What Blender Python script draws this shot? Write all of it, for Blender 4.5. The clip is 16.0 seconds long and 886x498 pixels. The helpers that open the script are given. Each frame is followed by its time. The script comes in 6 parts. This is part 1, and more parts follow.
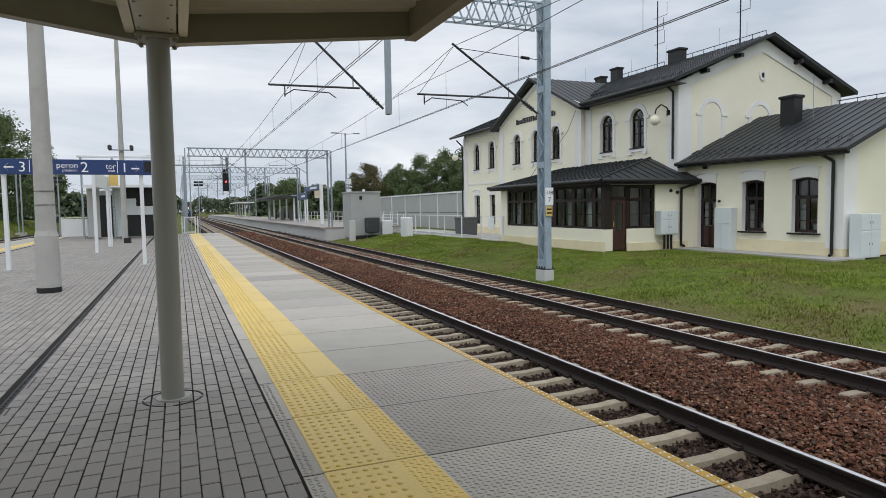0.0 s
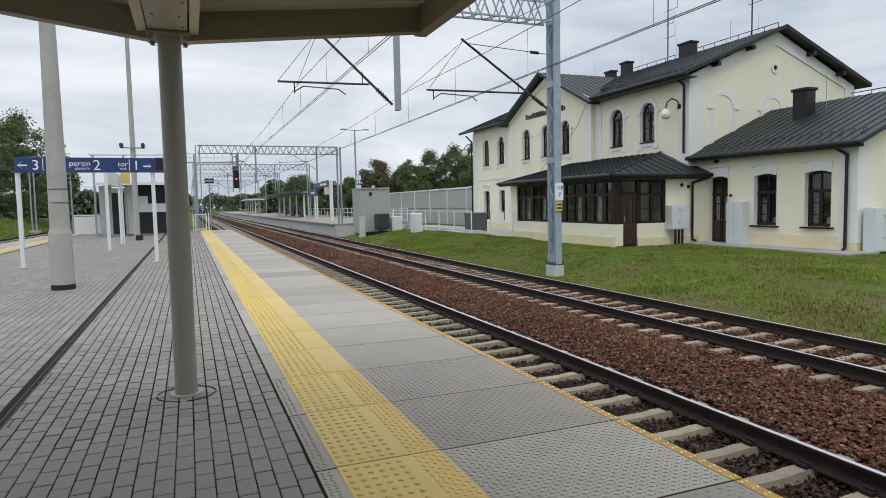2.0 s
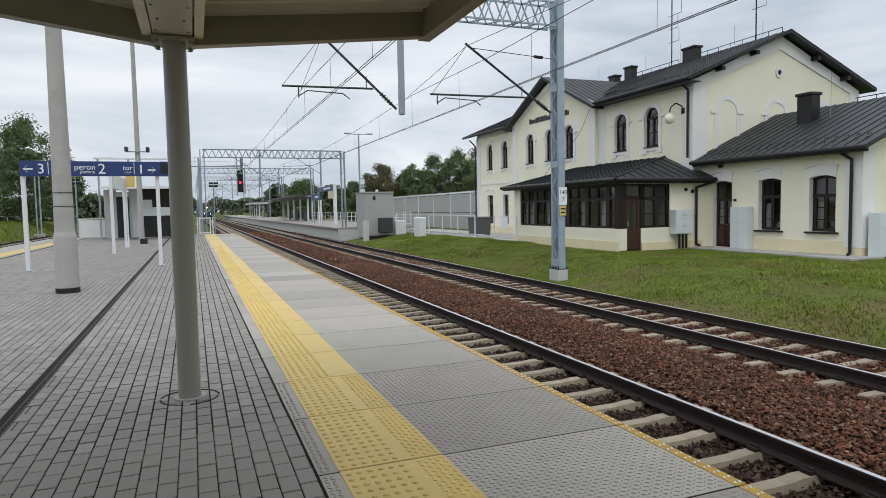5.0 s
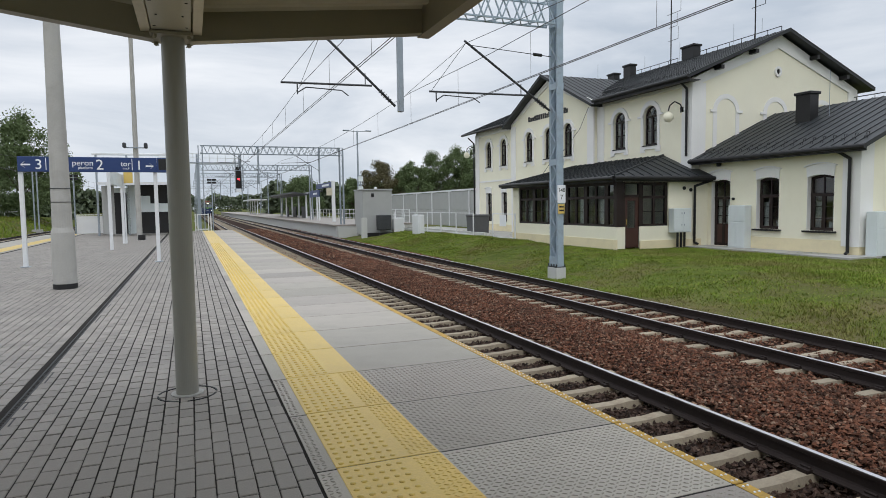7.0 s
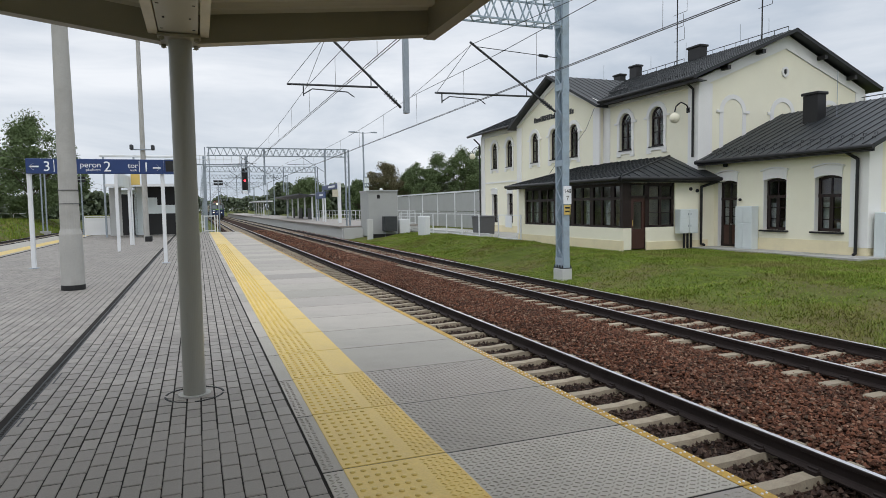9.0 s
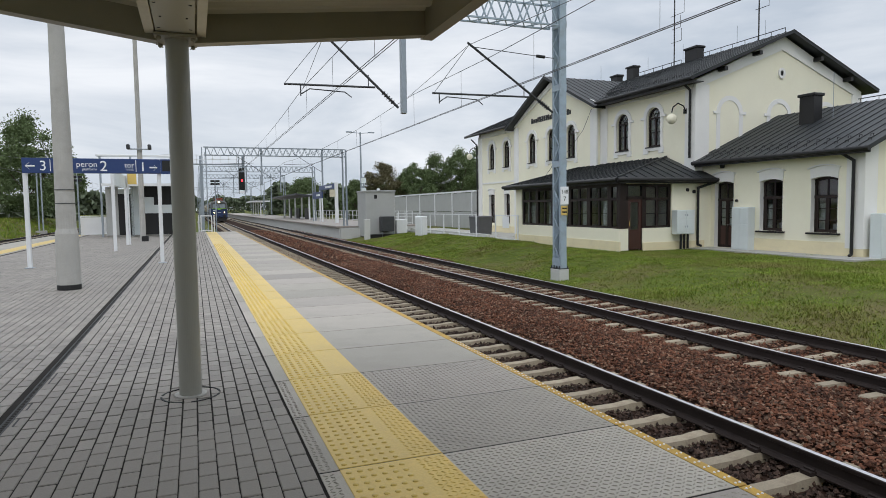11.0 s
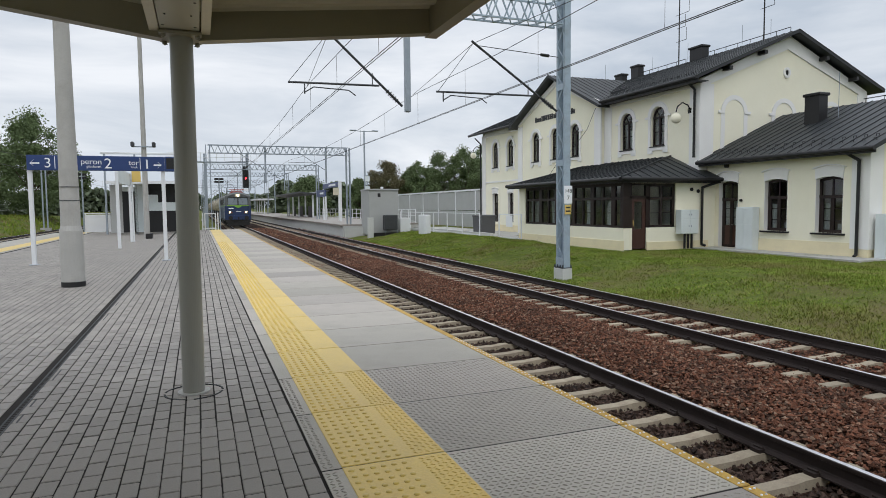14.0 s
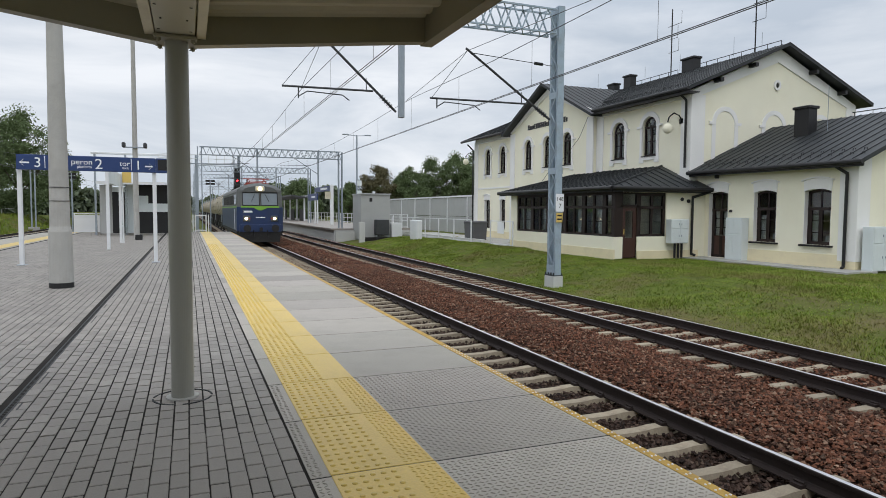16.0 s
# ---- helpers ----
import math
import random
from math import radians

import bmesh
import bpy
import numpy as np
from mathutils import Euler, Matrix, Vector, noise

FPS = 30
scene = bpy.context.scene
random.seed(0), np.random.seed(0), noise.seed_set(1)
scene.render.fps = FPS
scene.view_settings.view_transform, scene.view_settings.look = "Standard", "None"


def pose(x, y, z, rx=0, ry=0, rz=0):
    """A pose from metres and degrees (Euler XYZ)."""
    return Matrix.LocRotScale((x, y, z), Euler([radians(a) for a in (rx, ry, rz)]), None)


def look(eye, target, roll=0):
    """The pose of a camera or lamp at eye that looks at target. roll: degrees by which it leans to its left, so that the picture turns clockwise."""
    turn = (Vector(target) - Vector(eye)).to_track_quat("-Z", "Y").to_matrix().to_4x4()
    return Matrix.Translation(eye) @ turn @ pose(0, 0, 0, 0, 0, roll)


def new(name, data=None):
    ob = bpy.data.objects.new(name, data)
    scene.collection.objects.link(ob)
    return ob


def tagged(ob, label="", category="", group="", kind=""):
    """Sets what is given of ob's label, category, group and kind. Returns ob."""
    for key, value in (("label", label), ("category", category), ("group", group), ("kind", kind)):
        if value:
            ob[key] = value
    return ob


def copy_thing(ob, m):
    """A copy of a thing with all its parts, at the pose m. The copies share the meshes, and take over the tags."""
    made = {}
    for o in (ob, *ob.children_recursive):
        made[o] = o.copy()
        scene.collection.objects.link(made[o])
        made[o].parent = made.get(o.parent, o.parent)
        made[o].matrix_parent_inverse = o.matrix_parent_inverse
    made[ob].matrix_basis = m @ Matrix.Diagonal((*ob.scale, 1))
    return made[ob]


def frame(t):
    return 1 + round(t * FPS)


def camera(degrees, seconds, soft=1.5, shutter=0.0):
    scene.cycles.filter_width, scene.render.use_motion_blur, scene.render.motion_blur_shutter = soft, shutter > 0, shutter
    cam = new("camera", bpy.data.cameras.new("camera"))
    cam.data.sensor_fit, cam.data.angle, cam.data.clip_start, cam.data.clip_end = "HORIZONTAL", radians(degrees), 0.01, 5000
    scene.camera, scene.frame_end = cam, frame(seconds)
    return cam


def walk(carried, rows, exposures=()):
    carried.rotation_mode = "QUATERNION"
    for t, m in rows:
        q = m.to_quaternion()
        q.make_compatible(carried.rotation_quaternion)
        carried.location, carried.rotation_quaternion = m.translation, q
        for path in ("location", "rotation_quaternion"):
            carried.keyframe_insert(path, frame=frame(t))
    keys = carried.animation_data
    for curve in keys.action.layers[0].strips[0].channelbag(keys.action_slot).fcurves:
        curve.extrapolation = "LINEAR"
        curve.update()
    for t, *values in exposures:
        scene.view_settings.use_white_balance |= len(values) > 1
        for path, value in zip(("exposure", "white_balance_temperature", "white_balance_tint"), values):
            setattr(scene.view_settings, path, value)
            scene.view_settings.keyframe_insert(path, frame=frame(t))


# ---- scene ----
cam = camera(69.5, 16.0, 0.85)
PATH = [
    (0, 0.009, -0.001, 1.504, -22.56, -3.72, 0.87), (0.5, 0.005, 0.003, 1.502, -22.06, -3.80, 1.27),
    (1, 0.003, 0.002, 1.502, -21.86, -4.11, 1.07), (1.5, 0.000, 0.002, 1.500, -21.56, -4.25, 1.04),
    (2, 0.000, -0.002, 1.503, -21.71, -4.08, 1.18), (2.5, 0.002, 0.001, 1.500, -21.67, -3.84, 1.29),
    (3, 0.002, -0.001, 1.505, -21.44, -3.88, 1.16), (3.5, 0.001, -0.001, 1.505, -21.96, -3.34, 1.16),
    (4, 0.002, -0.001, 1.503, -21.45, -3.66, 1.16), (6.5, -0.003, -0.006, 1.503, -21.45, -3.74, 0.96),
    (7, 0.000, 0.000, 1.503, -21.53, -3.93, 0.83), (7.5, 0.000, 0.004, 1.501, -21.53, -3.90, 0.93),
    (8, 0.002, -0.002, 1.504, -21.29, -3.80, 1.01), (8.5, -0.004, 0.000, 1.503, -20.95, -3.71, 0.93),
    (9, -0.004, -0.004, 1.502, -21.02, -3.81, 0.90), (11.5, -0.002, -0.003, 1.503, -21.31, -3.79, 0.74),
    (12, -0.002, -0.001, 1.503, -21.33, -3.98, 0.67), (12.5, -0.001, 0.001, 1.503, -21.03, -4.06, 0.74),
    (13, -0.003, -0.007, 1.500, -20.99, -3.93, 0.78), (13.5, -0.003, -0.006, 1.499, -20.91, -3.84, 0.74),
    (14, -0.001, 0.002, 1.501, -20.96, -3.90, 0.56), (14.5, -0.003, 0.001, 1.500, -20.96, -3.96, 0.45),
    (14.7, -0.002, 0.002, 1.501, -21.02, -4.05, 0.42),
    (14.8, 0.007, 0.014, 1.517, -22.71, -6.35, 0.23), (14.9, 0.0, 0.005, 1.515, -23.41, -2.53, 0.25), (15, -0.012, -0.004, 1.516, -24.22, -4.01, 0.25),
    (15.1, -0.012, 0.0, 1.520, -22.70, -5.10, 0.45), (15.2, -0.010, 0.0, 1.525, -22.45, -4.05, 0.85),
    (15.3, -0.007, 0.003, 1.530, -21.99, -3.24, 0.97), (15.4, -0.012, -0.004, 1.526, -21.70, -3.10, 1.08), (15.5, -0.016, -0.009, 1.523, -21.27, -2.99, 1.17),
    (15.6, -0.016, -0.009, 1.523, -20.60, -2.65, 1.25),
    (15.7, -0.015, -0.010, 1.522, -20.50, -1.90, 1.27), (15.8, -0.015, -0.008, 1.523, -21.10, -2.00, 0.90),
    (15.9, -0.015, -0.006, 1.523, -21.50, -2.45, 0.25), (16, -0.015, -0.004, 1.524, -21.71, -3.42, -0.36),
]
walk(cam, [(t, pose(x, y, z, 90 + p, r, w)) for t, x, y, z, w, p, r in PATH])

# ---- overcast daylight ----
SUN_AZ, SUN_EL = radians(200), radians(50)
world = bpy.data.worlds.new("overcast_sky")
scene.world = world
world.use_nodes = True
wn, wl = world.node_tree.nodes, world.node_tree.links
wn.clear()


def wnode(kind, **values):
    n = wn.new(kind)
    for k, v in values.items():
        n.inputs[k].default_value = v
    return n


sky = wn.new("ShaderNodeTexSky")
sky.sky_type, sky.sun_disc = "NISHITA", False
sky.sun_elevation, sky.sun_rotation = SUN_EL, SUN_AZ
coords = wn.new("ShaderNodeTexCoord")
sep = wn.new("ShaderNodeSeparateXYZ")
wl.new(coords.outputs["Generated"], sep.inputs[0])
flat = wn.new("ShaderNodeMapping")
flat.inputs["Scale"].default_value = (1.0, 1.0, 4.0)
wl.new(coords.outputs["Generated"], flat.inputs[0])
cloud = wnode("ShaderNodeTexNoise", Scale=2.2, Detail=7.0, Roughness=0.55, Distortion=0.4)
wl.new(flat.outputs[0], cloud.inputs["Vector"])
ramp = wn.new("ShaderNodeValToRGB")
ramp.color_ramp.elements[0].position, ramp.color_ramp.elements[0].color = 0.36, (0.455, 0.512, 0.59, 1)
ramp.color_ramp.elements[1].position, ramp.color_ramp.elements[1].color = 0.66, (0.775, 0.80, 0.842, 1)
wl.new(cloud.outputs["Fac"], ramp.inputs[0])
rise = wn.new("ShaderNodeMapRange")
rise.inputs["From Min"].default_value, rise.inputs["From Max"].default_value = 0.25, 1.0
rise.inputs["To Min"].default_value, rise.inputs["To Max"].default_value = 1.0, 1.9
wl.new(sep.outputs["Z"], rise.inputs["Value"])
lift = wn.new("ShaderNodeVectorMath")
lift.operation = "SCALE"
wl.new(ramp.outputs[0], lift.inputs[0])
wl.new(rise.outputs[0], lift.inputs["Scale"])
dim = wn.new("ShaderNodeVectorMath")
dim.operation = "SCALE"
dim.inputs["Scale"].default_value = 0.08
wl.new(sky.outputs[0], dim.inputs[0])
blend = wn.new("ShaderNodeMix")
blend.data_type = "RGBA"
blend.inputs["Factor"].default_value = 0.95
wl.new(dim.outputs[0], blend.inputs["A"])
wl.new(lift.outputs[0], blend.inputs["B"])
bg = wnode("ShaderNodeBackground", Strength=1.18)
wl.new(blend.outputs["Result"], bg.inputs[0])
out = wn.new("ShaderNodeOutputWorld")
wl.new(bg.outputs[0], out.inputs[0])

sun = new("sun", bpy.data.lights.new("sun", "SUN"))
sun.data.energy, sun.data.angle, sun.data.color = 0.5, radians(25), (1, 0.97, 0.93)
sun.matrix_world = look((0, 0, 0), (-math.sin(SUN_AZ) * math.cos(SUN_EL), -math.cos(SUN_AZ) * math.cos(SUN_EL), -math.sin(SUN_EL)))
scene.view_settings.exposure = 0.0


# ---- materials ----
def mat(name, color, rough=0.6, metal=0.0, var=0.15, scale=3.0, bump=0.1, fine=60.0, island=0.0, each=0.0, dirt=None, dirt_amount=0.5, dirt_scale=0.8, stretch=(1, 1, 1), alt=None, alt_share=0.3, alt_by="island", spec=0.5, dirt_from=(0.48, 0.72)):
    """A surface with grain at two scales, optional stains, and a shade of its own for each piece."""
    m = bpy.data.materials.new(name)
    m.use_nodes = True
    ns, ln = m.node_tree.nodes, m.node_tree.links
    b = ns["Principled BSDF"]
    b.inputs["Roughness"].default_value, b.inputs["Metallic"].default_value = rough, metal
    b.inputs["Specular IOR Level"].default_value = spec
    co = ns.new("ShaderNodeTexCoord")
    mp = ns.new("ShaderNodeMapping")
    mp.inputs["Scale"].default_value = stretch
    ln.new(co.outputs["Object"], mp.inputs[0])
    big, small = ns.new("ShaderNodeTexNoise"), ns.new("ShaderNodeTexNoise")
    big.inputs["Scale"].default_value, big.inputs["Detail"].default_value = scale, 6
    small.inputs["Scale"].default_value, small.inputs["Detail"].default_value = fine, 3
    for n in (big, small):
        ln.new(mp.outputs[0], n.inputs["Vector"])
    mixed = ns.new("ShaderNodeMath")
    mixed.operation = "ADD"
    ln.new(big.outputs["Fac"], mixed.inputs[0])
    ln.new(small.outputs["Fac"], mixed.inputs[1])
    total = mixed.outputs[0]
    span = 1.0
    for on, kind, socket in ((island, "ShaderNodeNewGeometry", "Random Per Island"), (each, "ShaderNodeObjectInfo", "Random")):
        if on:
            src, mul, add = ns.new(kind), ns.new("ShaderNodeMath"), ns.new("ShaderNodeMath")
            mul.operation, add.operation = "MULTIPLY", "ADD"
            mul.inputs[1].default_value = on
            ln.new(src.outputs[socket], mul.inputs[0])
            ln.new(mul.outputs[0], add.inputs[0])
            ln.new(total, add.inputs[1])
            total = add.outputs[0]
            span += on / 2
    rg = ns.new("ShaderNodeMapRange")
    rg.inputs["From Min"].default_value, rg.inputs["From Max"].default_value = span - 0.5, span + 0.5
    rg.inputs["To Min"].default_value, rg.inputs["To Max"].default_value = 1 - var, 1 + var
    ln.new(total, rg.inputs["Value"])
    sc = ns.new("ShaderNodeVectorMath")
    sc.operation = "SCALE"
    sc.inputs[0].default_value = color
    if alt:
        # a share of the pieces takes the second colour
        pick = ns.new("ShaderNodeNewGeometry" if alt_by == "island" else "ShaderNodeObjectInfo")
        spin, part_of, edge_, two = ns.new("ShaderNodeMath"), ns.new("ShaderNodeMath"), ns.new("ShaderNodeMapRange"), ns.new("ShaderNodeMix")
        spin.operation, part_of.operation, two.data_type = "MULTIPLY", "FRACT", "RGBA"
        spin.inputs[1].default_value = 7.31
        ln.new(pick.outputs["Random Per Island" if alt_by == "island" else "Random"], spin.inputs[0])
        ln.new(spin.outputs[0], part_of.inputs[0])
        edge_.inputs["From Min"].default_value, edge_.inputs["From Max"].default_value = 0.0, alt_share * 2
        edge_.inputs["To Min"].default_value, edge_.inputs["To Max"].default_value = 1.0, 0.0
        ln.new(part_of.outputs[0], edge_.inputs["Value"])
        two.inputs["A"].default_value, two.inputs["B"].default_value = (*color, 1), (*alt, 1)
        ln.new(edge_.outputs[0], two.inputs["Factor"])
        ln.new(two.outputs["Result"], sc.inputs[0])
    ln.new(rg.outputs[0], sc.inputs["Scale"])
    top = sc.outputs[0]
    if dirt:
        st = ns.new("ShaderNodeTexNoise")
        st.inputs["Scale"].default_value, st.inputs["Detail"].default_value, st.inputs["Roughness"].default_value = dirt_scale, 8, 0.65
        ln.new(mp.outputs[0], st.inputs["Vector"])
        cut = ns.new("ShaderNodeMapRange")
        cut.inputs["From Min"].default_value, cut.inputs["From Max"].default_value = dirt_from
        cut.inputs["To Max"].default_value = dirt_amount
        ln.new(st.outputs["Fac"], cut.inputs["Value"])
        mx = ns.new("ShaderNodeMix")
        mx.data_type = "RGBA"
        mx.inputs["B"].default_value = (*dirt, 1)
        ln.new(cut.outputs[0], mx.inputs["Factor"])
        ln.new(top, mx.inputs["A"])
        top = mx.outputs["Result"]
    ln.new(top, b.inputs["Base Color"])
    if bump:
        bp = ns.new("ShaderNodeBump")
        bp.inputs["Strength"].default_value, bp.inputs["Distance"].default_value = bump, 0.02
        ln.new(mixed.outputs[0], bp.inputs["Height"])
        ln.new(bp.outputs[0], b.inputs["Normal"])
    return m


def glow(name, color, strength):
    m = bpy.data.materials.new(name)
    m.use_nodes = True
    b = m.node_tree.nodes["Principled BSDF"]
    b.inputs["Base Color"].default_value = (*color, 1)
    b.inputs["Emission Color"].default_value = (*color, 1)
    b.inputs["Emission Strength"].default_value = strength
    return m


def glass_mat(name, color, rough=0.03):
    m = bpy.data.materials.new(name)
    m.use_nodes = True
    b = m.node_tree.nodes["Principled BSDF"]
    b.inputs["Base Color"].default_value = (*color, 1)
    b.inputs["Roughness"].default_value = rough
    b.inputs["Transmission Weight"].default_value = 1.0
    b.inputs["IOR"].default_value = 1.45
    return m


PAVER = mat("grey_concrete_paver", (0.29, 0.265, 0.235), 0.75, var=0.2, scale=1.1, fine=90, island=0.6, bump=0.15, dirt=(0.21, 0.195, 0.18), dirt_amount=0.4, dirt_scale=0.5)
JOINT = mat("sandy_joint", (0.032, 0.029, 0.026), 0.95, var=0.3, spec=0.1)
SLAB = mat("pale_concrete_slab", (0.385, 0.352, 0.295), 0.55, var=0.2, scale=1.3, fine=120, each=1.0, bump=0.12, dirt=(0.24, 0.215, 0.175), dirt_amount=0.6, dirt_scale=1.1, alt=(0.345, 0.305, 0.27), alt_share=0.4, alt_by="object")
YELLOW = mat("yellow_tactile_paint", (0.68, 0.475, 0.105), 0.38, var=0.14, scale=2.5, fine=70, each=0.35, bump=0.1, dirt=(0.47, 0.33, 0.09), dirt_amount=0.45, dirt_scale=1.3)
TRIM_YELLOW = mat("worn_yellow_edge", (0.50, 0.30, 0.035), 0.6, var=0.3, scale=6, dirt=(0.20, 0.12, 0.035), dirt_amount=0.7, dirt_scale=5)
CONCRETE = mat("weathered_concrete", (0.42, 0.41, 0.385), 0.8, var=0.16, scale=2, bump=0.2, dirt=(0.25, 0.235, 0.21), dirt_amount=0.5, dirt_scale=1.6)
WHITE_CONC = mat("pale_precast_concrete", (0.55, 0.55, 0.53), 0.75, var=0.1, scale=0.8, dirt=(0.4, 0.39, 0.36), dirt_amount=0.4)
SLEEPER = mat("concrete_sleeper", (0.34, 0.285, 0.205), 0.85, var=0.25, scale=4, each=0.7, bump=0.2, dirt=(0.16, 0.12, 0.085), dirt_amount=0.7, dirt_scale=4)
RUST = mat("rusty_rail_steel", (0.026, 0.018, 0.016), 0.75, 0.1, var=0.3, scale=5, bump=0.15, spec=0.3)
SHINE = mat("polished_railhead", (0.72, 0.70, 0.72), 0.36, 1.0, var=0.1, bump=0.02)
BALLAST = mat("red_brown_ballast", (0.125, 0.052, 0.030), 0.9, var=0.6, scale=0.9, fine=30, island=1.3, bump=0.3, dirt=(0.05, 0.032, 0.024), dirt_amount=0.55, dirt_scale=1.5, alt=(0.22, 0.145, 0.10), alt_share=0.16, spec=0.25)
# Stone colour darkened for brake dirt and for shade beside the platform.
DIRTY_SHADED = mat("dark_track_ballast", (0.052, 0.032, 0.024), 0.85, var=0.6, scale=0.9, fine=30, island=1.3, bump=0.3, alt=(0.10, 0.07, 0.05), alt_share=0.12, spec=0.25)
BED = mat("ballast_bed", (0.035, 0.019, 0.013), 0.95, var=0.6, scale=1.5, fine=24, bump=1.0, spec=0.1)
SOIL = mat("grassy_soil", (0.10, 0.125, 0.03), 0.95, var=0.4, scale=0.6, fine=22, bump=0.9, dirt=(0.16, 0.125, 0.068), dirt_amount=0.8, dirt_scale=0.33, spec=0.05, dirt_from=(0.46, 0.64))
GRASS = mat("short_grass", (0.16, 0.23, 0.032), 0.85, var=0.5, scale=0.55, fine=2.2, island=0.5, bump=0, dirt=(0.21, 0.17, 0.075), dirt_amount=0.75, dirt_scale=0.33, alt=(0.29, 0.27, 0.085), alt_share=0.17, spec=0.06, dirt_from=(0.49, 0.66))
CREAM = mat("cream_plaster", (0.87, 0.835, 0.67), 0.85, var=0.05, scale=0.7, fine=90, bump=0.06, dirt=(0.77, 0.71, 0.53), dirt_amount=0.3, dirt_scale=0.4)
PLINTH = mat("ochre_plinth", (0.80, 0.71, 0.47), 0.85, var=0.08, scale=0.9, bump=0.1, dirt=(0.56, 0.49, 0.35), dirt_amount=0.5)
WHITE = mat("white_plaster", (0.82, 0.81, 0.78), 0.8, var=0.05, scale=1.2, bump=0.05)
ROOF = mat("graphite_sheet_roof", (0.019, 0.022, 0.024), 0.5, 0.0, var=0.14, scale=0.6, fine=14, bump=0.05, dirt=(0.032, 0.031, 0.030), dirt_amount=0.5, spec=0.4)
GUTTER = mat("dark_gutter", (0.012, 0.011, 0.0115), 0.45, 0.0, var=0.1, spec=0.4)
WOOD = mat("dark_brown_timber", (0.021, 0.012, 0.010), 0.5, var=0.25, scale=3, bump=0.1, stretch=(1, 1, 0.1), spec=0.35)
DOOR_WOOD = mat("red_brown_door", (0.055, 0.02, 0.014), 0.45, var=0.2, scale=3, bump=0.06, stretch=(1, 1, 0.1))
GLASS = glass_mat("window_glass", (0.75, 0.8, 0.8))
CURTAIN = mat("net_curtain", (0.62, 0.62, 0.60), 0.9, var=0.15, scale=6, stretch=(8, 8, 0.3))
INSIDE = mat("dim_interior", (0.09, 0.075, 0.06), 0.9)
CAB = mat("pale_grey_cabinet", (0.68, 0.73, 0.73), 0.5, var=0.06, scale=2, bump=0.03, dirt=(0.52, 0.54, 0.51), dirt_amount=0.3)
BIN = mat("grey_bin_plastic", (0.10, 0.10, 0.105), 0.55, var=0.12, scale=3, bump=0.03)
HUT = mat("grey_plastered_hut", (0.40, 0.405, 0.395), 0.7, var=0.07, scale=1.5, bump=0.04, dirt=(0.31, 0.31, 0.29), dirt_amount=0.35)
GALV = mat("galvanised_steel", (0.33, 0.37, 0.41), 0.5, 0.5, var=0.15, scale=6, bump=0.05)
MAST = mat("blue_grey_mast_paint", (0.34, 0.42, 0.49), 0.5, 0.1, var=0.14, scale=5, bump=0.06, dirt=(0.2, 0.17, 0.14), dirt_amount=0.4, dirt_scale=3)
DARKSTEEL = mat("dark_steel", (0.06, 0.063, 0.068), 0.5, 0.4, var=0.2, scale=5)
WIRE = mat("dull_copper_wire", (0.10, 0.10, 0.105), 0.6, 0.3, var=0.1)
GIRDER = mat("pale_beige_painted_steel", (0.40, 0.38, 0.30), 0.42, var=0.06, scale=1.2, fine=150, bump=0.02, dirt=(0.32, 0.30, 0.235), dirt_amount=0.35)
# The girder's beige, darkened for the shade on the beam faces.
CANOPY_SHADED = mat("beige_painted_steel", (0.235, 0.215, 0.155), 0.42, var=0.06, scale=1.2, fine=150, bump=0.02, dirt=(0.18, 0.165, 0.12), dirt_amount=0.35)
# Canopy beige lightened to carry the bounce from the ground below.
SHEET_LIT = mat("pale_beige_roof_sheet", (0.46, 0.43, 0.33), 0.45, var=0.06, scale=1.2, fine=150, bump=0.02, dirt=(0.36, 0.33, 0.25), dirt_amount=0.35)
CREAMSTEEL = mat("cream_painted_flange", (0.58, 0.53, 0.40), 0.45, var=0.06, scale=3, bump=0.02, dirt=(0.42, 0.37, 0.26), dirt_amount=0.4, dirt_scale=4)
PILLAR = mat("grey_green_pillar_paint", (0.27, 0.265, 0.23), 0.33, var=0.05, scale=1.4, fine=120, bump=0.03, dirt=(0.27, 0.265, 0.235), dirt_amount=0.3)
BLACK = mat("black_rubber", (0.012, 0.012, 0.012), 0.7, var=0.2)
DRAIN = mat("cast_iron_grate", (0.035, 0.035, 0.035), 0.6, 0.4, var=0.3, scale=8)
WHITEPAINT = mat("white_painted_steel", (0.74, 0.75, 0.76), 0.4, var=0.05, scale=3, bump=0.02)
BLUE = mat("navy_sign_sheet", (0.018, 0.045, 0.155), 0.4, var=0.05, scale=2, bump=0.0)
SIGNWHITE = mat("white_sign_film", (0.85, 0.86, 0.88), 0.5, var=0.02, bump=0.0)
SIGNYELLOW = mat("yellow_sign_film", (0.70, 0.50, 0.14), 0.5, var=0.05, bump=0.0)
LEAF = mat("dark_leaves", (0.13, 0.172, 0.08), 0.8, var=0.4, scale=0.5, island=0.7, bump=0, spec=0.1)
LEAF_WARM = mat("russet_leaves", (0.14, 0.125, 0.07), 0.8, var=0.4, scale=0.5, island=0.7, bump=0, spec=0.1)
BARK = mat("grey_bark", (0.09, 0.07, 0.05), 0.9, var=0.3, scale=4, bump=0.4)


# ---- building helpers ----
def origin(ob):
    v = Vector((0, 0, 0))
    while ob:
        v += ob.location
        ob = ob.parent
    return v


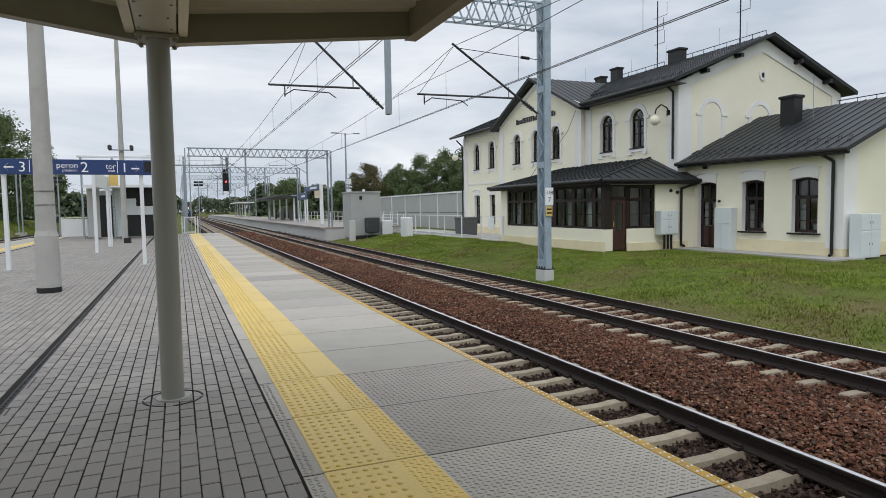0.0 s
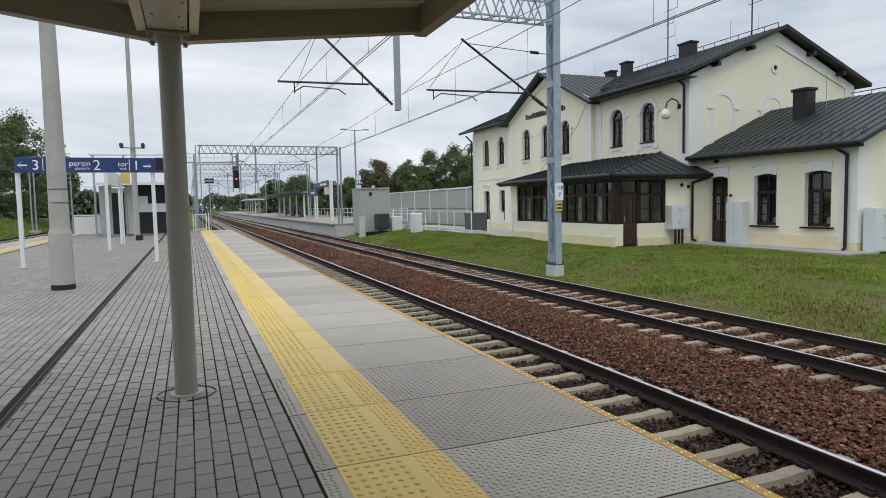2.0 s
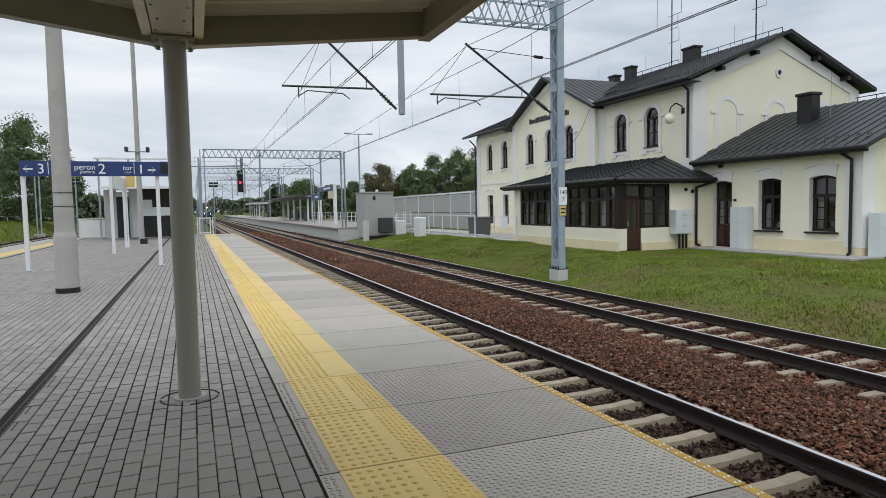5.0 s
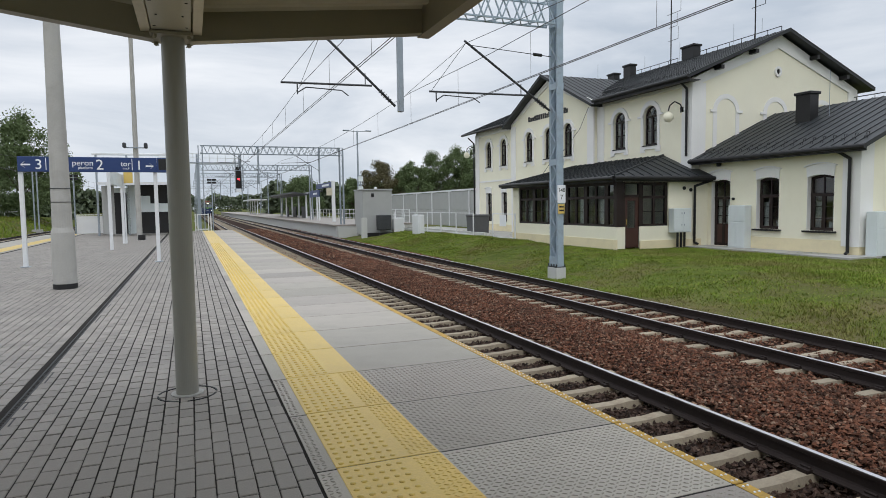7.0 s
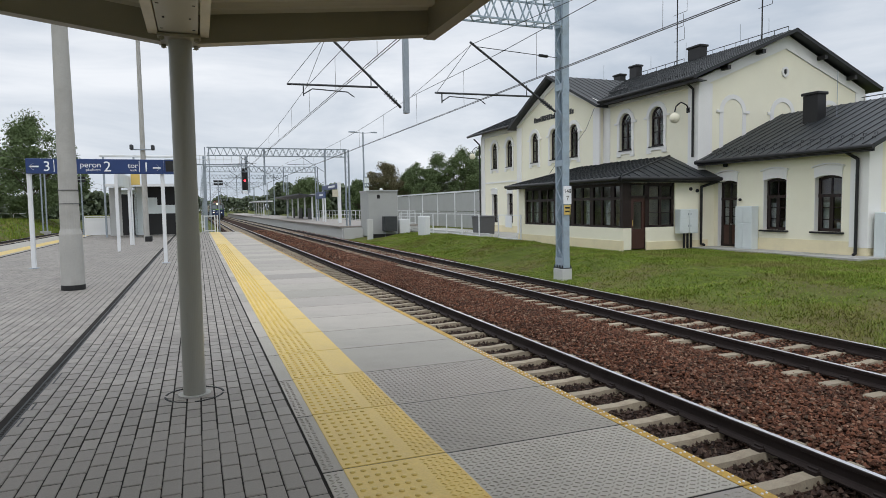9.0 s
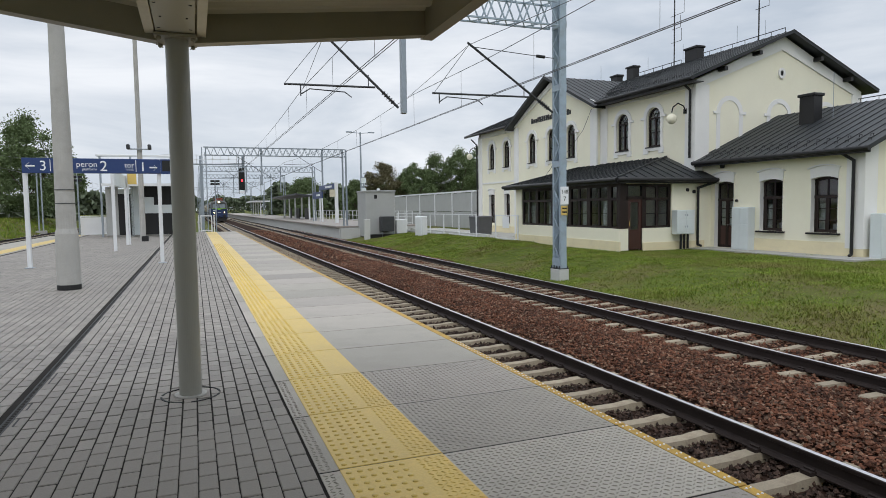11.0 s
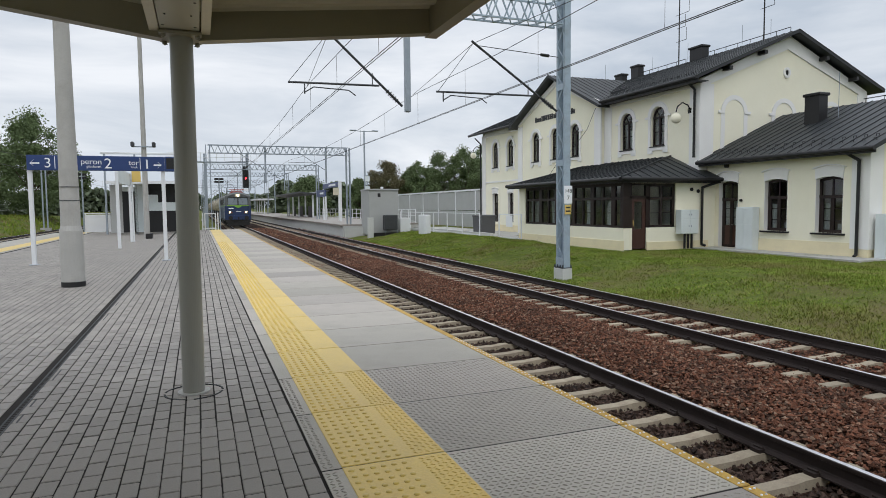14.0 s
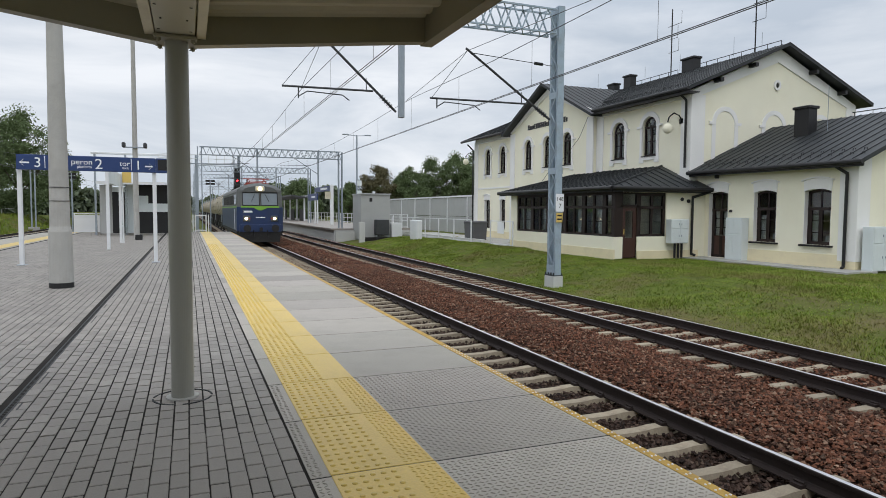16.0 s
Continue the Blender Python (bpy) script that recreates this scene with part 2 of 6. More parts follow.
def part(name, bm, material, parent=None, label="", smooth=False):
    """Links a bmesh, drawn in the place's own metres, as one mesh object under its parent."""
    if parent:
        bmesh.ops.translate(bm, vec=-origin(parent), verts=bm.verts)
    me = bpy.data.meshes.new(name)
    if smooth:
        for f in bm.faces:
            f.smooth = True
    bm.to_mesh(me)
    bm.free()
    me.materials.append(material)
    ob = new(name, me)
    ob.parent = parent
    if label:
        tagged(ob, label)
    return ob


def thing(name, at, label, category, group="", kind=""):
    ob = new(name)
    ob.location = at
    ob.empty_display_size = 0.1
    return tagged(ob, label, category, group, kind)


def box(x0, y0, z0, x1, y1, z1, bm=None, bevel=0.0):
    bm = bm or bmesh.new()
    made = bmesh.ops.create_cube(bm, size=1.0, matrix=Matrix.Translation(((x0 + x1) / 2, (y0 + y1) / 2, (z0 + z1) / 2)) @ Matrix.Diagonal((abs(x1 - x0), abs(y1 - y0), abs(z1 - z0), 1)))
    if bevel:
        edges = {e for v in made["verts"] for e in v.link_edges}
        bmesh.ops.bevel(bm, geom=list(edges), offset=bevel, segments=1, affect="EDGES")
    return bm


def rod(a, b, r, bm=None, n=8, r2=None):
    bm = bm or bmesh.new()
    a, b = Vector(a), Vector(b)
    d = b - a
    m = Matrix.Translation((a + b) / 2) @ d.to_track_quat("Z", "Y").to_matrix().to_4x4()
    bmesh.ops.create_cone(bm, cap_ends=True, segments=n, radius1=r, radius2=r if r2 is None else r2, depth=d.length, matrix=m)
    return bm


def bar(a, b, w, h, bm=None):
    """A straight bar of w by h between two points."""
    bm = bm or bmesh.new()
    a, b = Vector(a), Vector(b)
    d = b - a
    m = Matrix.Translation((a + b) / 2) @ d.to_track_quat("Z", "Y").to_matrix().to_4x4() @ Matrix.Diagonal((w, h, d.length, 1))
    bmesh.ops.create_cube(bm, size=1.0, matrix=m)
    return bm


def prism(points, axis, lo, hi, bm=None):
    """A polygon of (u, v) pushed along an axis: x gives (y, z), y gives (x, z), z gives (x, y)."""
    bm = bm or bmesh.new()
    put = {"x": lambda u, v, w: (w, u, v), "y": lambda u, v, w: (u, w, v), "z": lambda u, v, w: (u, v, w)}[axis]
    a = [bm.verts.new(put(u, v, lo)) for u, v in points]
    b = [bm.verts.new(put(u, v, hi)) for u, v in points]
    bm.faces.new(a)
    bm.faces.new(b[::-1])
    for i in range(len(a)):
        j = (i + 1) % len(a)
        bm.faces.new((a[j], a[i], b[i], b[j]))
    bmesh.ops.recalc_face_normals(bm, faces=bm.faces)
    return bm


def slab_quad(points, thick, bm=None):
    """A flat plate from its upper corners, thickened downwards."""
    bm = bm or bmesh.new()
    a = [bm.verts.new(p) for p in points]
    b = [bm.verts.new((p[0], p[1], p[2] - thick)) for p in points]
    bm.faces.new(a)
    bm.faces.new(b[::-1])
    for i in range(len(a)):
        j = (i + 1) % len(a)
        bm.faces.new((a[j], a[i], b[i], b[j]))
    bmesh.ops.recalc_face_normals(bm, faces=bm.faces)
    return bm


def mesh_part(name, verts, faces, material, parent=None, label="", kind=""):
    me = bpy.data.meshes.new(name)
    me.from_pydata(verts, [], faces)
    me.materials.append(material)
    ob = new(name, me)
    ob.parent = parent
    if label or kind:
        tagged(ob, label, "", "", kind)
    return ob


def text(body, size, material, parent, at, turn, label="", name="lettering", align="CENTER"):
    cu = bpy.data.curves.new(name, "FONT")
    cu.body, cu.size, cu.extrude, cu.align_x, cu.align_y = body, size, 0.002, align, "CENTER"
    tmp = bpy.data.objects.new("tmp", cu)
    scene.collection.objects.link(tmp)
    bpy.context.view_layer.update()
    me = bpy.data.meshes.new_from_object(tmp.evaluated_get(bpy.context.evaluated_depsgraph_get()))
    bpy.data.objects.remove(tmp)
    me.transform(Matrix.Translation(Vector(at) - (origin(parent) if parent else Vector())) @ Euler([radians(a) for a in turn]).to_matrix().to_4x4())
    me.materials.clear()
    me.materials.append(material)
    ob = new(name, me)
    ob.parent = parent
    return tagged(ob, label) if label else ob


ZR = -0.744                      # top of the rails; the platform's top is zero
SLEEPER_TOP = ZR - 0.172
TRACKS = (4.35, 8.87)
SIDE_TRACK = -13.9
SLAB_L, SLAB_Y0 = 1.0425, 2.5106
EDGE = 2.706
END = 46.7

# ---- ground ----
def ground_height(x, y):
    """Formation under the tracks, a grass bank up to the station's terrace."""
    z = -1.03 if not -15.7 < x < 10.5 else -1.28
    if x > 10.6:
        s = min(1.0, max(0.0, (x - 10.6) / 5.2))
        z = -1.03 + 0.5 * (s * s * (3 - 2 * s))
        lump = noise.noise(Vector((x * 0.6, y * 0.35, 3))) + 0.55 * noise.noise(Vector((x * 1.5, y * 1.1, 9)))
        z += 0.085 * lump * min(1, x - 10.6)
        z += 0.30 * math.exp(-((x - 14.2) / 1.8) ** 2) * min(1, max(0, (y - 24) / 6)) * min(1, max(0, (44 - y) / 5))
        if x > 16.2:
            z = min(z, -0.56)
    if x < -15.7:
        s = min(1.0, (-15.7 - x) / 5)
        z = -1.03 + 1.6 * s * s * (3 - 2 * s) + 0.06 * noise.noise(Vector((x * 0.3, y * 0.2, 5)))
    return z


def build_ground():
    xs = sorted({-2500, -900, -300, -120, -60, -40, -30, -24, -21, -20, -19, -18, -17, -16.3, -15.6, -8, 0, 6, 10, 24, 30, 40, 60, 100, 200, 500, 1200, 2500, *np.arange(10.4, 23, 0.3).round(2).tolist()})
    ys = sorted({-2500, -600, -200, -60, -30, -10, 70, 80, 95, 120, 160, 220, 320, 500, 900, 1600, 2600, *np.arange(-2, 62, 0.4).round(2).tolist()})
    verts = [(x, y, ground_height(x, y)) for y in ys for x in xs]
    n = len(xs)
    faces = [(j * n + i, j * n + i + 1, (j + 1) * n + i + 1, (j + 1) * n + i) for j in range(len(ys) - 1) for i in range(n - 1)]
    ob = mesh_part("ground", verts, faces, SOIL)
    for f in ob.data.polygons:
        f.use_smooth = True
    tagged(ob, "uneven mown grass and bare soil beside the railway", "ground", "", "structure")


build_ground()


def blades(name, count, region, label, tall=0.07, seed=1):
    """Grass tufts: small bent triangles standing on the ground, thin where the soil is bare."""
    r = np.random.default_rng(seed)
    x0, x1, y0, y1 = region
    verts, faces = [], []
    for i in range(count):
        x, y = r.uniform(x0, x1), r.uniform(y0, y1)
        patch = noise.noise(Vector((x * 0.45, y * 0.3, 8)))
        lush = noise.noise(Vector((x * 0.9, y * 0.6, 21)))
        bare = 0.12 if 10 < x < 14.2 and y < 17 else (0.0 if 10 < x < 14.5 else -0.25)
        if patch < bare and r.random() < 0.42:
            continue
        z = ground_height(x, y) - 0.01
        clump = tall * max(0.45, 1 + 0.7 * patch + 1.1 * max(0, lush))
        for k in range(5):
            a, h = r.uniform(0, 6.28), clump * r.uniform(0.4, 1.35)
            w, lean = 0.011 * (tall / 0.05), r.uniform(0.02, 0.09)
            ca, sa = math.cos(a), math.sin(a)
            ox, oy = r.uniform(-0.09, 0.09, 2)
            b = len(verts)
            verts += [(x + ox - w * sa, y + oy + w * ca, z), (x + ox + w * sa, y + oy - w * ca, z), (x + ox + lean * ca, y + oy + lean * sa, z + h)]
            faces.append((b, b + 1, b + 2))
    tagged(mesh_part(name, verts, faces, GRASS), label, "grass", "", "stuff")


blades("bank_grass", 120000, (10.5, 22, 3, 47), "short green grass on the bank, dry in patches", 0.05, 1)
blades("meadow_grass", 16000, (-52, -15.9, 22, 105), "mown green meadow beyond the side track", 0.22, 2)

# ---- tracks ----
def stones(name, boxes, label, size=0.036, seed=3, material=None):
    """Loose stones, eight faces each, lying in a layer."""
    r = np.random.default_rng(seed)
    base = np.array([(1, 0, 0), (-1, 0, 0), (0, 1, 0), (0, -1, 0), (0, 0, 1), (0, 0, -1)], float)
    tri = np.array([(0, 2, 4), (2, 1, 4), (1, 3, 4), (3, 0, 4), (2, 0, 5), (1, 2, 5), (3, 1, 5), (0, 3, 5)])
    vs = []
    for x0, x1, y0, y1, count, z in boxes:
        c = np.column_stack([r.uniform(x0, x1, count), y0 + (y1 - y0) * r.uniform(0, 1, count) ** 1.35, np.zeros(count)])
        c[:, 2] = [z(x) for x in c[:, 0]]
        c[:, 2] += r.uniform(-0.02, 0.022, count)
        s = size * r.uniform(0.55, 1.25, (count, 1, 1)) * r.uniform(0.55, 1.3, (count, 6, 1)) * np.array([1, 1, 0.75])
        a = r.uniform(0, 6.28, count)
        v = base[None] * s
        v += r.normal(0, size * 0.16, v.shape)
        ca, sa = np.cos(a)[:, None], np.sin(a)[:, None]
        v = np.stack([v[..., 0] * ca - v[..., 1] * sa, v[..., 0] * sa + v[..., 1] * ca, v[..., 2]], -1)
        vs.append(v + c[:, None])
    v = np.concatenate(vs)
    f = (tri[None] + 6 * np.arange(len(v))[:, None, None]).reshape(-1, 3)
    tagged(mesh_part(name, v.reshape(-1, 3).tolist(), f.tolist(), material or BALLAST), label, "ballast", "", "stuff")


BED_Z = SLEEPER_TOP - 0.015


def crib(x):
    """How far the stone lies below the sleepers' tops, across the tracks."""
    if abs(x - TRACKS[0]) < 1.0:
        return 0.055
    if abs(x - TRACKS[0]) < 1.3:
        return 0.035
    return 0.022 if abs(x - TRACKS[1]) < 1.32 else 0.0


def build_bed(name, x0, x1, y0, y1, slope0, slope1, crown=0.0):
    """The ballast bed as one shaped sheet with sloping shoulders."""
    xs = [x0 - slope0, *np.linspace(x0, x1, 48), x1 + slope1]
    ys = [*np.arange(y0, 40, 0.5), 60, 100, 200, 400, y1]
    verts = []
    for y in ys:
        for i, x in enumerate(xs):
            z = BED_Z - 0.02 if 0 < i < len(xs) - 1 else -1.15
            mid = abs(x - (TRACKS[0] + TRACKS[1]) / 2)
            if 0 < i < len(xs) - 1:
                z += crown * max(0, 1 - mid / 1.1) - crib(x) + 0.015 * noise.noise(Vector((x * 2, y * 2, 0)))
            verts.append((x, y, z))
    n = len(xs)
    faces = [(j * n + i, j * n + i + 1, (j + 1) * n + i + 1, (j + 1) * n + i) for j in range(len(ys) - 1) for i in range(n - 1)]
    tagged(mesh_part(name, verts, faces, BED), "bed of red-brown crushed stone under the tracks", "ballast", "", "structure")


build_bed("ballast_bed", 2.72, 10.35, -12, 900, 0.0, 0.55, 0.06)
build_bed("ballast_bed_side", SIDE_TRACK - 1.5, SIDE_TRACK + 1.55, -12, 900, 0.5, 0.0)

RAIL_PROFILE = [(-0.075, 0), (0.075, 0), (0.075, 0.012), (0.02, 0.03), (0.009, 0.045), (0.009, 0.125), (0.034, 0.137), (0.036, 0.165), (0.028, 0.172),
                (-0.028, 0.172), (-0.036, 0.165), (-0.034, 0.137), (-0.009, 0.125), (-0.009, 0.045), (-0.02, 0.03), (-0.075, 0.012)]


def build_track(axis, name, label, first, near):
    track = thing(name, (axis, 0, SLEEPER_TOP), label, "railway track")
    for side in (-0.753, 0.753):
        bm = prism([(axis + side + u, SLEEPER_TOP + v) for u, v in RAIL_PROFILE], "y", first, 900)
        rail = part("rail", bm, RUST, track, "rusty steel rail with a shiny running edge")
        bm = prism([(axis + side + u, SLEEPER_TOP + 0.1725 + v) for u, v in ((-0.027, -0.002), (0.027, -0.002), (0.024, 0.0015), (-0.024, 0.0015))], "y", first, 900)
        part("railhead", bm, SHINE, rail, "polished running surface")
    # one sleeper, shared by all
    bm = bmesh.new()
    prof = [(-1.25, -0.16), (-1.25, -0.04), (-1.22, 0.0), (-0.50, 0.0), (-0.36, -0.016), (0.36, -0.016), (0.50, 0.0), (1.22, 0.0), (1.25, -0.04), (1.25, -0.16)]
    bodies = [[(x, y, z) for x, z in prof] for y in (-0.092, -0.07, 0.07, 0.092)]
    for ring_, low in zip(bodies, (1, 0, 0, 1)):
        if low:
            ring_[:] = [(x, y, min(z, -0.10)) for x, y, z in ring_]
    loops = [[bm.verts.new(q) for q in ring_] for ring_ in bodies]
    for a, b in zip(loops, loops[1:]):
        for i in range(len(a)):
            j = (i + 1) % len(a)
            bm.faces.new((a[i], a[j], b[j], b[i]))
    bmesh.ops.recalc_face_normals(bm, faces=bm.faces)
    for side in (-0.753, 0.753):
        for s in (-1, 1):
            box(side + s * 0.10 - 0.035, -0.055, 0.0, side + s * 0.10 + 0.035, 0.055, 0.035, bm)
            rod((side + s * 0.085, -0.05, 0.045), (side + s * 0.085, 0.05, 0.045), 0.014, bm, 6)
    me = bpy.data.meshes.new("sleeper")
    bm.to_mesh(me)
    bm.free()
    me.materials.append(SLEEPER)
    me.materials.append(RUST)
    for f in me.polygons:
        f.material_index = 1 if f.center.z > 0.001 else 0
    k = 0
    y = first + 0.35
    far = []
    while y < 330:
        if y < near:
            ob = new("sleeper", me)
            ob.parent, ob.location = track, (0, y, 0)
        else:
            far.append(y)
        y += 0.592
    bm = bmesh.new()
    for y in far:
        box(axis - 1.25, y - 0.12, SLEEPER_TOP - 0.12, axis + 1.25, y + 0.12, SLEEPER_TOP, bm)
    tagged(part("distant_sleepers", bm, SLEEPER, track, "row of concrete sleepers far off"), kind="stuff")


build_track(TRACKS[0], "near_track", "railway track on concrete sleepers along the platform", -8.2, 60)
build_track(TRACKS[1], "second_track", "railway track on concrete sleepers below the grass bank", -8.0, 60)
build_track(SIDE_TRACK, "side_track", "railway track behind the island platform", -8.2, 8)


def top_z(x):
    return BED_Z - crib(x) + 0.06 * max(0, 1 - abs(x - 6.61) / 1.1)


stones("loose_ballast", [(5.5, 7.7, 1.5, 28, 46000, top_z), (7.6, 10.1, 3, 28, 20000, top_z), (9.9, 10.8, 3, 28, 4500, lambda x: BED_Z - 0.4 * max(0, x - 10.35) - 0.005)],
       "loose red-brown ballast stones between and beside the tracks", 0.029)
stones("track_ballast", [(2.75, 5.6, 1, 28, 42000, top_z)], "ballast between the rails, darkened for dirt and platform shade", 0.029, 4, DIRTY_SHADED)
stones("farther_ballast", [(2.75, 10.6, 26, 75, 26000, top_z)], "red-brown ballast farther along the tracks", 0.055, 5)

# ---- island platform ----
def build_platform():
    base = part("platform", box(-8.45, -12, -1.1, 2.5, END, -0.09), WHITE_CONC)
    tagged(base, "island platform body of precast concrete", "platform", "", "structure")
    paving = thing("platform_paving", (0, 0, 0), "platform paving of small grey concrete blocks laid in runs", "paving", "", "structure")
    part("joint_bed", box(-8.0, -12, -0.1, 0.60, END, -0.0055), JOINT, paving, "dark sandy joints")
    w, l, g, gy = 0.1042, 0.20, 0.0027, 0.0042
    columns = int((0.600 + 6.35) / w)
    near_block = bmesh.new()
    box(-w / 2 + g, -l / 2 + gy, -0.03, w / 2 - g, l / 2 - gy, 0, near_block, 0.005)
    me = bpy.data.meshes.new("paving_block")
    near_block.to_mesh(me)
    near_block.free()
    me.materials.append(PAVER)
    verts, faces = [], []
    count = 0
    r = random.Random(4)
    for c in range(columns):
        x = 0.592 - (c + 0.5) * w
        if -1.345 < x < -1.235:
            continue
        shift = (c % 2) * l / 2 + r.uniform(-0.02, 0.02)
        y = -10.8 + shift
        while y < END - 0.1:
            z = r.uniform(-0.003, 0.0018)
            if 1.3 < y < 4.6 and -1.3 < x and count < 300:
                ob = new("paving_block", me)
                ob.parent, ob.location = paving, (x, y, z)
                count += 1
            else:
                b = len(verts)
                x0, x1, y0, y1, e = x - w / 2 + g, x + w / 2 - g, y - l / 2 + gy, y + l / 2 - gy, 0.004
                verts += [(x0, y0, z - 0.02), (x1, y0, z - 0.02), (x1, y1, z - 0.02), (x0, y1, z - 0.02), (x0 + e, y0 + e, z), (x1 - e, y0 + e, z), (x1 - e, y1 - e, z), (x0 + e, y1 - e, z)]
                faces += [(b + 4, b + 5, b + 6, b + 7), (b, b + 1, b + 5, b + 4), (b + 1, b + 2, b + 6, b + 5), (b + 2, b + 3, b + 7, b + 6), (b + 3, b, b + 4, b + 7)]
            y += l
    mesh_part("distant_paving", verts, faces, PAVER, paving, "small grey concrete paving blocks", "stuff")
    # drain channel with its slotted grate
    drain = thing("drain_channel", (-1.29, 0, 0), "long slotted cast-iron drain grate set in the paving", "drain")
    bm = box(-1.338, -10.5, -0.06, -1.242, END - 1, -0.045)
    part("trough", bm, BLACK, drain)
    bm = bmesh.new()
    for x in (-1.338, -1.293, -1.256):
        box(x, -10.5, -0.04, x + 0.014, END - 1, -0.002, bm)
    part("grate_bar", bm, DRAIN, drain)
    bm = bmesh.new()
    y = 0.5
    while y < 26:
        box(-1.325, y, -0.03, -1.255, y + 0.012, -0.004, bm)
        y += 0.045
    tagged(part("grate_slot", bm, DRAIN, drain), kind="stuff")


build_platform()


def build_edge_slabs():
    edge = thing("platform_edge", (0, 0, 0), "platform edge of large pale concrete slabs with a yellow tactile strip", "platform edge", "", "structure")
    def plate(name, x0, x1, z, material, thick=0.09):
        bm = box(x0, 0.0065, z - thick, x1, SLAB_L - 0.0065, z, None, 0.004)
        me = bpy.data.meshes.new(name)
        bm.to_mesh(me)
        bm.free()
        me.materials.append(material)
        return me
    part("joint_filler", box(0.601, SLAB_Y0 - 8.5 * SLAB_L, -0.085, 2.64, END - 0.6, -0.0025), JOINT, edge, "dark joints between the slabs")
    grey = plate("edge_slab", 0.604, 2.628, 0.0, SLAB)
    strip = plate("tactile_strip", 0.721, 1.358, 0.006, YELLOW, 0.008)
    nose = plate("yellow_nosing", 2.630, EDGE, 0.0, TRIM_YELLOW)
    bm = bmesh.new()
    for i in range(14):
        for x in (2.655, 2.685):
            rod((x, SLAB_L * (i + 0.5) / 14, -0.001), (x, SLAB_L * (i + 0.5) / 14, 0.005), 0.009, bm, 6, 0.005)
    pins = bpy.data.meshes.new("nosing_studs")
    bm.to_mesh(pins)
    bm.free()
    pins.materials.append(SIGNWHITE)
    bm = bmesh.new()
    for row in range(12):
        for col in range(6):
            x, y = 0.761 + 0.0628 * col, 0.0545 + 0.0833 * row
            rings = [(0.0185, 0.0060), (0.0170, 0.0105), (0.0125, 0.0130), (0.005, 0.0140)]
            loops = [[bm.verts.new((x + rr * math.cos(a * math.pi / 4), y + rr * math.sin(a * math.pi / 4), zz)) for a in range(8)] for rr, zz in rings]
            for a, b in zip(loops, loops[1:]):
                for i in range(8):
                    bm.faces.new((a[i], a[(i + 1) % 8], b[(i + 1) % 8], b[i]))
            bm.faces.new(loops[-1])
    studs = bpy.data.meshes.new("tactile_studs")
    for f in bm.faces:
        f.smooth = True
    bm.to_mesh(studs)
    bm.free()
    studs.materials.append(YELLOW)
    grey_lugs = lozenges(((0.612, 0.717), (1.364, 2.62)), 0.0, SLAB)
    yellow_lugs = lozenges(((1.165, 1.352),), 0.006, YELLOW)
    for k in range(-8, 43):
        y = SLAB_Y0 + k * SLAB_L
        if y > END - 0.5:
            break
        for me in (grey, strip, nose) + ((studs,) if -2 <= k < 26 else ()) + ((pins,) if -2 <= k < 4 else ()) + ((grey_lugs, yellow_lugs) if -2 <= k < 3 else ()):
            ob = new(me.name, me)
            ob.parent, ob.location = edge, (0, y, 0)
            if me in (studs, grey_lugs, yellow_lugs, pins):
                tagged(ob, kind="stuff")
    # the far edge of the island, along the side track
    far = thing("platform_edge", (-8, 0, 0), "far platform edge with pale slabs and a yellow strip", "platform edge", "", "structure")
    part("edge_slab", box(-8.52, -10, -0.09, -6.42, END, 0.0), SLAB, far)
    part("tactile_strip", box(-7.2, -10, 0.0, -6.6, END, 0.006), YELLOW, far)


def lozenges(bands, z, material):
    """The raised anti-slip lozenges of one slab, turned one way and the other by turns."""
    verts, faces = [], []
    p = 0.0366
    for x0, x1 in bands:
        for i in range(int((x1 - x0) / p)):
            for j in range(int((SLAB_L - 0.03) / p)):
                x, y = x0 + (i + 0.5) * p, 0.02 + (j + 0.5) * p
                a = 0.6 if (i + j) % 2 else -0.6
                c, s_ = math.cos(a), math.sin(a)
                b = len(verts)
                for u, v, w in ((-0.017, 0, 0), (0, -0.0062, 0), (0.017, 0, 0), (0, 0.0062, 0), (-0.009, 0, 0.0042), (0.009, 0, 0.0042)):
                    verts.append((x + u * c - v * s_, y + u * s_ + v * c, z + w))
                faces += [(b, b + 1, b + 5, b + 4), (b + 1, b + 2, b + 5), (b + 2, b + 3, b + 4, b + 5), (b + 3, b, b + 4)]
    me = bpy.data.meshes.new("anti_slip_lozenges")
    me.from_pydata(verts, [], faces)
    me.materials.append(material)
    return me


build_edge_slabs()

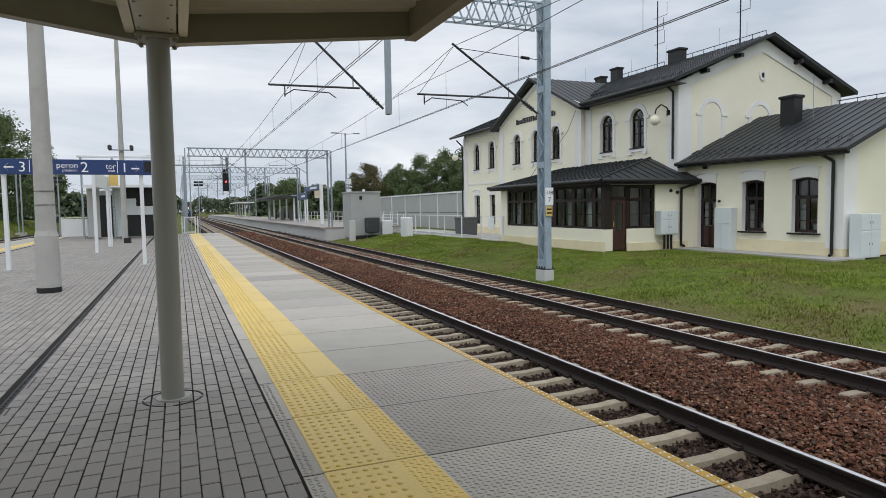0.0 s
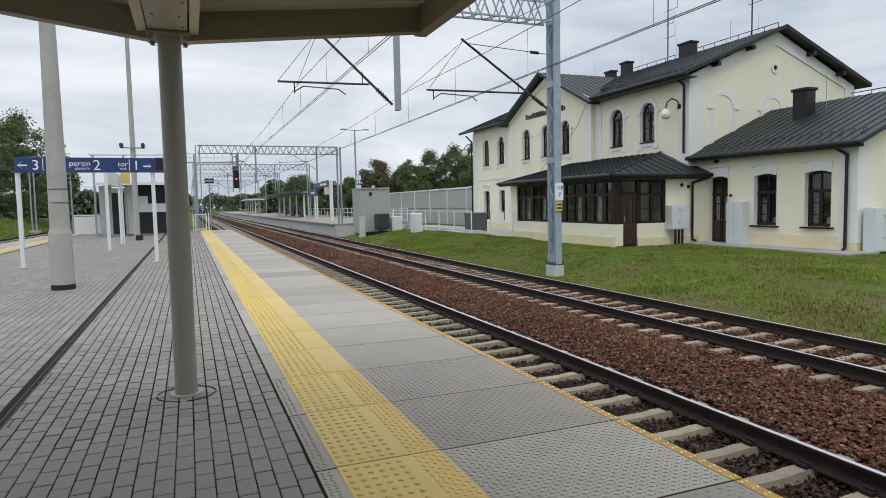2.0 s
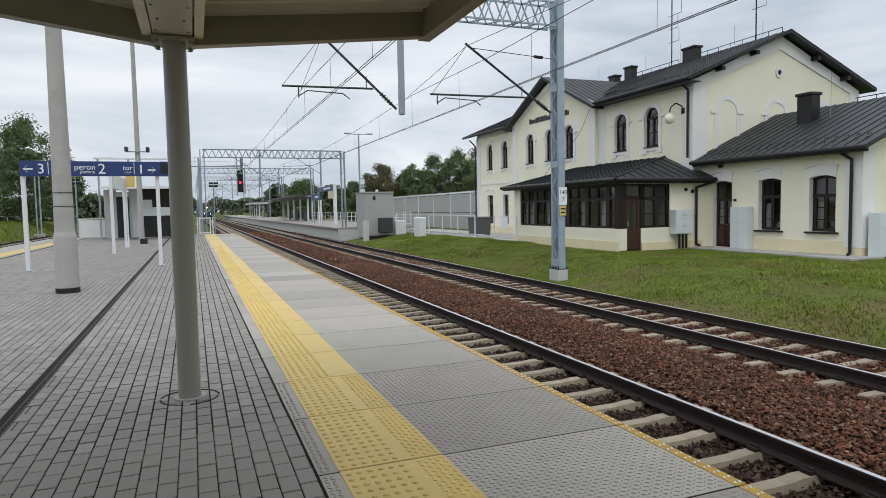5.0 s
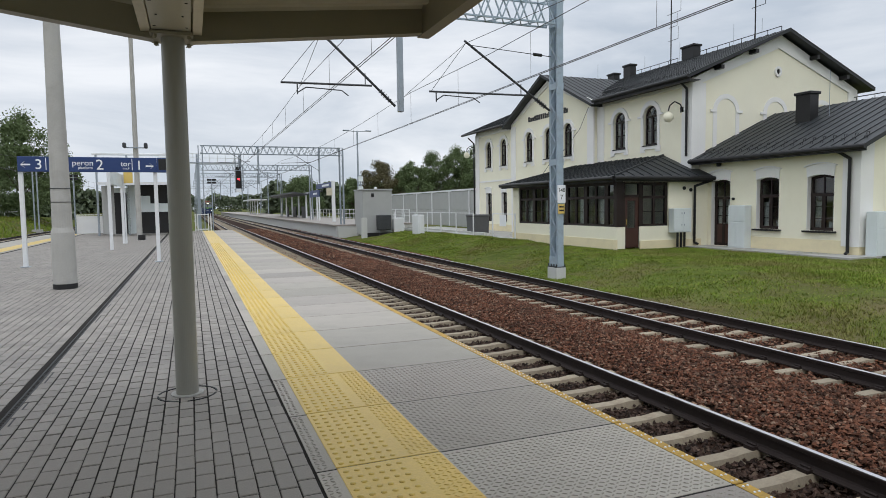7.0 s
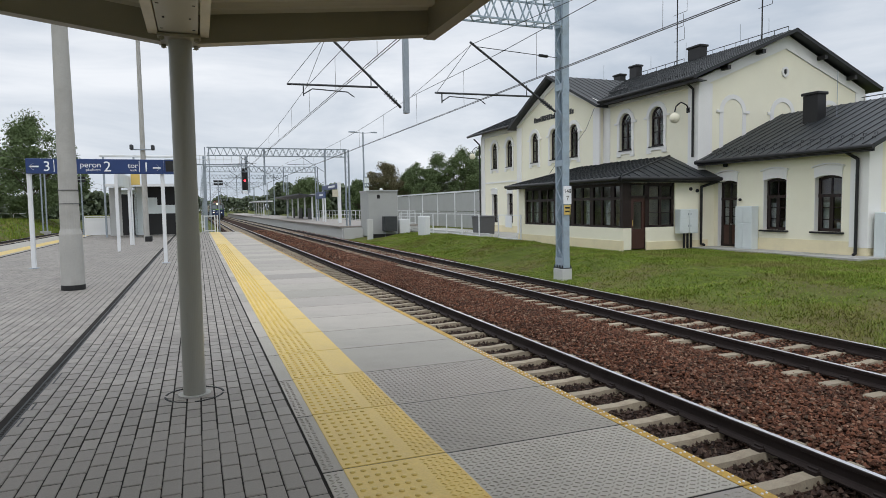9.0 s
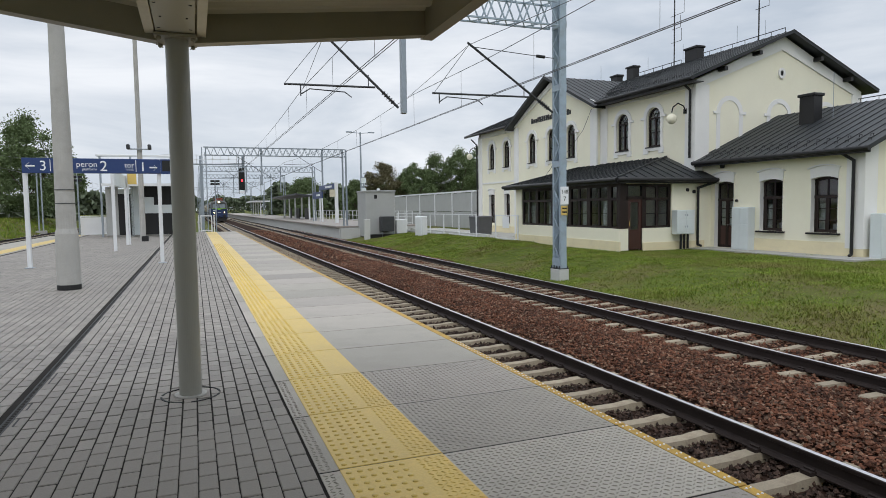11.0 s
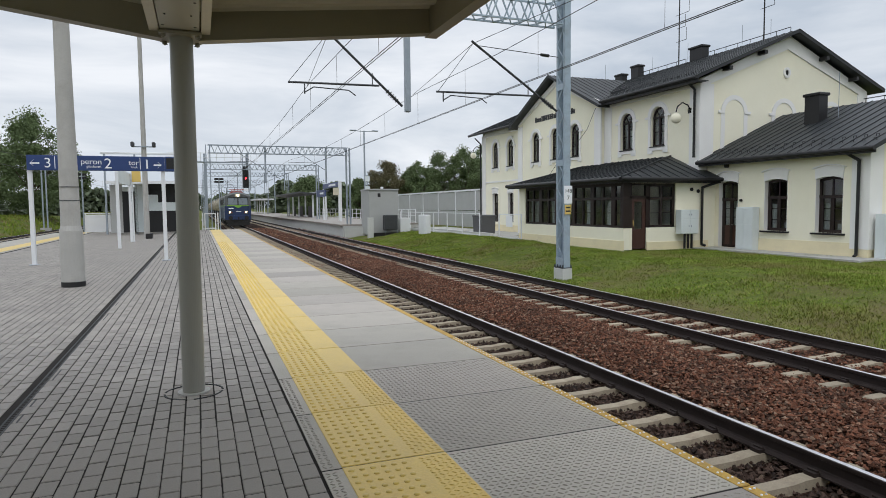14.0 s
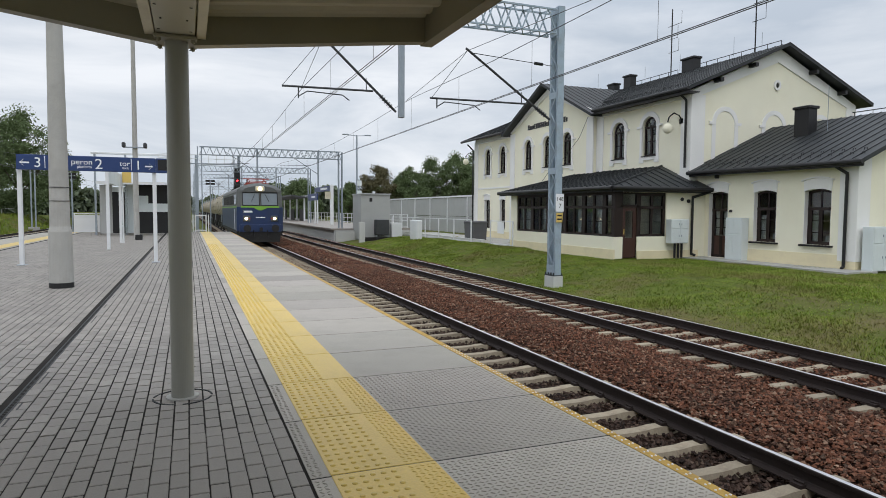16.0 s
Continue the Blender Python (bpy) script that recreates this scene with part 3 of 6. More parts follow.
# ---- canopy over the platform ----
def build_canopy():
    c = thing("canopy", (-0.08, 5.53, 0), "beige steel platform canopy with a butterfly roof on a round pillar", "canopy")
    rod((-0.08, 5.53, 0), (-0.08, 5.53, 2.84), 0.087, bm := bmesh.new(), 40)
    part("pillar", bm, PILLAR, c, "round grey-green painted steel pillar", smooth=False)
    bm = bmesh.new()
    for k in range(28):
        a0, a1 = k * 2 * math.pi / 28, (k + 1) * 2 * math.pi / 28
        r0, r1 = 0.215, 0.23
        if k % 7 == 6:
            continue
        prism([(-0.08 + r0 * math.cos(a0), 5.53 + r0 * math.sin(a0)), (-0.08 + r1 * math.cos(a0), 5.53 + r1 * math.sin(a0)), (-0.08 + r1 * math.cos(a1), 5.53 + r1 * math.sin(a1)), (-0.08 + r0 * math.cos(a1), 5.53 + r0 * math.sin(a1))], "z", -0.004, 0.004, bm)
    tagged(part("cut_ring", bm, BLACK, c, "dark cut joint round the foot"), kind="stuff")
    rod((-0.08, 5.53, 0), (-0.08, 5.53, 0.012), 0.125, bm := bmesh.new(), 32)
    part("collar", bm, CONCRETE, c)
    bm = box(-0.24, 5.38, 2.835, 0.072, 5.715, 2.86, None, 0.003)
    for sx in (-0.205, 0.04):
        for sy in (5.42, 5.67):
            rod((sx, sy, 2.812), (sx, sy, 2.836), 0.02, bm, 6)
            rod((sx, sy, 2.806), (sx, sy, 2.836), 0.009, bm, 6)
    part("cap_plate", bm, CANOPY_SHADED, c)
    part("girder", box(-0.226, -9.0, 2.866, 0.056, 5.72, 3.12, None, 0.004), GIRDER, c, "box girder along the pillar line")
    bm = bmesh.new()
    for x in (-0.175, 0.0):
        for y in np.arange(-3.7, 5.6, 0.62):
            rod((x, y, 2.860), (x, y, 2.868), 0.008, bm, 6)
            box(x - 0.035 if x < -0.1 else x + 0.015, y + 0.3, 2.862, x - 0.015 if x < -0.1 else x + 0.035, y + 0.307, 2.868, bm)
    tagged(part("rivet", bm, BLACK, c), kind="stuff")
    bm = box(0.068, -9, 2.868, 0.136, 5.68, 2.92, None, 0.003)
    box(-0.306, -9, 2.868, -0.234, 5.68, 2.92, bm, 0.003)
    part("flange", bm, CREAMSTEEL, c, "cream flange along the girder")
    for s, x_in, x_out in ((1, 0.05, CAN_R), (-1, -0.22, CAN_L)):
        rise_in, rise_out = CAN_Z0, (CAN_ZR if s > 0 else CAN_ZL)
        # front beam with a bottom flange, sloping up from the valley
        y0 = 5.50
        bm = prism([(x_in, rise_in), (x_out, rise_out), (x_out, rise_out + 0.23), (x_in, rise_in + 0.23)], "y", y0 - 0.012, y0 + 0.012)
        prism([(x_in, rise_in - 0.014), (x_out, rise_out - 0.014), (x_out, rise_out), (x_in, rise_in)], "y", y0 - 0.02, y0 + 0.10, bm)
        part("front_beam", bm, CANOPY_SHADED, c)
        bm = bmesh.new()
        box(x_out - 0.012 * s, -9, rise_out - 0.01, x_out + 0.012 * s, 5.60, rise_out + 0.23, bm)
        box(x_out - 0.012 * s, -9, rise_out - 0.024, x_out + 0.10 * s, 5.62, rise_out - 0.01, bm)
        part("edge_beam", bm, CANOPY_SHADED, c)
        # trapezoidal sheet, ribs running up the slope
        bm = bmesh.new()
        prof, y = [], -9.0
        while y < 5.5:
            prof += [(y, 0.045), (y + 0.03, 0.0), (y + 0.10, 0.0), (y + 0.13, 0.045)]
            y += 0.21
        prof = [q for q in prof if q[0] < 5.47] + [(5.489, 0.0)]
        lo = [bm.verts.new((x_in - 0.1 * s, u, rise_in + 0.20 + v)) for u, v in prof]
        hi = [bm.verts.new((x_out, u, rise_out + 0.20 + v)) for u, v in prof]
        lo2 = [bm.verts.new((x_in - 0.1 * s, u, rise_in + 0.26 + v)) for u, v in prof]
        hi2 = [bm.verts.new((x_out, u, rise_out + 0.26 + v)) for u, v in prof]
        for i in range(len(prof) - 1):
            bm.faces.new((lo[i], lo[i + 1], hi[i + 1], hi[i]))
            bm.faces.new((lo2[i], lo2[i + 1], hi2[i + 1], hi2[i]))
        bmesh.ops.recalc_face_normals(bm, faces=bm.faces)
        part("roof_sheet", bm, SHEET_LIT, c, "ribbed beige steel roof sheet")


CAN_Z0, CAN_ZR, CAN_ZL, CAN_R, CAN_L = 2.828, 3.055, 3.255, 2.0, -3.5
build_canopy()


# ---- station building ----
XM, XC, XA, XB, YG, ZB = 21.6, 21.3, 22.0, 17.0, 23.4, -0.5
station = thing("station_building", (XM, 30, ZB), "two-storey cream plastered station building with dark sheet roofs", "station building")


def wall_cells(axis, a0, a1, u0, u1, z0, z1, holes):
    """A wall across an axis, from a0 to a1 thick, one shell built round its openings (u0, u1, z0, z1)."""
    bm = bmesh.new()
    us = sorted({u0, u1, *[h[0] for h in holes], *[h[1] for h in holes]})
    zs = sorted({z0, z1, *[h[2] for h in holes], *[h[3] for h in holes]})
    made = {}

    def at(i, j, a):
        if (i, j, a) not in made:
            made[i, j, a] = bm.verts.new((a, us[i], zs[j]) if axis == "x" else (us[i], a, zs[j]))
        return made[i, j, a]

    def solid(i, j):
        if not (0 <= i < len(us) - 1 and 0 <= j < len(zs) - 1):
            return False
        u, z = (us[i] + us[i + 1]) / 2, (zs[j] + zs[j + 1]) / 2
        return not any(h[0] < u < h[1] and h[2] < z < h[3] for h in holes)

    for i in range(len(us) - 1):
        for j in range(len(zs) - 1):
            if not solid(i, j):
                continue
            for a in (a0, a1):
                bm.faces.new((at(i, j, a), at(i + 1, j, a), at(i + 1, j + 1, a), at(i, j + 1, a)))
            for di, dj, p, q in ((-1, 0, (i, j), (i, j + 1)), (1, 0, (i + 1, j), (i + 1, j + 1)), (0, -1, (i, j), (i + 1, j)), (0, 1, (i, j + 1), (i + 1, j + 1))):
                if not solid(i + di, j + dj):
                    bm.faces.new((at(*p, a0), at(*q, a0), at(*q, a1), at(*p, a1)))
    bmesh.ops.recalc_face_normals(bm, faces=bm.faces)
    return bm


def arch(u, half, z_spring, n=12):
    return [(u + half * math.cos(math.pi * i / n), z_spring + half * math.sin(math.pi * i / n)) for i in range(n + 1)]


def arch_fill(bm, x0, x1, u0, u1, z_spring, z_top):
    """Fills the two corners over a round arch in an opening."""
    u, half = (u0 + u1) / 2, (u1 - u0) / 2
    pts = arch(u, half, z_spring)
    k = len(pts) // 2
    prism([(u1, z_top), *pts[:k + 1], (u, z_top)], "x", x0, x1, bm)
    prism([(u, z_top), *pts[k:], (u0, z_top)], "x", x0, x1, bm)


def ring(bm, x0, x1, u, r0, r1, z, n=14):
    a, b = arch(u, r0, z, n), arch(u, r1, z, n)
    for i in range(n):
        prism([a[i], b[i], b[i + 1], a[i + 1]], "x", x0, x1, bm)


def arched_window(x, u0, u1, z0, z1, curtain=False):
    """An upper window: round head, white surround with ears, dark timber frame."""
    u, half = (u0 + u1) / 2, (u1 - u0) / 2
    zs = z1 - half
    win = thing("window", (x, u, z0), "", "")
    win.parent, win.location = station, Vector((x, u, z0)) - station.location
    bm = bmesh.new()
    ring(bm, x - 0.06, x + 0.02, u, half + 0.03, half + 0.26, zs)
    for s in (-1, 1):
        box(x - 0.06, u + s * (half + 0.03), z0 - 0.05, x + 0.02, u + s * (half + 0.20), zs, bm)
        box(x - 0.09, u + s * (half + 0.03), zs - 0.03, x + 0.02, u + s * (half + 0.42), zs + 0.07, bm)
        box(x - 0.06, u + s * (half - 0.1), z0 - 0.34, x + 0.02, u + s * (half + 0.24), z0 - 0.20, bm)
    box(x - 0.06, u - half - 0.24, z0 - 0.20, x + 0.02, u + half + 0.24, z0 - 0.05, bm)
    part("surround", bm, WHITE, win, "white moulded window surround")
    part("sill", box(x - 0.10, u - half - 0.06, z0 - 0.05, x + 0.12, u + half + 0.06, z0, None, 0.008), GUTTER, win)
    bm = bmesh.new()
    xf0, xf1 = x + 0.10, x + 0.17
    ring(bm, xf0, xf1, u, half - 0.09, half, zs, 12)
    for s in (-1, 1):
        box(xf0, u + s * (half - 0.09), z0, xf1, u + s * half, zs, bm)
    box(xf0, u - half, z0, xf1, u + half, z0 + 0.09, bm)
    box(xf0 - 0.01, u - half, zs - 0.06, xf1 + 0.01, u + half, zs + 0.03, bm)
    box(xf0 - 0.01, u - 0.055, z0, xf1 + 0.01, u + 0.055, zs, bm)
    box(xf0 + 0.01, u - half, (z0 + zs) / 2 - 0.02, xf1 - 0.01, u + half, (z0 + zs) / 2 + 0.02, bm)
    for s in (-0.5, 0.5):
        bar((xf0 + 0.035, u + s * 0.05, zs), (xf0 + 0.035, u + s * half * 1.25, zs + half * 0.80), 0.035, 0.035, bm)
    part("frame", bm, WOOD, win, "dark brown timber frame with glazing bars")
    bm = prism([(u + half, z0), *arch(u, half, zs), (u - half, z0)], "x", x + 0.13, x + 0.136)
    part("pane", bm, GLASS, win)
    return win


def segment_arc(u0, u1, z_spring, rise, n=10):
    return [(u0 + (u1 - u0) * i / n, z_spring + rise * (1 - (2 * i / n - 1) ** 2)) for i in range(n + 1)]


def flat_window(x, u0, u1, z0, z1, sill=True, door=False):
    """A ground-floor opening under a shallow arch: white reveal and head, a timber window or door deep in it."""
    u, half = (u0 + u1) / 2, (u1 - u0) / 2
    win = thing("door" if door else "window", (x, u, z0), "", "")
    win.parent, win.location = station, Vector((x, u, z0)) - station.location
    low = segment_arc(u0, u1, z1 - 0.10, 0.095)
    high = segment_arc(u0 - 0.03, u1 + 0.03, z1 + 0.29, 0.10)
    bm = prism([*low, *high[::-1]], "x", x - 0.045, x + 0.30)
    cap = segment_arc(u0 - 0.10, u1 + 0.10, z1 + 0.285, 0.115)
    prism([*cap, *[(a, b + 0.05) for a, b in cap[::-1]]], "x", x - 0.10, x + 0.02, bm)
    for a, b in ((u0 - 0.001, u0 + 0.012), (u1 - 0.012, u1 + 0.001)):
        box(x - 0.006, a, z0, x + 0.30, b, z1 - 0.09, bm)
    part("surround", bm, WHITE, win, "white plaster reveal and arched head")
    if sill:
        part("sill", box(x - 0.15, u - half - 0.12, z0 - 0.07, x + 0.20, u + half + 0.10, z0, None, 0.008), GUTTER, win)
    u0, u1 = u0 + 0.012, u1 - 0.012
    half = (u1 - u0) / 2
    f0, f1 = x + 0.19, x + 0.26
    zt = z0 + (z1 - z0) * (0.72 if door else 0.64)
    bm = bmesh.new()
    for s in (-1, 1):
        box(f0, u + s * (half - 0.09), z0, f1, u + s * half, z1 - 0.09, bm)
        box(f0 - 0.008, u + s * 0.005, z0 + 0.05, f1 - 0.005, u + s * 0.075, zt, bm)
        box(f0 + 0.004, u + s * (half - 0.16), z0 + 0.08, f1 - 0.005, u + s * (half - 0.09), zt, bm)
    arc = segment_arc(u0, u1, z1 - 0.10, 0.095)
    prism([*arc, *[(a, b - 0.11) for a, b in arc[::-1]]], "x", f0, f1, bm)
    box(f0, u - half, z0, f1, u + half, z0 + 0.12, bm)
    box(f0 - 0.02, u - half, zt - 0.06, f1 + 0.01, u + half, zt + 0.06, bm)
    box(f0 + 0.01, u - 0.03, zt + 0.05, f1 - 0.01, u + 0.03, z1 - 0.05, bm)
    for k in (1, 2):
        zz = z0 + (zt - z0) * (k / 3 if not door else 0.45 + 0.183 * k)
        box(f0 + 0.01, u - half, zz - 0.016, f1 - 0.01, u + half, zz + 0.016, bm)
    part("frame", bm, WOOD, win, "dark brown timber frame")
    if door:
        part("door_panel", box(f0 + 0.01, u - half + 0.08, z0 + 0.06, f1 - 0.01, u + half - 0.08, z0 + (zt - z0) * 0.46, None, 0.01), DOOR_WOOD, win)
        part("door_handle", rod((f0 - 0.05, u - 0.16, z0 + 1.0), (f0 - 0.05, u - 0.04, z0 + 1.0), 0.012), SHINE, win)
    part("pane", box(f0 + 0.032, u - half, z0, f0 + 0.038, u + half, z1 - 0.05), GLASS, win)
    if door:
        part("curtain", box(x + 0.29, u - half + 0.1, z0 + (zt - z0) * 0.47, x + 0.295, u + half - 0.1, zt - 0.06), CURTAIN, win, "pale curtain behind the small panes")
    else:
        part("curtain", box(x + 0.34, u + 0.1, z0, x + 0.35, u + half, zt - 0.25), CURTAIN, win, "pale sheet as net curtain and bright reflection behind the glass")
        part("curtain", box(x + 0.34, u - half + 0.05, z0, x + 0.35, u - 0.12, z0 + 0.35), CURTAIN, win, "pale sheet as net curtain and bright reflection behind the glass")
    return win


UP_R = [(25.74, 26.74), (28.22, 29.22)]
UP_C = [(32.85, 33.8), (35.15, 36.05), (37.6, 38.55)]
UP_L = [(41.95, 42.9), (44.47, 45.4)]
LOW_L = [(41.95, 42.85), (44.5, 45.5)]
Z0U, Z1U = 4.36, 6.30


def build_walls():
    T = 0.4
    def arched_wall(x, y0, y1, z1, tops, lows, name="wall"):
        holes = [(a, b, Z0U, Z1U) for a, b in tops] + [(a, b, 0.2, 2.42) for a, b in lows]
        bm = wall_cells("x", x, x + T, y0, y1, ZB, z1, holes)
        for a, b in tops:
            arch_fill(bm, x + 0.001, x + T - 0.001, a, b, Z1U - (b - a) / 2, Z1U)
        part(name, bm, CREAM, station)
    arched_wall(XM, YG, 30.7, 7.2, UP_R, [])
    arched_wall(XM, 40.5, 47.3, 7.2, UP_L, LOW_L)
    arched_wall(XC, 30.7, 40.5, 7.15, UP_C, [])
    part("wall", prism([(30.7, 7.15), (40.5, 7.15), (35.6, 9.2)], "x", XC, XC + T), CREAM, station, "cream plastered middle gable")
    # end walls
    part("wall", prism([(XM, ZB), (32.4, ZB), (32.4, 7.14), (27.0, 9.5), (XM, 7.14)], "y", YG, YG + T), CREAM, station, "cream gable wall with blind arches")
    part("wall", prism([(XM, ZB), (32.4, ZB), (32.4, 7.2), (27.0, 9.6), (XM, 7.2)], "y", 46.9, 47.3), CREAM, station)
    part("wall", box(32.0, YG + T, ZB, 32.4, 46.9, 7.2), CREAM, station)
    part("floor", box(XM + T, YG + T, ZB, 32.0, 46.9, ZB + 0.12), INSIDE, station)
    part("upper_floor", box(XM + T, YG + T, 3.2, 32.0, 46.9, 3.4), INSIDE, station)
    # annex: long side, gable end, back
    holes = [(21.47, 22.56, ZB + 0.02, 2.46), (18.97, 20.08, 0.33, 2.45), (16.61, 17.72, 0.33, 2.45)]
    part("wall", wall_cells("x", XA, XA + T, 15.65, YG, ZB, 3.45, holes), CREAM, station, "cream plastered annex wall")
    part("wall", prism([(XA + T, ZB), (31.6, ZB), (31.6, 3.4), (26.8, 5.5), (XA + T, 3.5)], "y", 15.65, 16.05), CREAM, station, "cream annex gable")
    part("wall", box(31.2, 16.05, ZB, 31.6, YG, 3.4), CREAM, station)
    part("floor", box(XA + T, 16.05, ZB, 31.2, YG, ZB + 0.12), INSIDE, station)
    # white corner strips, bands and frames
    for x, y0, y1, z1 in ((XM, YG - 0.05, YG + 0.62, 7.1), (XM, 30.1, 30.72, 6.9), (XC, 30.62, 31.25, 6.9), (XC, 39.95, 40.58, 6.9), (XM, 46.7, 47.35, 7.0), (XM, 40.48, 41.0, 6.9)):
        part("pilaster", box(x - 0.06, y0, ZB, x + 0.02, y1, z1, None, 0.006), WHITE, station, "white corner strip")
    part("pilaster", box(XM - 0.055, YG - 0.06, ZB, 22.35, YG + 0.02, 6.95, None, 0.006), WHITE, station, "white corner strip")
    part("pilaster", box(31.75, YG - 0.06, ZB, 32.45, YG + 0.02, 6.95, None, 0.006), WHITE, station, "white corner strip")
    part("pilaster", box(XA - 0.06, 15.59, ZB + 0.3, XA + 0.02, 16.27, 3.4, None, 0.006), WHITE, station, "white corner strip")
    part("pilaster", box(XA - 0.055, 15.58, ZB + 0.3, XA + 0.6, 15.66, 3.5, None, 0.006), WHITE, station, "white corner strip")
    for s in (-1, 1):
        x_edge = 27.0 + s * 5.4
        part("gable_band", prism([(27.0, 9.49), (x_edge, 7.13), (x_edge, 6.74), (26.86, 8.86)], "y", YG - 0.06, YG + 0.02), WHITE, station, "white band along the gable")
        y_edge = 35.6 + s * 4.95
        part("gable_band", prism([(35.6, 9.25), (y_edge, 7.25), (y_edge, 6.95), (35.6, 8.88)], "x", XC - 0.06, XC + 0.02), WHITE, station, "white band along the gable")
    for y0, y1, x in ((YG, 30.7, XM), (41.0, 46.7, XM)):
        part("string_course", box(x - 0.05, y0, 3.22, x + 0.02, y1, 3.34), WHITE, station)
        part("cornice", box(x - 0.10, y0, 6.82, x + 0.02, y1, 7.12), WHITE, station)
    # oculus and blind arches of the gable
    bm = bmesh.new()
    for i in range(16):
        a0, a1 = i * math.pi / 8, (i + 1) * math.pi / 8
        prism([(26.85 + r * math.cos(a), 7.75 + 1.15 * r * math.sin(a)) for r, a in ((0.12, a0), (0.22, a0), (0.22, a1), (0.12, a1))], "y", YG - 0.07, YG + 0.02, bm)
    part("oculus_ring", bm, WHITE, station)
    part("oculus", prism([(26.85 + 0.12 * math.cos(i * math.pi / 8), 7.75 + 0.138 * math.sin(i * math.pi / 8)) for i in range(16)], "y", YG - 0.01, YG + 0.02), GUTTER, station)
    for u in (23.62, 26.75, 29.9):
        bm = bmesh.new()
        a, b = arch(u, 0.58, 5.72, 14), arch(u, 0.80, 5.72, 14)
        for i in range(14):
            prism([a[i], b[i], b[i + 1], a[i + 1]], "y", YG - 0.03, YG + 0.02, bm)
        for s in (-1, 1):
            box(u + s * 0.58, YG - 0.03, 3.9, u + s * 0.80, YG + 0.02, 5.72, bm)
            box(u + s * 0.60, YG - 0.06, 5.66, u + s * 0.98, YG + 0.02, 5.78, bm)
        part("blind_arch", bm, WHITE, station, "white blind arch moulding")
    # plinths
    part("plinth", box(XA - 0.04, 15.6, ZB, XA + 0.02, 21.4, 0.0), PLINTH, station, "ochre plinth")
    part("plinth", box(XA + 0.02, 15.61, ZB, 31.6, 15.66, 0.0), PLINTH, station, "ochre plinth")
    part("plinth", box(XM - 0.04, 32.3, ZB, XM + 0.02, 47.3, 0.0), PLINTH, station, "ochre plinth")
    for a, b in UP_R:
        arched_window(XM, a, b, Z0U, Z1U)
    for a, b in UP_C:
        arched_window(XC, a, b, Z0U, Z1U)
    for a, b in UP_L:
        arched_window(XM, a, b, Z0U, Z1U)
    for a, b in LOW_L:
        flat_window(XM, a, b, 0.2, 2.42, False)
    tagged(flat_window(XA, 21.47, 22.56, ZB + 0.02, 2.46, False, True), "dark timber annex door with small panes")
    flat_window(XA, 18.97, 20.08, 0.33, 2.45)
    flat_window(XA, 16.61, 17.72, 0.33, 2.45)
    # window and door in the annex gable end
    for u0, u1, z0 in ((24.6, 25.4, ZB), (27.6, 28.6, 0.3)):
        part("window", box(u0, 15.62, z0, u1, 15.66, 2.4), WOOD, station, "dark timber window in the gable end")
        part("pane", box(u0 + 0.1, 15.615, max(z0 + 0.9, 0.4), u1 - 0.1, 15.63, 2.3), GLASS, station)
        part("window_head", box(u0 - 0.16, 15.57, 2.43, u1 + 0.16, 15.66, 2.75, None, 0.01), WHITE, station)


build_walls()


def seams(bm, a, b, c, d, step=0.42, h=0.028, w=0.022):
    """Standing seams up a slope: eave corners a, b and ridge corners d, c."""
    a, b, c, d = map(Vector, (a, b, c, d))
    n = max(2, int((b - a).length / step))
    for i in range(n + 1):
        t = i / n
        bar(a.lerp(b, t) + Vector((0, 0, h / 2)), d.lerp(c, t) + Vector((0, 0, h / 2)), w, h, bm)


def roof_slope(name, pts, label="", seam=True, thick=0.14):
    ob = part(name, slab_quad(pts, thick), ROOF, station, label)
    if seam:
        bm = bmesh.new()
        if len(pts) == 4:
            seams(bm, *pts)
        ob2 = part("standing_seams", bm, ROOF, ob)
        tagged(ob2, kind="stuff")
    return ob


ZE, ZT = 7.20, 9.70
def front_slope(x):
    return ZE + (ZT - ZE) * (x - 20.95) / 6.05


for ya, yb, xa in ((22.85, 30.25, 20.95), (30.25, 40.95, 23.2), (40.95, 48.5, 20.95)):
    roof_slope("roof", [(xa, ya, front_slope(xa)), (xa, yb, front_slope(xa)), (27.0, yb, ZT), (27.0, ya, ZT)], "dark graphite standing-seam main roof")
roof_slope("roof", [(33.05, 48.0, ZE), (33.05, 22.85, ZE), (27.0, 22.85, ZT), (27.0, 48.0, ZT)])
for s in (-1, 1):
    roof_slope("gable_roof", [(20.75, 35.6 + s * 5.45, 6.95), (27.0, 35.6 + s * 5.45, 6.95), (27.0, 35.6, 9.58), (20.75, 35.6, 9.58)] if s > 0 else
               [(27.0, 35.6 - 5.45, 6.95), (20.75, 35.6 - 5.45, 6.95), (20.75, 35.6, 9.58), (27.0, 35.6, 9.58)], "dark roof over the middle gable")
roof_slope("annex_roof", [(21.5, 15.1, 3.42), (21.5, YG, 3.42), (26.75, YG, 5.72), (26.75, 15.1, 5.72)], "dark standing-seam annex roof with snow guards")
roof_slope("annex_roof", [(32.0, YG, 3.42), (32.0, 15.1, 3.42), (26.75, 15.1, 5.72), (26.75, YG, 5.72)])
EV = 2.63
part("bay_roof", slab_quad([(16.6, 22.4, EV), (16.6, 33.0, EV), (21.6, 33.0, 3.78), (21.6, 25.3, 3.78)], 0.1), ROOF, station, "dark hipped roof over the glazed bay")
part("bay_roof", slab_quad([(22.35, 22.4, EV), (16.6, 22.4, EV), (21.6, 25.3, 3.78)], 0.1), ROOF, station)
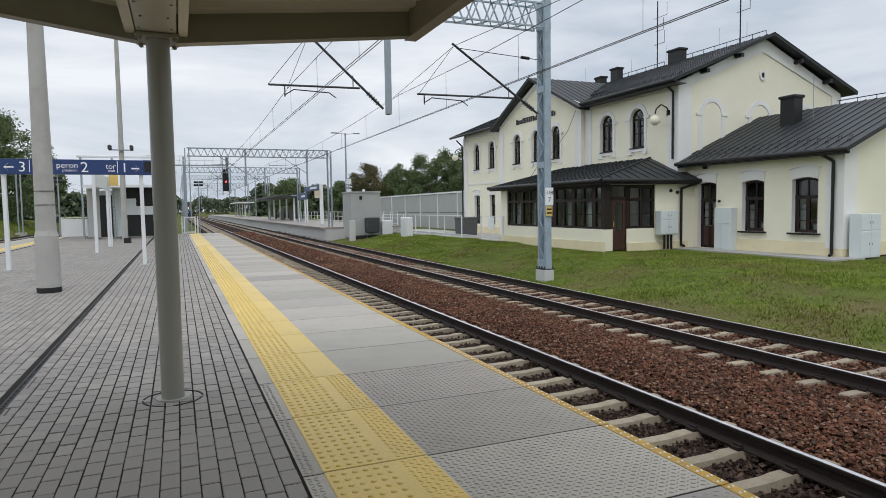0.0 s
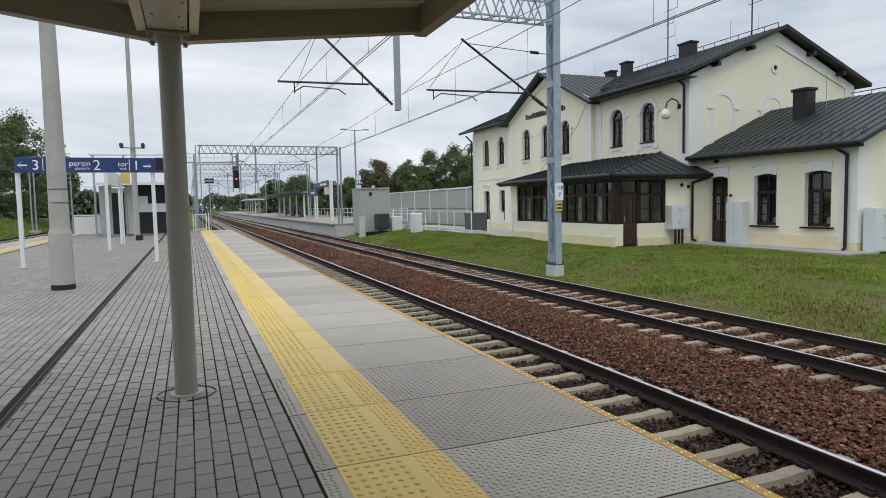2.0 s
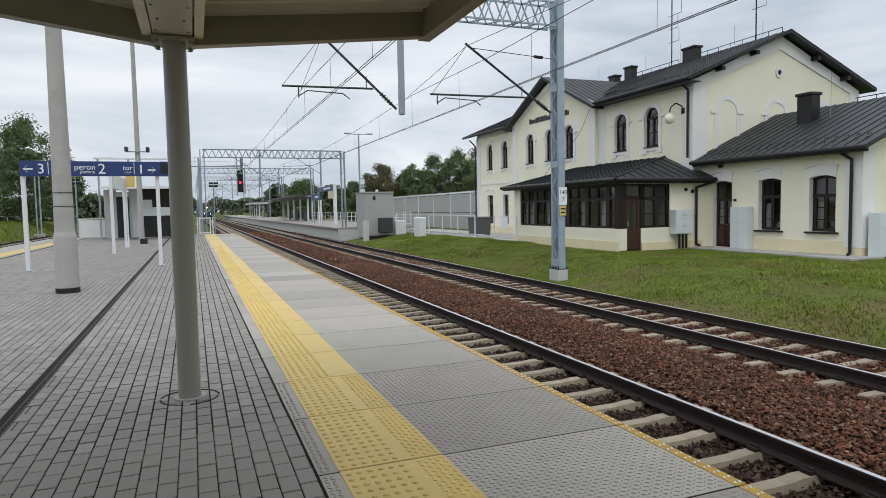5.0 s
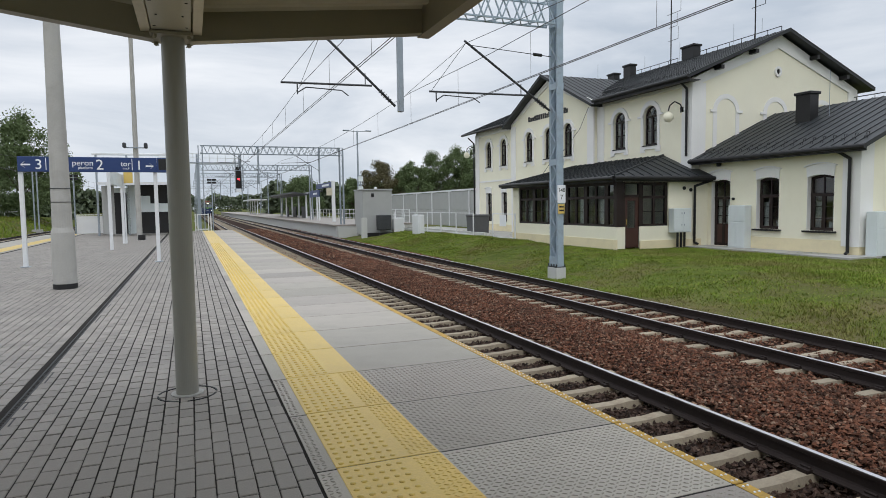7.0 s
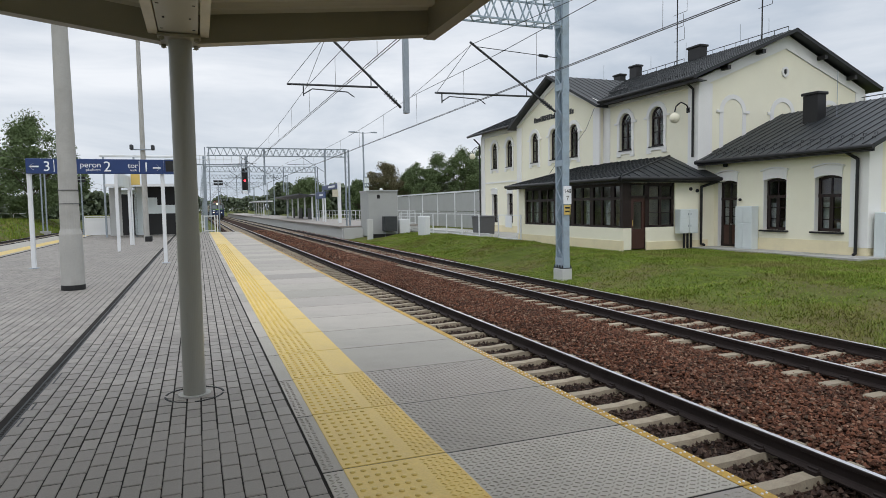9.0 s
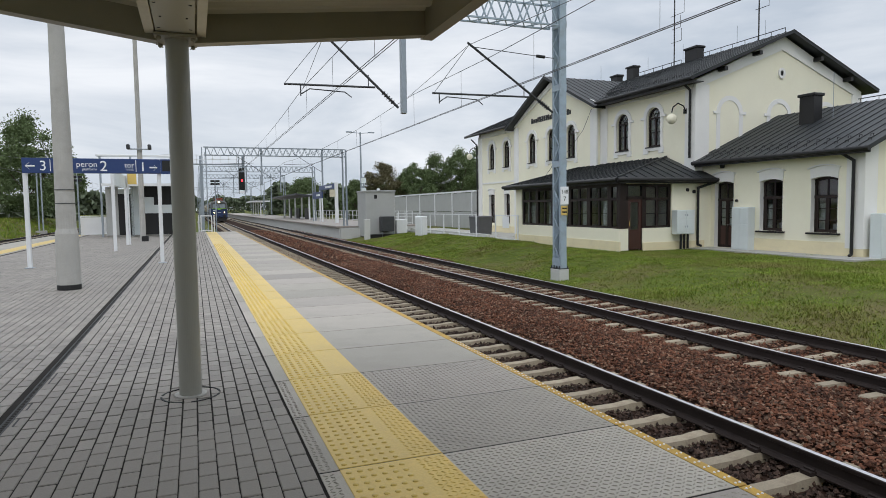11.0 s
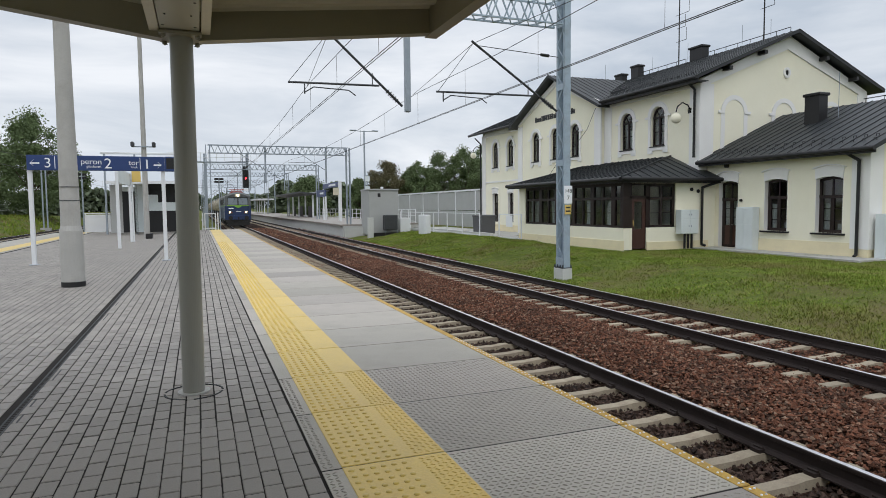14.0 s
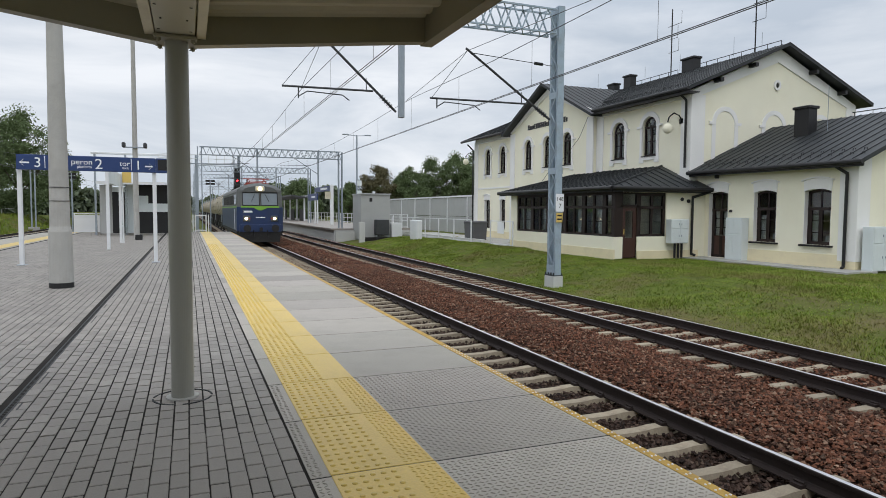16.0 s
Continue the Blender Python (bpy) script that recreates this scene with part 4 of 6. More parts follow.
bm = bmesh.new()
for k in range(1, 21):
    y = 22.4 + k * 0.5
    if y < 25.3:
        f = (y - 22.4) / 2.9
        bar((16.6, y, EV + 0.02), (16.6 + 5.0 * f, y, EV + 1.15 * f + 0.02), 0.025, 0.035, bm)
    else:
        bar((16.6, y, EV + 0.02), (21.6, y, 3.80), 0.025, 0.035, bm)
for k in range(1, 11):
    x = 16.6 + k * 0.5
    f = (x - 16.6) / 5.0 if x < 21.6 else 0
    if f:
        bar((x, 22.4, EV + 0.02), (x, 22.4 + 2.9 * f, EV + 1.15 * f + 0.02), 0.025, 0.035, bm)
bar((16.6, 22.4, EV + 0.02), (21.6, 25.3, 3.81), 0.07, 0.07, bm)
tagged(part("bay_roof_seams", bm, ROOF, station), kind="stuff")


def gutter(a, b, parent=station):
    bm = rod(a, b, 0.09, None, 10)
    return part("gutter", bm, GUTTER, parent)


gutter((20.88, 22.85, ZE - 0.09), (20.88, 30.2, ZE - 0.09))
part("fascia", box(20.96, 22.86, ZE - 0.30, 21.0, 30.2, ZE - 0.13), GUTTER, station)
part("soffit", box(21.0, 22.9, ZE - 0.24, XM, 30.2, ZE - 0.21), GUTTER, station)
for x, z in ((22.9, 7.72), (25.0, 8.58), (29.0, 8.58), (31.1, 7.72)):
    part("purlin_end", box(x - 0.09, 22.9, z - 0.16, x + 0.09, YG, z + 0.02), GUTTER, station)
gutter((20.88, 41.0, ZE - 0.09), (20.88, 48.5, ZE - 0.09))
gutter((21.44, 15.1, 3.32), (21.44, YG, 3.32))
part("fascia", box(21.5, 15.12, 3.16, 21.54, YG - 0.05, 3.30), GUTTER, station)
gutter((16.54, 22.4, 2.54), (16.54, 33.0, 2.54))
gutter((16.54, 22.34, 2.54), (22.35, 22.34, 2.54))
part("fascia", box(16.62, 22.42, 2.38, 16.68, 33.0, 2.54), GUTTER, station)
part("fascia", box(16.62, 22.42, 2.38, 22.3, 22.48, 2.54), GUTTER, station)


def downpipe(points):
    bm = bmesh.new()
    for a, b in zip(points, points[1:]):
        rod(a, b, 0.055, bm, 10)
    for p in points[1:-1]:
        bmesh.ops.create_uvsphere(bm, u_segments=8, v_segments=6, radius=0.056, matrix=Matrix.Translation(p))
    part("downpipe", bm, GUTTER, station)


downpipe([(20.95, 23.6, 7.05), (21.45, 23.6, 6.7), (21.45, 23.6, 3.6)])
downpipe([(20.95, 47.4, 6.85), (21.45, 47.4, 6.4), (21.45, 47.4, ZB)])
downpipe([(21.5, 16.3, 3.3), (21.86, 15.95, 2.95), (21.86, 15.95, ZB + 0.1), (21.75, 15.95, ZB + 0.04)])
downpipe([(21.9, 22.4, 2.45), (21.15, 22.68, 2.2), (21.15, 22.68, ZB + 0.15), (21.3, 22.6, ZB + 0.08)])


# glazed bay: plastered base, timber glazing above
def build_bay():
    holes = [(22.95, 31.6, 0.45, 2.4)]
    part("bay_wall", wall_cells("x", XB, XB + 0.3, 22.8, 32.3, ZB, 2.42, holes), CREAM, station, "cream plastered base of the glazed bay")
    part("bay_wall", wall_cells("y", 22.8, 23.1, XB + 0.3, XM + 0.4, ZB, 2.42, [(17.45, 18.2, ZB, 0.45), (17.31, 19.76, 0.45, 2.38)]), CREAM, station)
    part("bay_wall", box(XB + 0.3, 32.0, ZB, XM, 32.3, 2.42), CREAM, station)
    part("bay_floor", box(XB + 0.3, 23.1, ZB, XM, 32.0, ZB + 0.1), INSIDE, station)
    part("plinth", box(XB - 0.04, 22.76, ZB - 0.1, XB + 0.02, 32.3, -0.1), PLINTH, station, "ochre plinth, stained")
    part("plinth", box(18.2, 22.75, ZB - 0.1, XM, 22.81, -0.18), PLINTH, station, "ochre plinth")
    n = 5
    step = (31.6 - 23.62) / n
    glazing("x", XB + 0.05, 22.96, 23.62, 0.45, 2.4, True)
    for i in range(n):
        y0, y1 = 23.62 + i * step, 23.62 + (i + 1) * step
        w = glazing("x", XB + 0.05, y0, y1, 0.45, 2.4)
        # Left pair (3, 4): pale sheets stand in for bright reflections in the panes.
        if i in (0, 1, 3, 4):
            part("curtain", box(XB + 0.24, y0 + 0.1, 0.5, XB + 0.25, (y0 + y1) / 2 + (0.5 if i == 4 else -0.1), 1.7), CURTAIN, w, "pale sheet as net curtain and bright reflection")
    glazing("y", 22.86, 18.3, 19.76, 0.45, 2.38)
    part("corner_post", box(XB - 0.015, 22.785, 0.45, XB + 0.32, 22.96, 2.415), WOOD, station)
    # the bay's door
    d = thing("door", (17.82, 22.86, ZB), "dark red-brown glazed door with a brass handle", "")
    d.parent, d.location = station, Vector((17.82, 22.86, ZB)) - station.location
    bm = bmesh.new()
    for x in (17.36, 18.2):
        box(x, 22.84, ZB, x + 0.1, 22.98, 2.4, bm)
    box(17.36, 22.84, 1.72, 18.3, 22.98, 1.84, bm)
    box(17.36, 22.84, 2.3, 18.3, 22.98, 2.4, bm)
    part("frame", bm, WOOD, d)
    bm = box(17.46, 22.88, ZB + 0.04, 17.62, 22.94, 1.72)
    box(18.04, 22.88, ZB + 0.04, 18.2, 22.94, 1.72, bm)
    box(17.62, 22.88, ZB + 0.04, 18.04, 22.94, 0.4, bm)
    box(17.62, 22.88, 1.58, 18.04, 22.94, 1.72, bm)
    part("leaf", bm, DOOR_WOOD, d)
    part("pane", box(17.62, 22.905, 0.4, 18.04, 22.912, 1.58), GLASS, d)
    part("fanlight", box(17.46, 22.905, 1.84, 18.2, 22.912, 2.3), GLASS, d)
    part("handle", rod((17.54, 22.84, 0.55), (17.54, 22.84, 0.78), 0.02), SIGNYELLOW, d, "brass handle")


def glazing(axis, at, u0, u1, z0, z1, single=False):
    put = (lambda a, b, c, d, e, f, bm=None: box(at + e, a, c, at + f, b, d, bm)) if axis == "x" else (lambda a, b, c, d, e, f, bm=None: box(a, at + e, c, b, at + f, d, bm))
    u, zt = (u0 + u1) / 2, z0 + (z1 - z0) * 0.66
    pos = (at, u, z0) if axis == "x" else (u, at, z0)
    w = thing("window", pos, "tall dark timber glazing of the bay", "")
    w.parent, w.location = station, Vector(pos) - station.location
    bm = bmesh.new()
    for a in (u0, u1 - 0.13):
        put(a, a + 0.13, z0, z1, 0, 0.12, bm)
    if not single:
        put(u - 0.055, u + 0.055, z0, z1, 0.01, 0.10, bm)
    for z, h in ((z0, 0.10), (z1 - 0.14, 0.14), (zt - 0.06, 0.12)):
        put(u0, u1, z, z + h, 0, 0.11, bm)
    put(u0, u1, z0 + (zt - z0) * 0.5 - 0.012, z0 + (zt - z0) * 0.5 + 0.012, 0.03, 0.08, bm)
    part("frame", bm, WOOD, w)
    for a, b in (((u0 + 0.13, u1 - 0.13),) if single else ((u0 + 0.13, u - 0.055), (u + 0.055, u1 - 0.13))):
        part("pane", put(a, b, z0 + 0.1, z1 - 0.14, 0.055, 0.061), GLASS, w)
    return w


build_bay()


def chimney(x, y, w, l, z0, z1, label="dark brick chimney with a cap"):
    c = thing("chimney", (x, y, z0), label, "")
    c.parent, c.location = station, Vector((x, y, z0)) - station.location
    part("chimney_shaft", box(x - w / 2, y - l / 2, z0, x + w / 2, y + l / 2, z1 - 0.12), GUTTER, c)
    part("cap", box(x - w / 2 - 0.07, y - l / 2 - 0.07, z1 - 0.12, x + w / 2 + 0.07, y + l / 2 + 0.07, z1, None, 0.02), GUTTER, c)


chimney(27.0, 29.4, 0.5, 0.95, 9.3, 10.4)
chimney(27.0, 34.9, 0.45, 0.7, 9.3, 10.45)
chimney(27.0, 36.6, 0.45, 0.7, 9.3, 10.2)
chimney(25.0, 20.25, 0.5, 0.7, 4.7, 6.14)
chimney(31.0, 20.0, 0.8, 1.2, 3.9, 6.3)
# snow guards, ridge rails, lightning rods
for y in np.arange(15.4, 23.0, 0.42):
    for k in range(2):
        x = 21.95 + 0.40 * k
        z = 3.42 + (x - 21.5) * 0.438
        y0 = y + 0.2 * k
        bm = box(x, y0, z, x + 0.015, y0 + 0.02, z + 0.09)
        box(x, y0 + 0.10, z, x + 0.015, y0 + 0.12, z + 0.09, bm)
        box(x, y0, z + 0.075, x + 0.015, y0 + 0.12, z + 0.09, bm)
        part("snow_guard", bm, GUTTER, station)
for y in np.arange(23.1, 30.0, 0.48):
    for k in range(2):
        x = 21.35 + 0.35 * k
        z, y0 = front_slope(x), y + 0.24 * k
        bm = box(x, y0, z, x + 0.015, y0 + 0.02, z + 0.10)
        box(x, y0 + 0.12, z, x + 0.015, y0 + 0.14, z + 0.10, bm)
        box(x, y0, z + 0.08, x + 0.015, y0 + 0.14, z + 0.10, bm)
        part("snow_guard", bm, GUTTER, station)
for y0, y1 in ((23.0, 28.3), (30.0, 34.0)):
    bm = bmesh.new()
    rod((26.6, y0, 9.80), (26.6, y1, 9.80), 0.02, bm, 6)
    for y in np.arange(y0, y1, 0.8):
        rod((26.6, y, 9.45), (26.6, y, 9.80), 0.015, bm, 6)
    part("ridge_rail", bm, GUTTER, station)
bm = bmesh.new()
rod((26.6, 15.2, 5.85), (26.6, 19.3, 5.85), 0.02, bm, 6)
for y in np.arange(15.2, 19.3, 0.8):
    rod((26.6, y, 5.6), (26.6, y, 5.85), 0.015, bm, 6)
part("ridge_rail", bm, GUTTER, station)
for x, y, z, h in ((27.0, 30.3, 9.8, 1.0), (27.0, 26.3, 9.8, 1.0), (27.0, 33.4, 9.8, 0.9), (27.0, 24.5, 9.8, 0.8), (25.0, 19.2, 5.0, 1.9), (27, 38.4, 9.8, 1.4), (26.8, 15.2, 5.7, 1.6)):
    part("lightning_rod", rod((x, y, z), (x, y, z + h), 0.012, None, 5), GALV, station)
for x, y, z, h in ((27.0, 31.05, 9.7, 3.9), (27.0, 24.92, 9.7, 4.5)):
    bm = rod((x, y, z), (x, y, z + h), 0.035, None, 6)
    for k, l in ((0.55, 0.5), (0.75, 0.8), (0.35, 0.6)):
        rod((x, y - l, z + h * k), (x, y + l * 0.4, z + h * k), 0.015, bm, 5)
        rod((x, y - l, z + h * k), (x, y - l, z + h * k + 0.7), 0.012, bm, 5)
    part("aerial", bm, GUTTER, station, "roof aerial mast")
cable = bmesh.new()
run = [(21.1, 30.9, 6.9), (20.6, 31.0, 5.7), (19.8, 31.2, 4.6), (18.9, 31.5, 3.7), (18.5, 31.7, 3.05)]
for a, b in zip(run, run[1:]):
    rod(a, b, 0.012, cable, 5)
part("cable", cable, GUTTER, station, "loose cable hanging from the eaves")
# globe lamps on swan necks
for x, y, z in ((XM, 24.0, 5.8), (XM, 47.55, 5.85)):
    lamp = thing("wall_lamp", (x, y, z), "white globe wall lamp on a black swan neck", "")
    lamp.parent, lamp.location = station, Vector((x, y, z)) - station.location
    bm = bmesh.new()
    pts = [(x, y, z), (x - 0.12, y + 0.05, z + 0.25), (x - 0.35, y + 0.15, z + 0.38), (x - 0.55, y + 0.25, z + 0.2), (x - 0.6, y + 0.28, z - 0.05)]
    for a, b in zip(pts, pts[1:]):
        rod(a, b, 0.03, bm, 8)
    box(x - 0.06, y - 0.12, z - 0.12, x, y + 0.12, z + 0.12, bm)
    part("bracket", bm, GUTTER, lamp)
    bm = bmesh.new()
    bmesh.ops.create_uvsphere(bm, u_segments=20, v_segments=12, radius=0.24, matrix=Matrix.Translation((x - 0.6, y + 0.28, z - 0.34)))
    part("globe", bm, CREAM, lamp, "opal white globe", smooth=True)
# station name, not legible: dark bars
bm = bmesh.new()
r = random.Random(5)
y = 38.15
while y > 33.4:
    w = r.uniform(0.13, 0.24)
    box(XC - 0.03, y - w, 6.95, XC, y, 7.28 if r.random() < 0.8 else 7.2, bm)
    y -= w + 0.07
part("name_board", bm, GUTTER, station, "row of dark letters along the gable")
# small wall fittings
for x, y, z in ((20.63, 22.78, 2.11), (21.0, 22.78, 2.03)):
    part("vent", rod((x, y - 0.03, z), (x, y + 0.02, z), 0.08, None, 12), GUTTER, station)
part("wall_spot", box(XA - 0.10, 21.20, 1.54, XA, 21.34, 1.65, None, 0.03), GUTTER, station)
part("camera_dome", box(XA - 0.2, 21.98, 3.04, XA, 22.14, 3.22, None, 0.04), GUTTER, station)
# apron of slabs along the building
path = part("path", box(16.7, 32.34, ZB - 0.2, 21.56, 56.0, ZB + 0.012), CONCRETE)
tagged(path, "grey concrete path between the ramp railing and the station", "pavement", "", "structure")
apron = part("apron", box(20.7, 15.0, ZB - 0.2, 22.3, 22.9, ZB + 0.012), CONCRETE)
tagged(apron, "narrow pale concrete apron along the station wall", "pavement", "", "structure")


def cabinet(at, w, d, h, z0, label, legs=False, facing="x"):
    x, y = at
    c = thing("electrical_cabinet", (x, y, ZB), label, "cabinet", "grey cabinets by the station")
    dx, dy = (d, w) if facing == "x" else (w, d)
    part("body", box(x, y, z0, x + dx, y + dy, z0 + h, None, 0.012), CAB, c)
    for i in range(2):
        for k, (za, zb) in enumerate(((0.03, 0.60), (0.63, 0.97))):
            za, zb = z0 + h * za, z0 + h * zb
            if facing == "x":
                part("door", box(x - 0.015, y + w * (0.03 + 0.48 * i), za, x, y + w * (0.49 + 0.48 * i), zb, None, 0.005), CAB, c)
            else:
                dr = part("door", box(x + w * (0.03 + 0.48 * i), y - 0.015, za, x + w * (0.49 + 0.48 * i), y, zb, None, 0.005), CAB, c)
                part("lock", box(x + w * (0.42 + 0.14 * i), y - 0.03, (za + zb) / 2 - 0.04, x + w * (0.45 + 0.14 * i), y - 0.015, (za + zb) / 2 + 0.04), GALV, dr)
    if legs:
        for k in range(3):
            part("conduit", rod((x + w * (0.3 + 0.2 * k), y + 0.1, ZB), (x + w * (0.3 + 0.2 * k), y + 0.1, z0), 0.05), GUTTER, c)


cabinet((19.72, 22.38), 0.97, 0.35, 1.06, 0.15, "pale grey wall cabinet on black conduits", True, "y")
cabinet((21.6, 20.30), 0.89, 0.38, 1.81, ZB, "tall pale grey electrical cabinet by the annex door")
cabinet((22.08, 15.05), 1.1, 0.4, 1.56, ZB, "tall pale grey electrical cabinet by the gable end", False, "y")


# ---- overhead line ----
def lacing(bm, face, u0, u1, z0, z1, step, w=0.05):
    """Zigzag flat bars between two uprights; face(u, z) gives the point."""
    z, k = z0, 0
    while z + step <= z1:
        a, b = (u0, u1) if k % 2 == 0 else (u1, u0)
        bar(face(a, z), face(b, z + step), w, 0.012, bm)
        z += step
        k += 1


def build_mast(x, y, top=8.12):
    m = thing("catenary_mast", (x, y, -1.1), "blue-grey lattice steel catenary mast on a concrete foot", "catenary mast")
    part("foundation", box(x - 0.19, y - 0.28, -1.15, x + 0.19, y + 0.28, -0.60, None, 0.02), WHITE_CONC, m, "weathered concrete foot")
    part("base_plate", box(x - 0.185, y - 0.275, -0.60, x + 0.185, y + 0.275, -0.57), DARKSTEEL, m)
    for s in (-1, 1):
        bm = bmesh.new()
        yy = y + s * 0.24
        box(x - 0.115, yy - 0.006, -0.57, x + 0.115, yy + 0.006, top, bm)
        for sx in (-1, 1):
            box(x + sx * 0.109 - 0.006, min(yy, yy - s * 0.075), -0.57, x + sx * 0.109 + 0.006, max(yy, yy - s * 0.075), top, bm)
        part("channel", bm, MAST, m)
    for sx in (-1, 1):
        z, k = -0.25, 0
        while z + 0.46 < top - 0.2:
            a, b = (-0.19, 0.19) if k % 2 == 0 else (0.19, -0.19)
            xx, w = x + sx * 0.121, 0.045
            n = math.hypot(b - a, 0.46)
            py, pz = -0.46 / n * w / 2, (b - a) / n * w / 2
            bm = prism([(y + a + py, z + pz), (y + b + py, z + 0.46 + pz), (y + b - py, z + 0.46 - pz), (y + a - py, z - pz)], "x", xx - 0.005, xx + 0.005)
            part("lacing_bar", bm, MAST, m)
            z += 0.46
            k += 1
    for z in (-0.55, 2.75, 5.2, 7.2, 7.9):
        for sx in (-1, 1):
            part("batten", box(x + sx * 0.128 - 0.005, y - 0.235, z, x + sx * 0.128 + 0.005, y + 0.235, z + (0.2 if z > 2 else 0.3)), MAST, m)
    for k in range(8):
        bx, by = x + (0.155 if k % 2 else -0.155), y - 0.25 + 0.167 * (k // 2)
        part("foot_bolt", rod((bx, by, -0.57), (bx, by, -0.49), 0.022, None, 6), DARKSTEEL, m)
    return m


mast = build_mast(11.25, 18.3)


def truss(parent, x0, x1, y, z0, z1, width, cells, mat_, chord=0.05):
    """A box truss along x: four chords and zigzag webs."""
    for yy in (y - width / 2, y + width / 2):
        for z in (z0, z1):
            part("chord", box(x0, yy - chord / 2, z - chord / 2, x1, yy + chord / 2, z + chord / 2), mat_, parent)
    bm = bmesh.new()
    d = (x1 - x0) / cells
    for k in range(cells):
        for yy in (y - width / 2, y + width / 2):
            a, b = x0 + k * d, x0 + (k + 1) * d
            mid = (a + b) / 2
            bar((a, yy, z0), (mid, yy, z1), chord * 0.75, chord * 0.75, bm)
            bar((mid, yy, z1), (b, yy, z0), chord * 0.75, chord * 0.75, bm)
        for z in (z0, z1):
            bar((x0 + k * d, y - width / 2, z), (x0 + (k + 0.5) * d, y + width / 2, z), chord * 0.6, chord * 0.6, bm)
            bar((x0 + (k + 0.5) * d, y + width / 2, z), (x0 + (k + 1) * d, y - width / 2, z), chord * 0.6, chord * 0.6, bm)
    part("web", bm, mat_, parent)


truss(mast, 5.4, 11.05, 18.3, 7.24, 7.98, 0.5, 9, MAST)
hang = part("hanging_post", box(5.84, 18.2, 4.28, 5.99, 18.4, 7.24, None, 0.01), GALV, mast)


def cantilever(root, strut_top, tube_a, tube_b, arm, tie=None):
    c = thing("cantilever_arm", root, "dark steel cantilever carrying the contact wire", "cantilever arm", "cantilevers over the tracks")
    y = root[1]
    part("strut", rod(root, strut_top, 0.038, None, 8), DARKSTEEL, c)
    part("tube", rod(tube_a, tube_b, 0.03, None, 8), DARKSTEEL, c)
    d = Vector(strut_top) - Vector(root)
    bm = bmesh.new()
    for k in range(5):
        p = Vector(root) + d * (0.06 + 0.025 * k)
        rod(p, p + d.normalized() * 0.025, 0.075, bm, 10)
    part("insulator", bm, GUTTER, c)
    bm = rod((arm[0], y, arm[2] + 0.28), (arm[0], y, arm[2] - 0.05), 0.02, None, 6)
    pts = [(arm[0], y, arm[2]), (arm[0] + 0.25, y, arm[2] + 0.16), (arm[0] + 1.25, y, arm[2] + 0.12), (arm[0] + 1.45, y, arm[2] - 0.02)]
    for a, b in zip(pts, pts[1:]):
        rod(a, b, 0.016, bm, 6)
    part("registration_arm", bm, DARKSTEEL, c)
    part("hanger", rod((tube_b[0] - 0.2, y, tube_b[2]), (tube_b[0] - 0.2, y, tube_b[2] + 0.35), 0.015, None, 6), DARKSTEEL, c)
    if tie:
        bm = rod(tie[0], tie[1], 0.012, None, 6)
        part("tie", bm, DARKSTEEL, c)
        p = Vector(tie[1]) + (Vector(tie[0]) - Vector(tie[1])) * 0.12
        part("insulator", rod(p, p + (Vector(tie[0]) - Vector(tie[1])) * 0.10, 0.05, None, 10), GUTTER, c)


cantilever((11.0, 18.3, 4.52), (8.0, 18.3, 6.52), (6.83, 18.3, 4.93), (10.15, 18.3, 4.97), (7.05, 18.3, 4.68), ((8.15, 18.3, 6.40), (11.05, 18.3, 6.25)))
cantilever((5.75, 18.3, 4.44), (3.0, 18.3, 6.95), (2.45, 18.3, 4.96), (5.05, 18.3, 5.0), (2.9, 18.3, 4.70), ((3.4, 18.3, 6.75), (5.85, 18.3, 6.6)))
# insulator pins, number plate, yellow plate on the mast
plate = part("number_plate", box(11.12, 18.015, 1.52, 11.42, 18.035, 2.10, None, 0.004), SIGNWHITE, mast, "white plate with kilometre figures")
text("148", 0.18, GUTTER, mast, (11.27, 18.012, 1.93), (90, 0, 0), "black figures")
text("7", 0.21, GUTTER, mast, (11.27, 18.012, 1.70), (90, 0, 0), "black figure")
part("yellow_plate", box(11.15, 18.015, 1.17, 11.38, 18.035, 1.48, None, 0.004), SIGNYELLOW, mast, "yellow plate with small unreadable marks")
for k in range(2):
    part("plate_mark", box(11.18, 18.009, 1.37 - 0.12 * k, 11.35, 18.015, 1.42 - 0.12 * k), GUTTER, mast)

SUPPORTS = [-38.0, 18.3, 75.0, 140.0, 180.0, 230.0, 300.0]


def wires(axis, label, contact, low, high, stay=None):
    w = thing("overhead_wire", (axis, 18.3, 5.0), label, "overhead wire", "wires over the tracks")
    for dx in (-0.04, 0.04):
        part("contact_wire", rod((axis + dx, -38, contact), (axis + dx, 300, contact), 0.0105, None, 5), WIRE, w)
    for a, b in zip(SUPPORTS, SUPPORTS[1:]):
        bm = bmesh.new()
        n = 22
        last = None
        for i in range(n + 1):
            y = a + (b - a) * i / n
            d, half = min(y - a, b - y), (b - a) / 2
            p = (axis, y, high - 0.1 * (1 - d / 8.5) if d < 8.5 else low + (high - low) * (1 - (d - 8.5) / (half - 8.5)) ** 2)
            if last:
                rod(last, p, 0.0105, bm, 5)
            last = p
            if 0 < i < n and i % 2:
                part("dropper", rod((axis, p[1], contact), p, 0.006, None, 4), WIRE, w)
        part("messenger_wire", bm, WIRE, w)
    if stay:
        for end in ((axis, 18.3 + 8.5, high), (axis, 18.3 - 8.5, high), (stay[0] - 1.15, 18.3, 4.96)):
            part("stay_wire", rod(stay, end, 0.009, None, 5), WIRE, w)
    return w


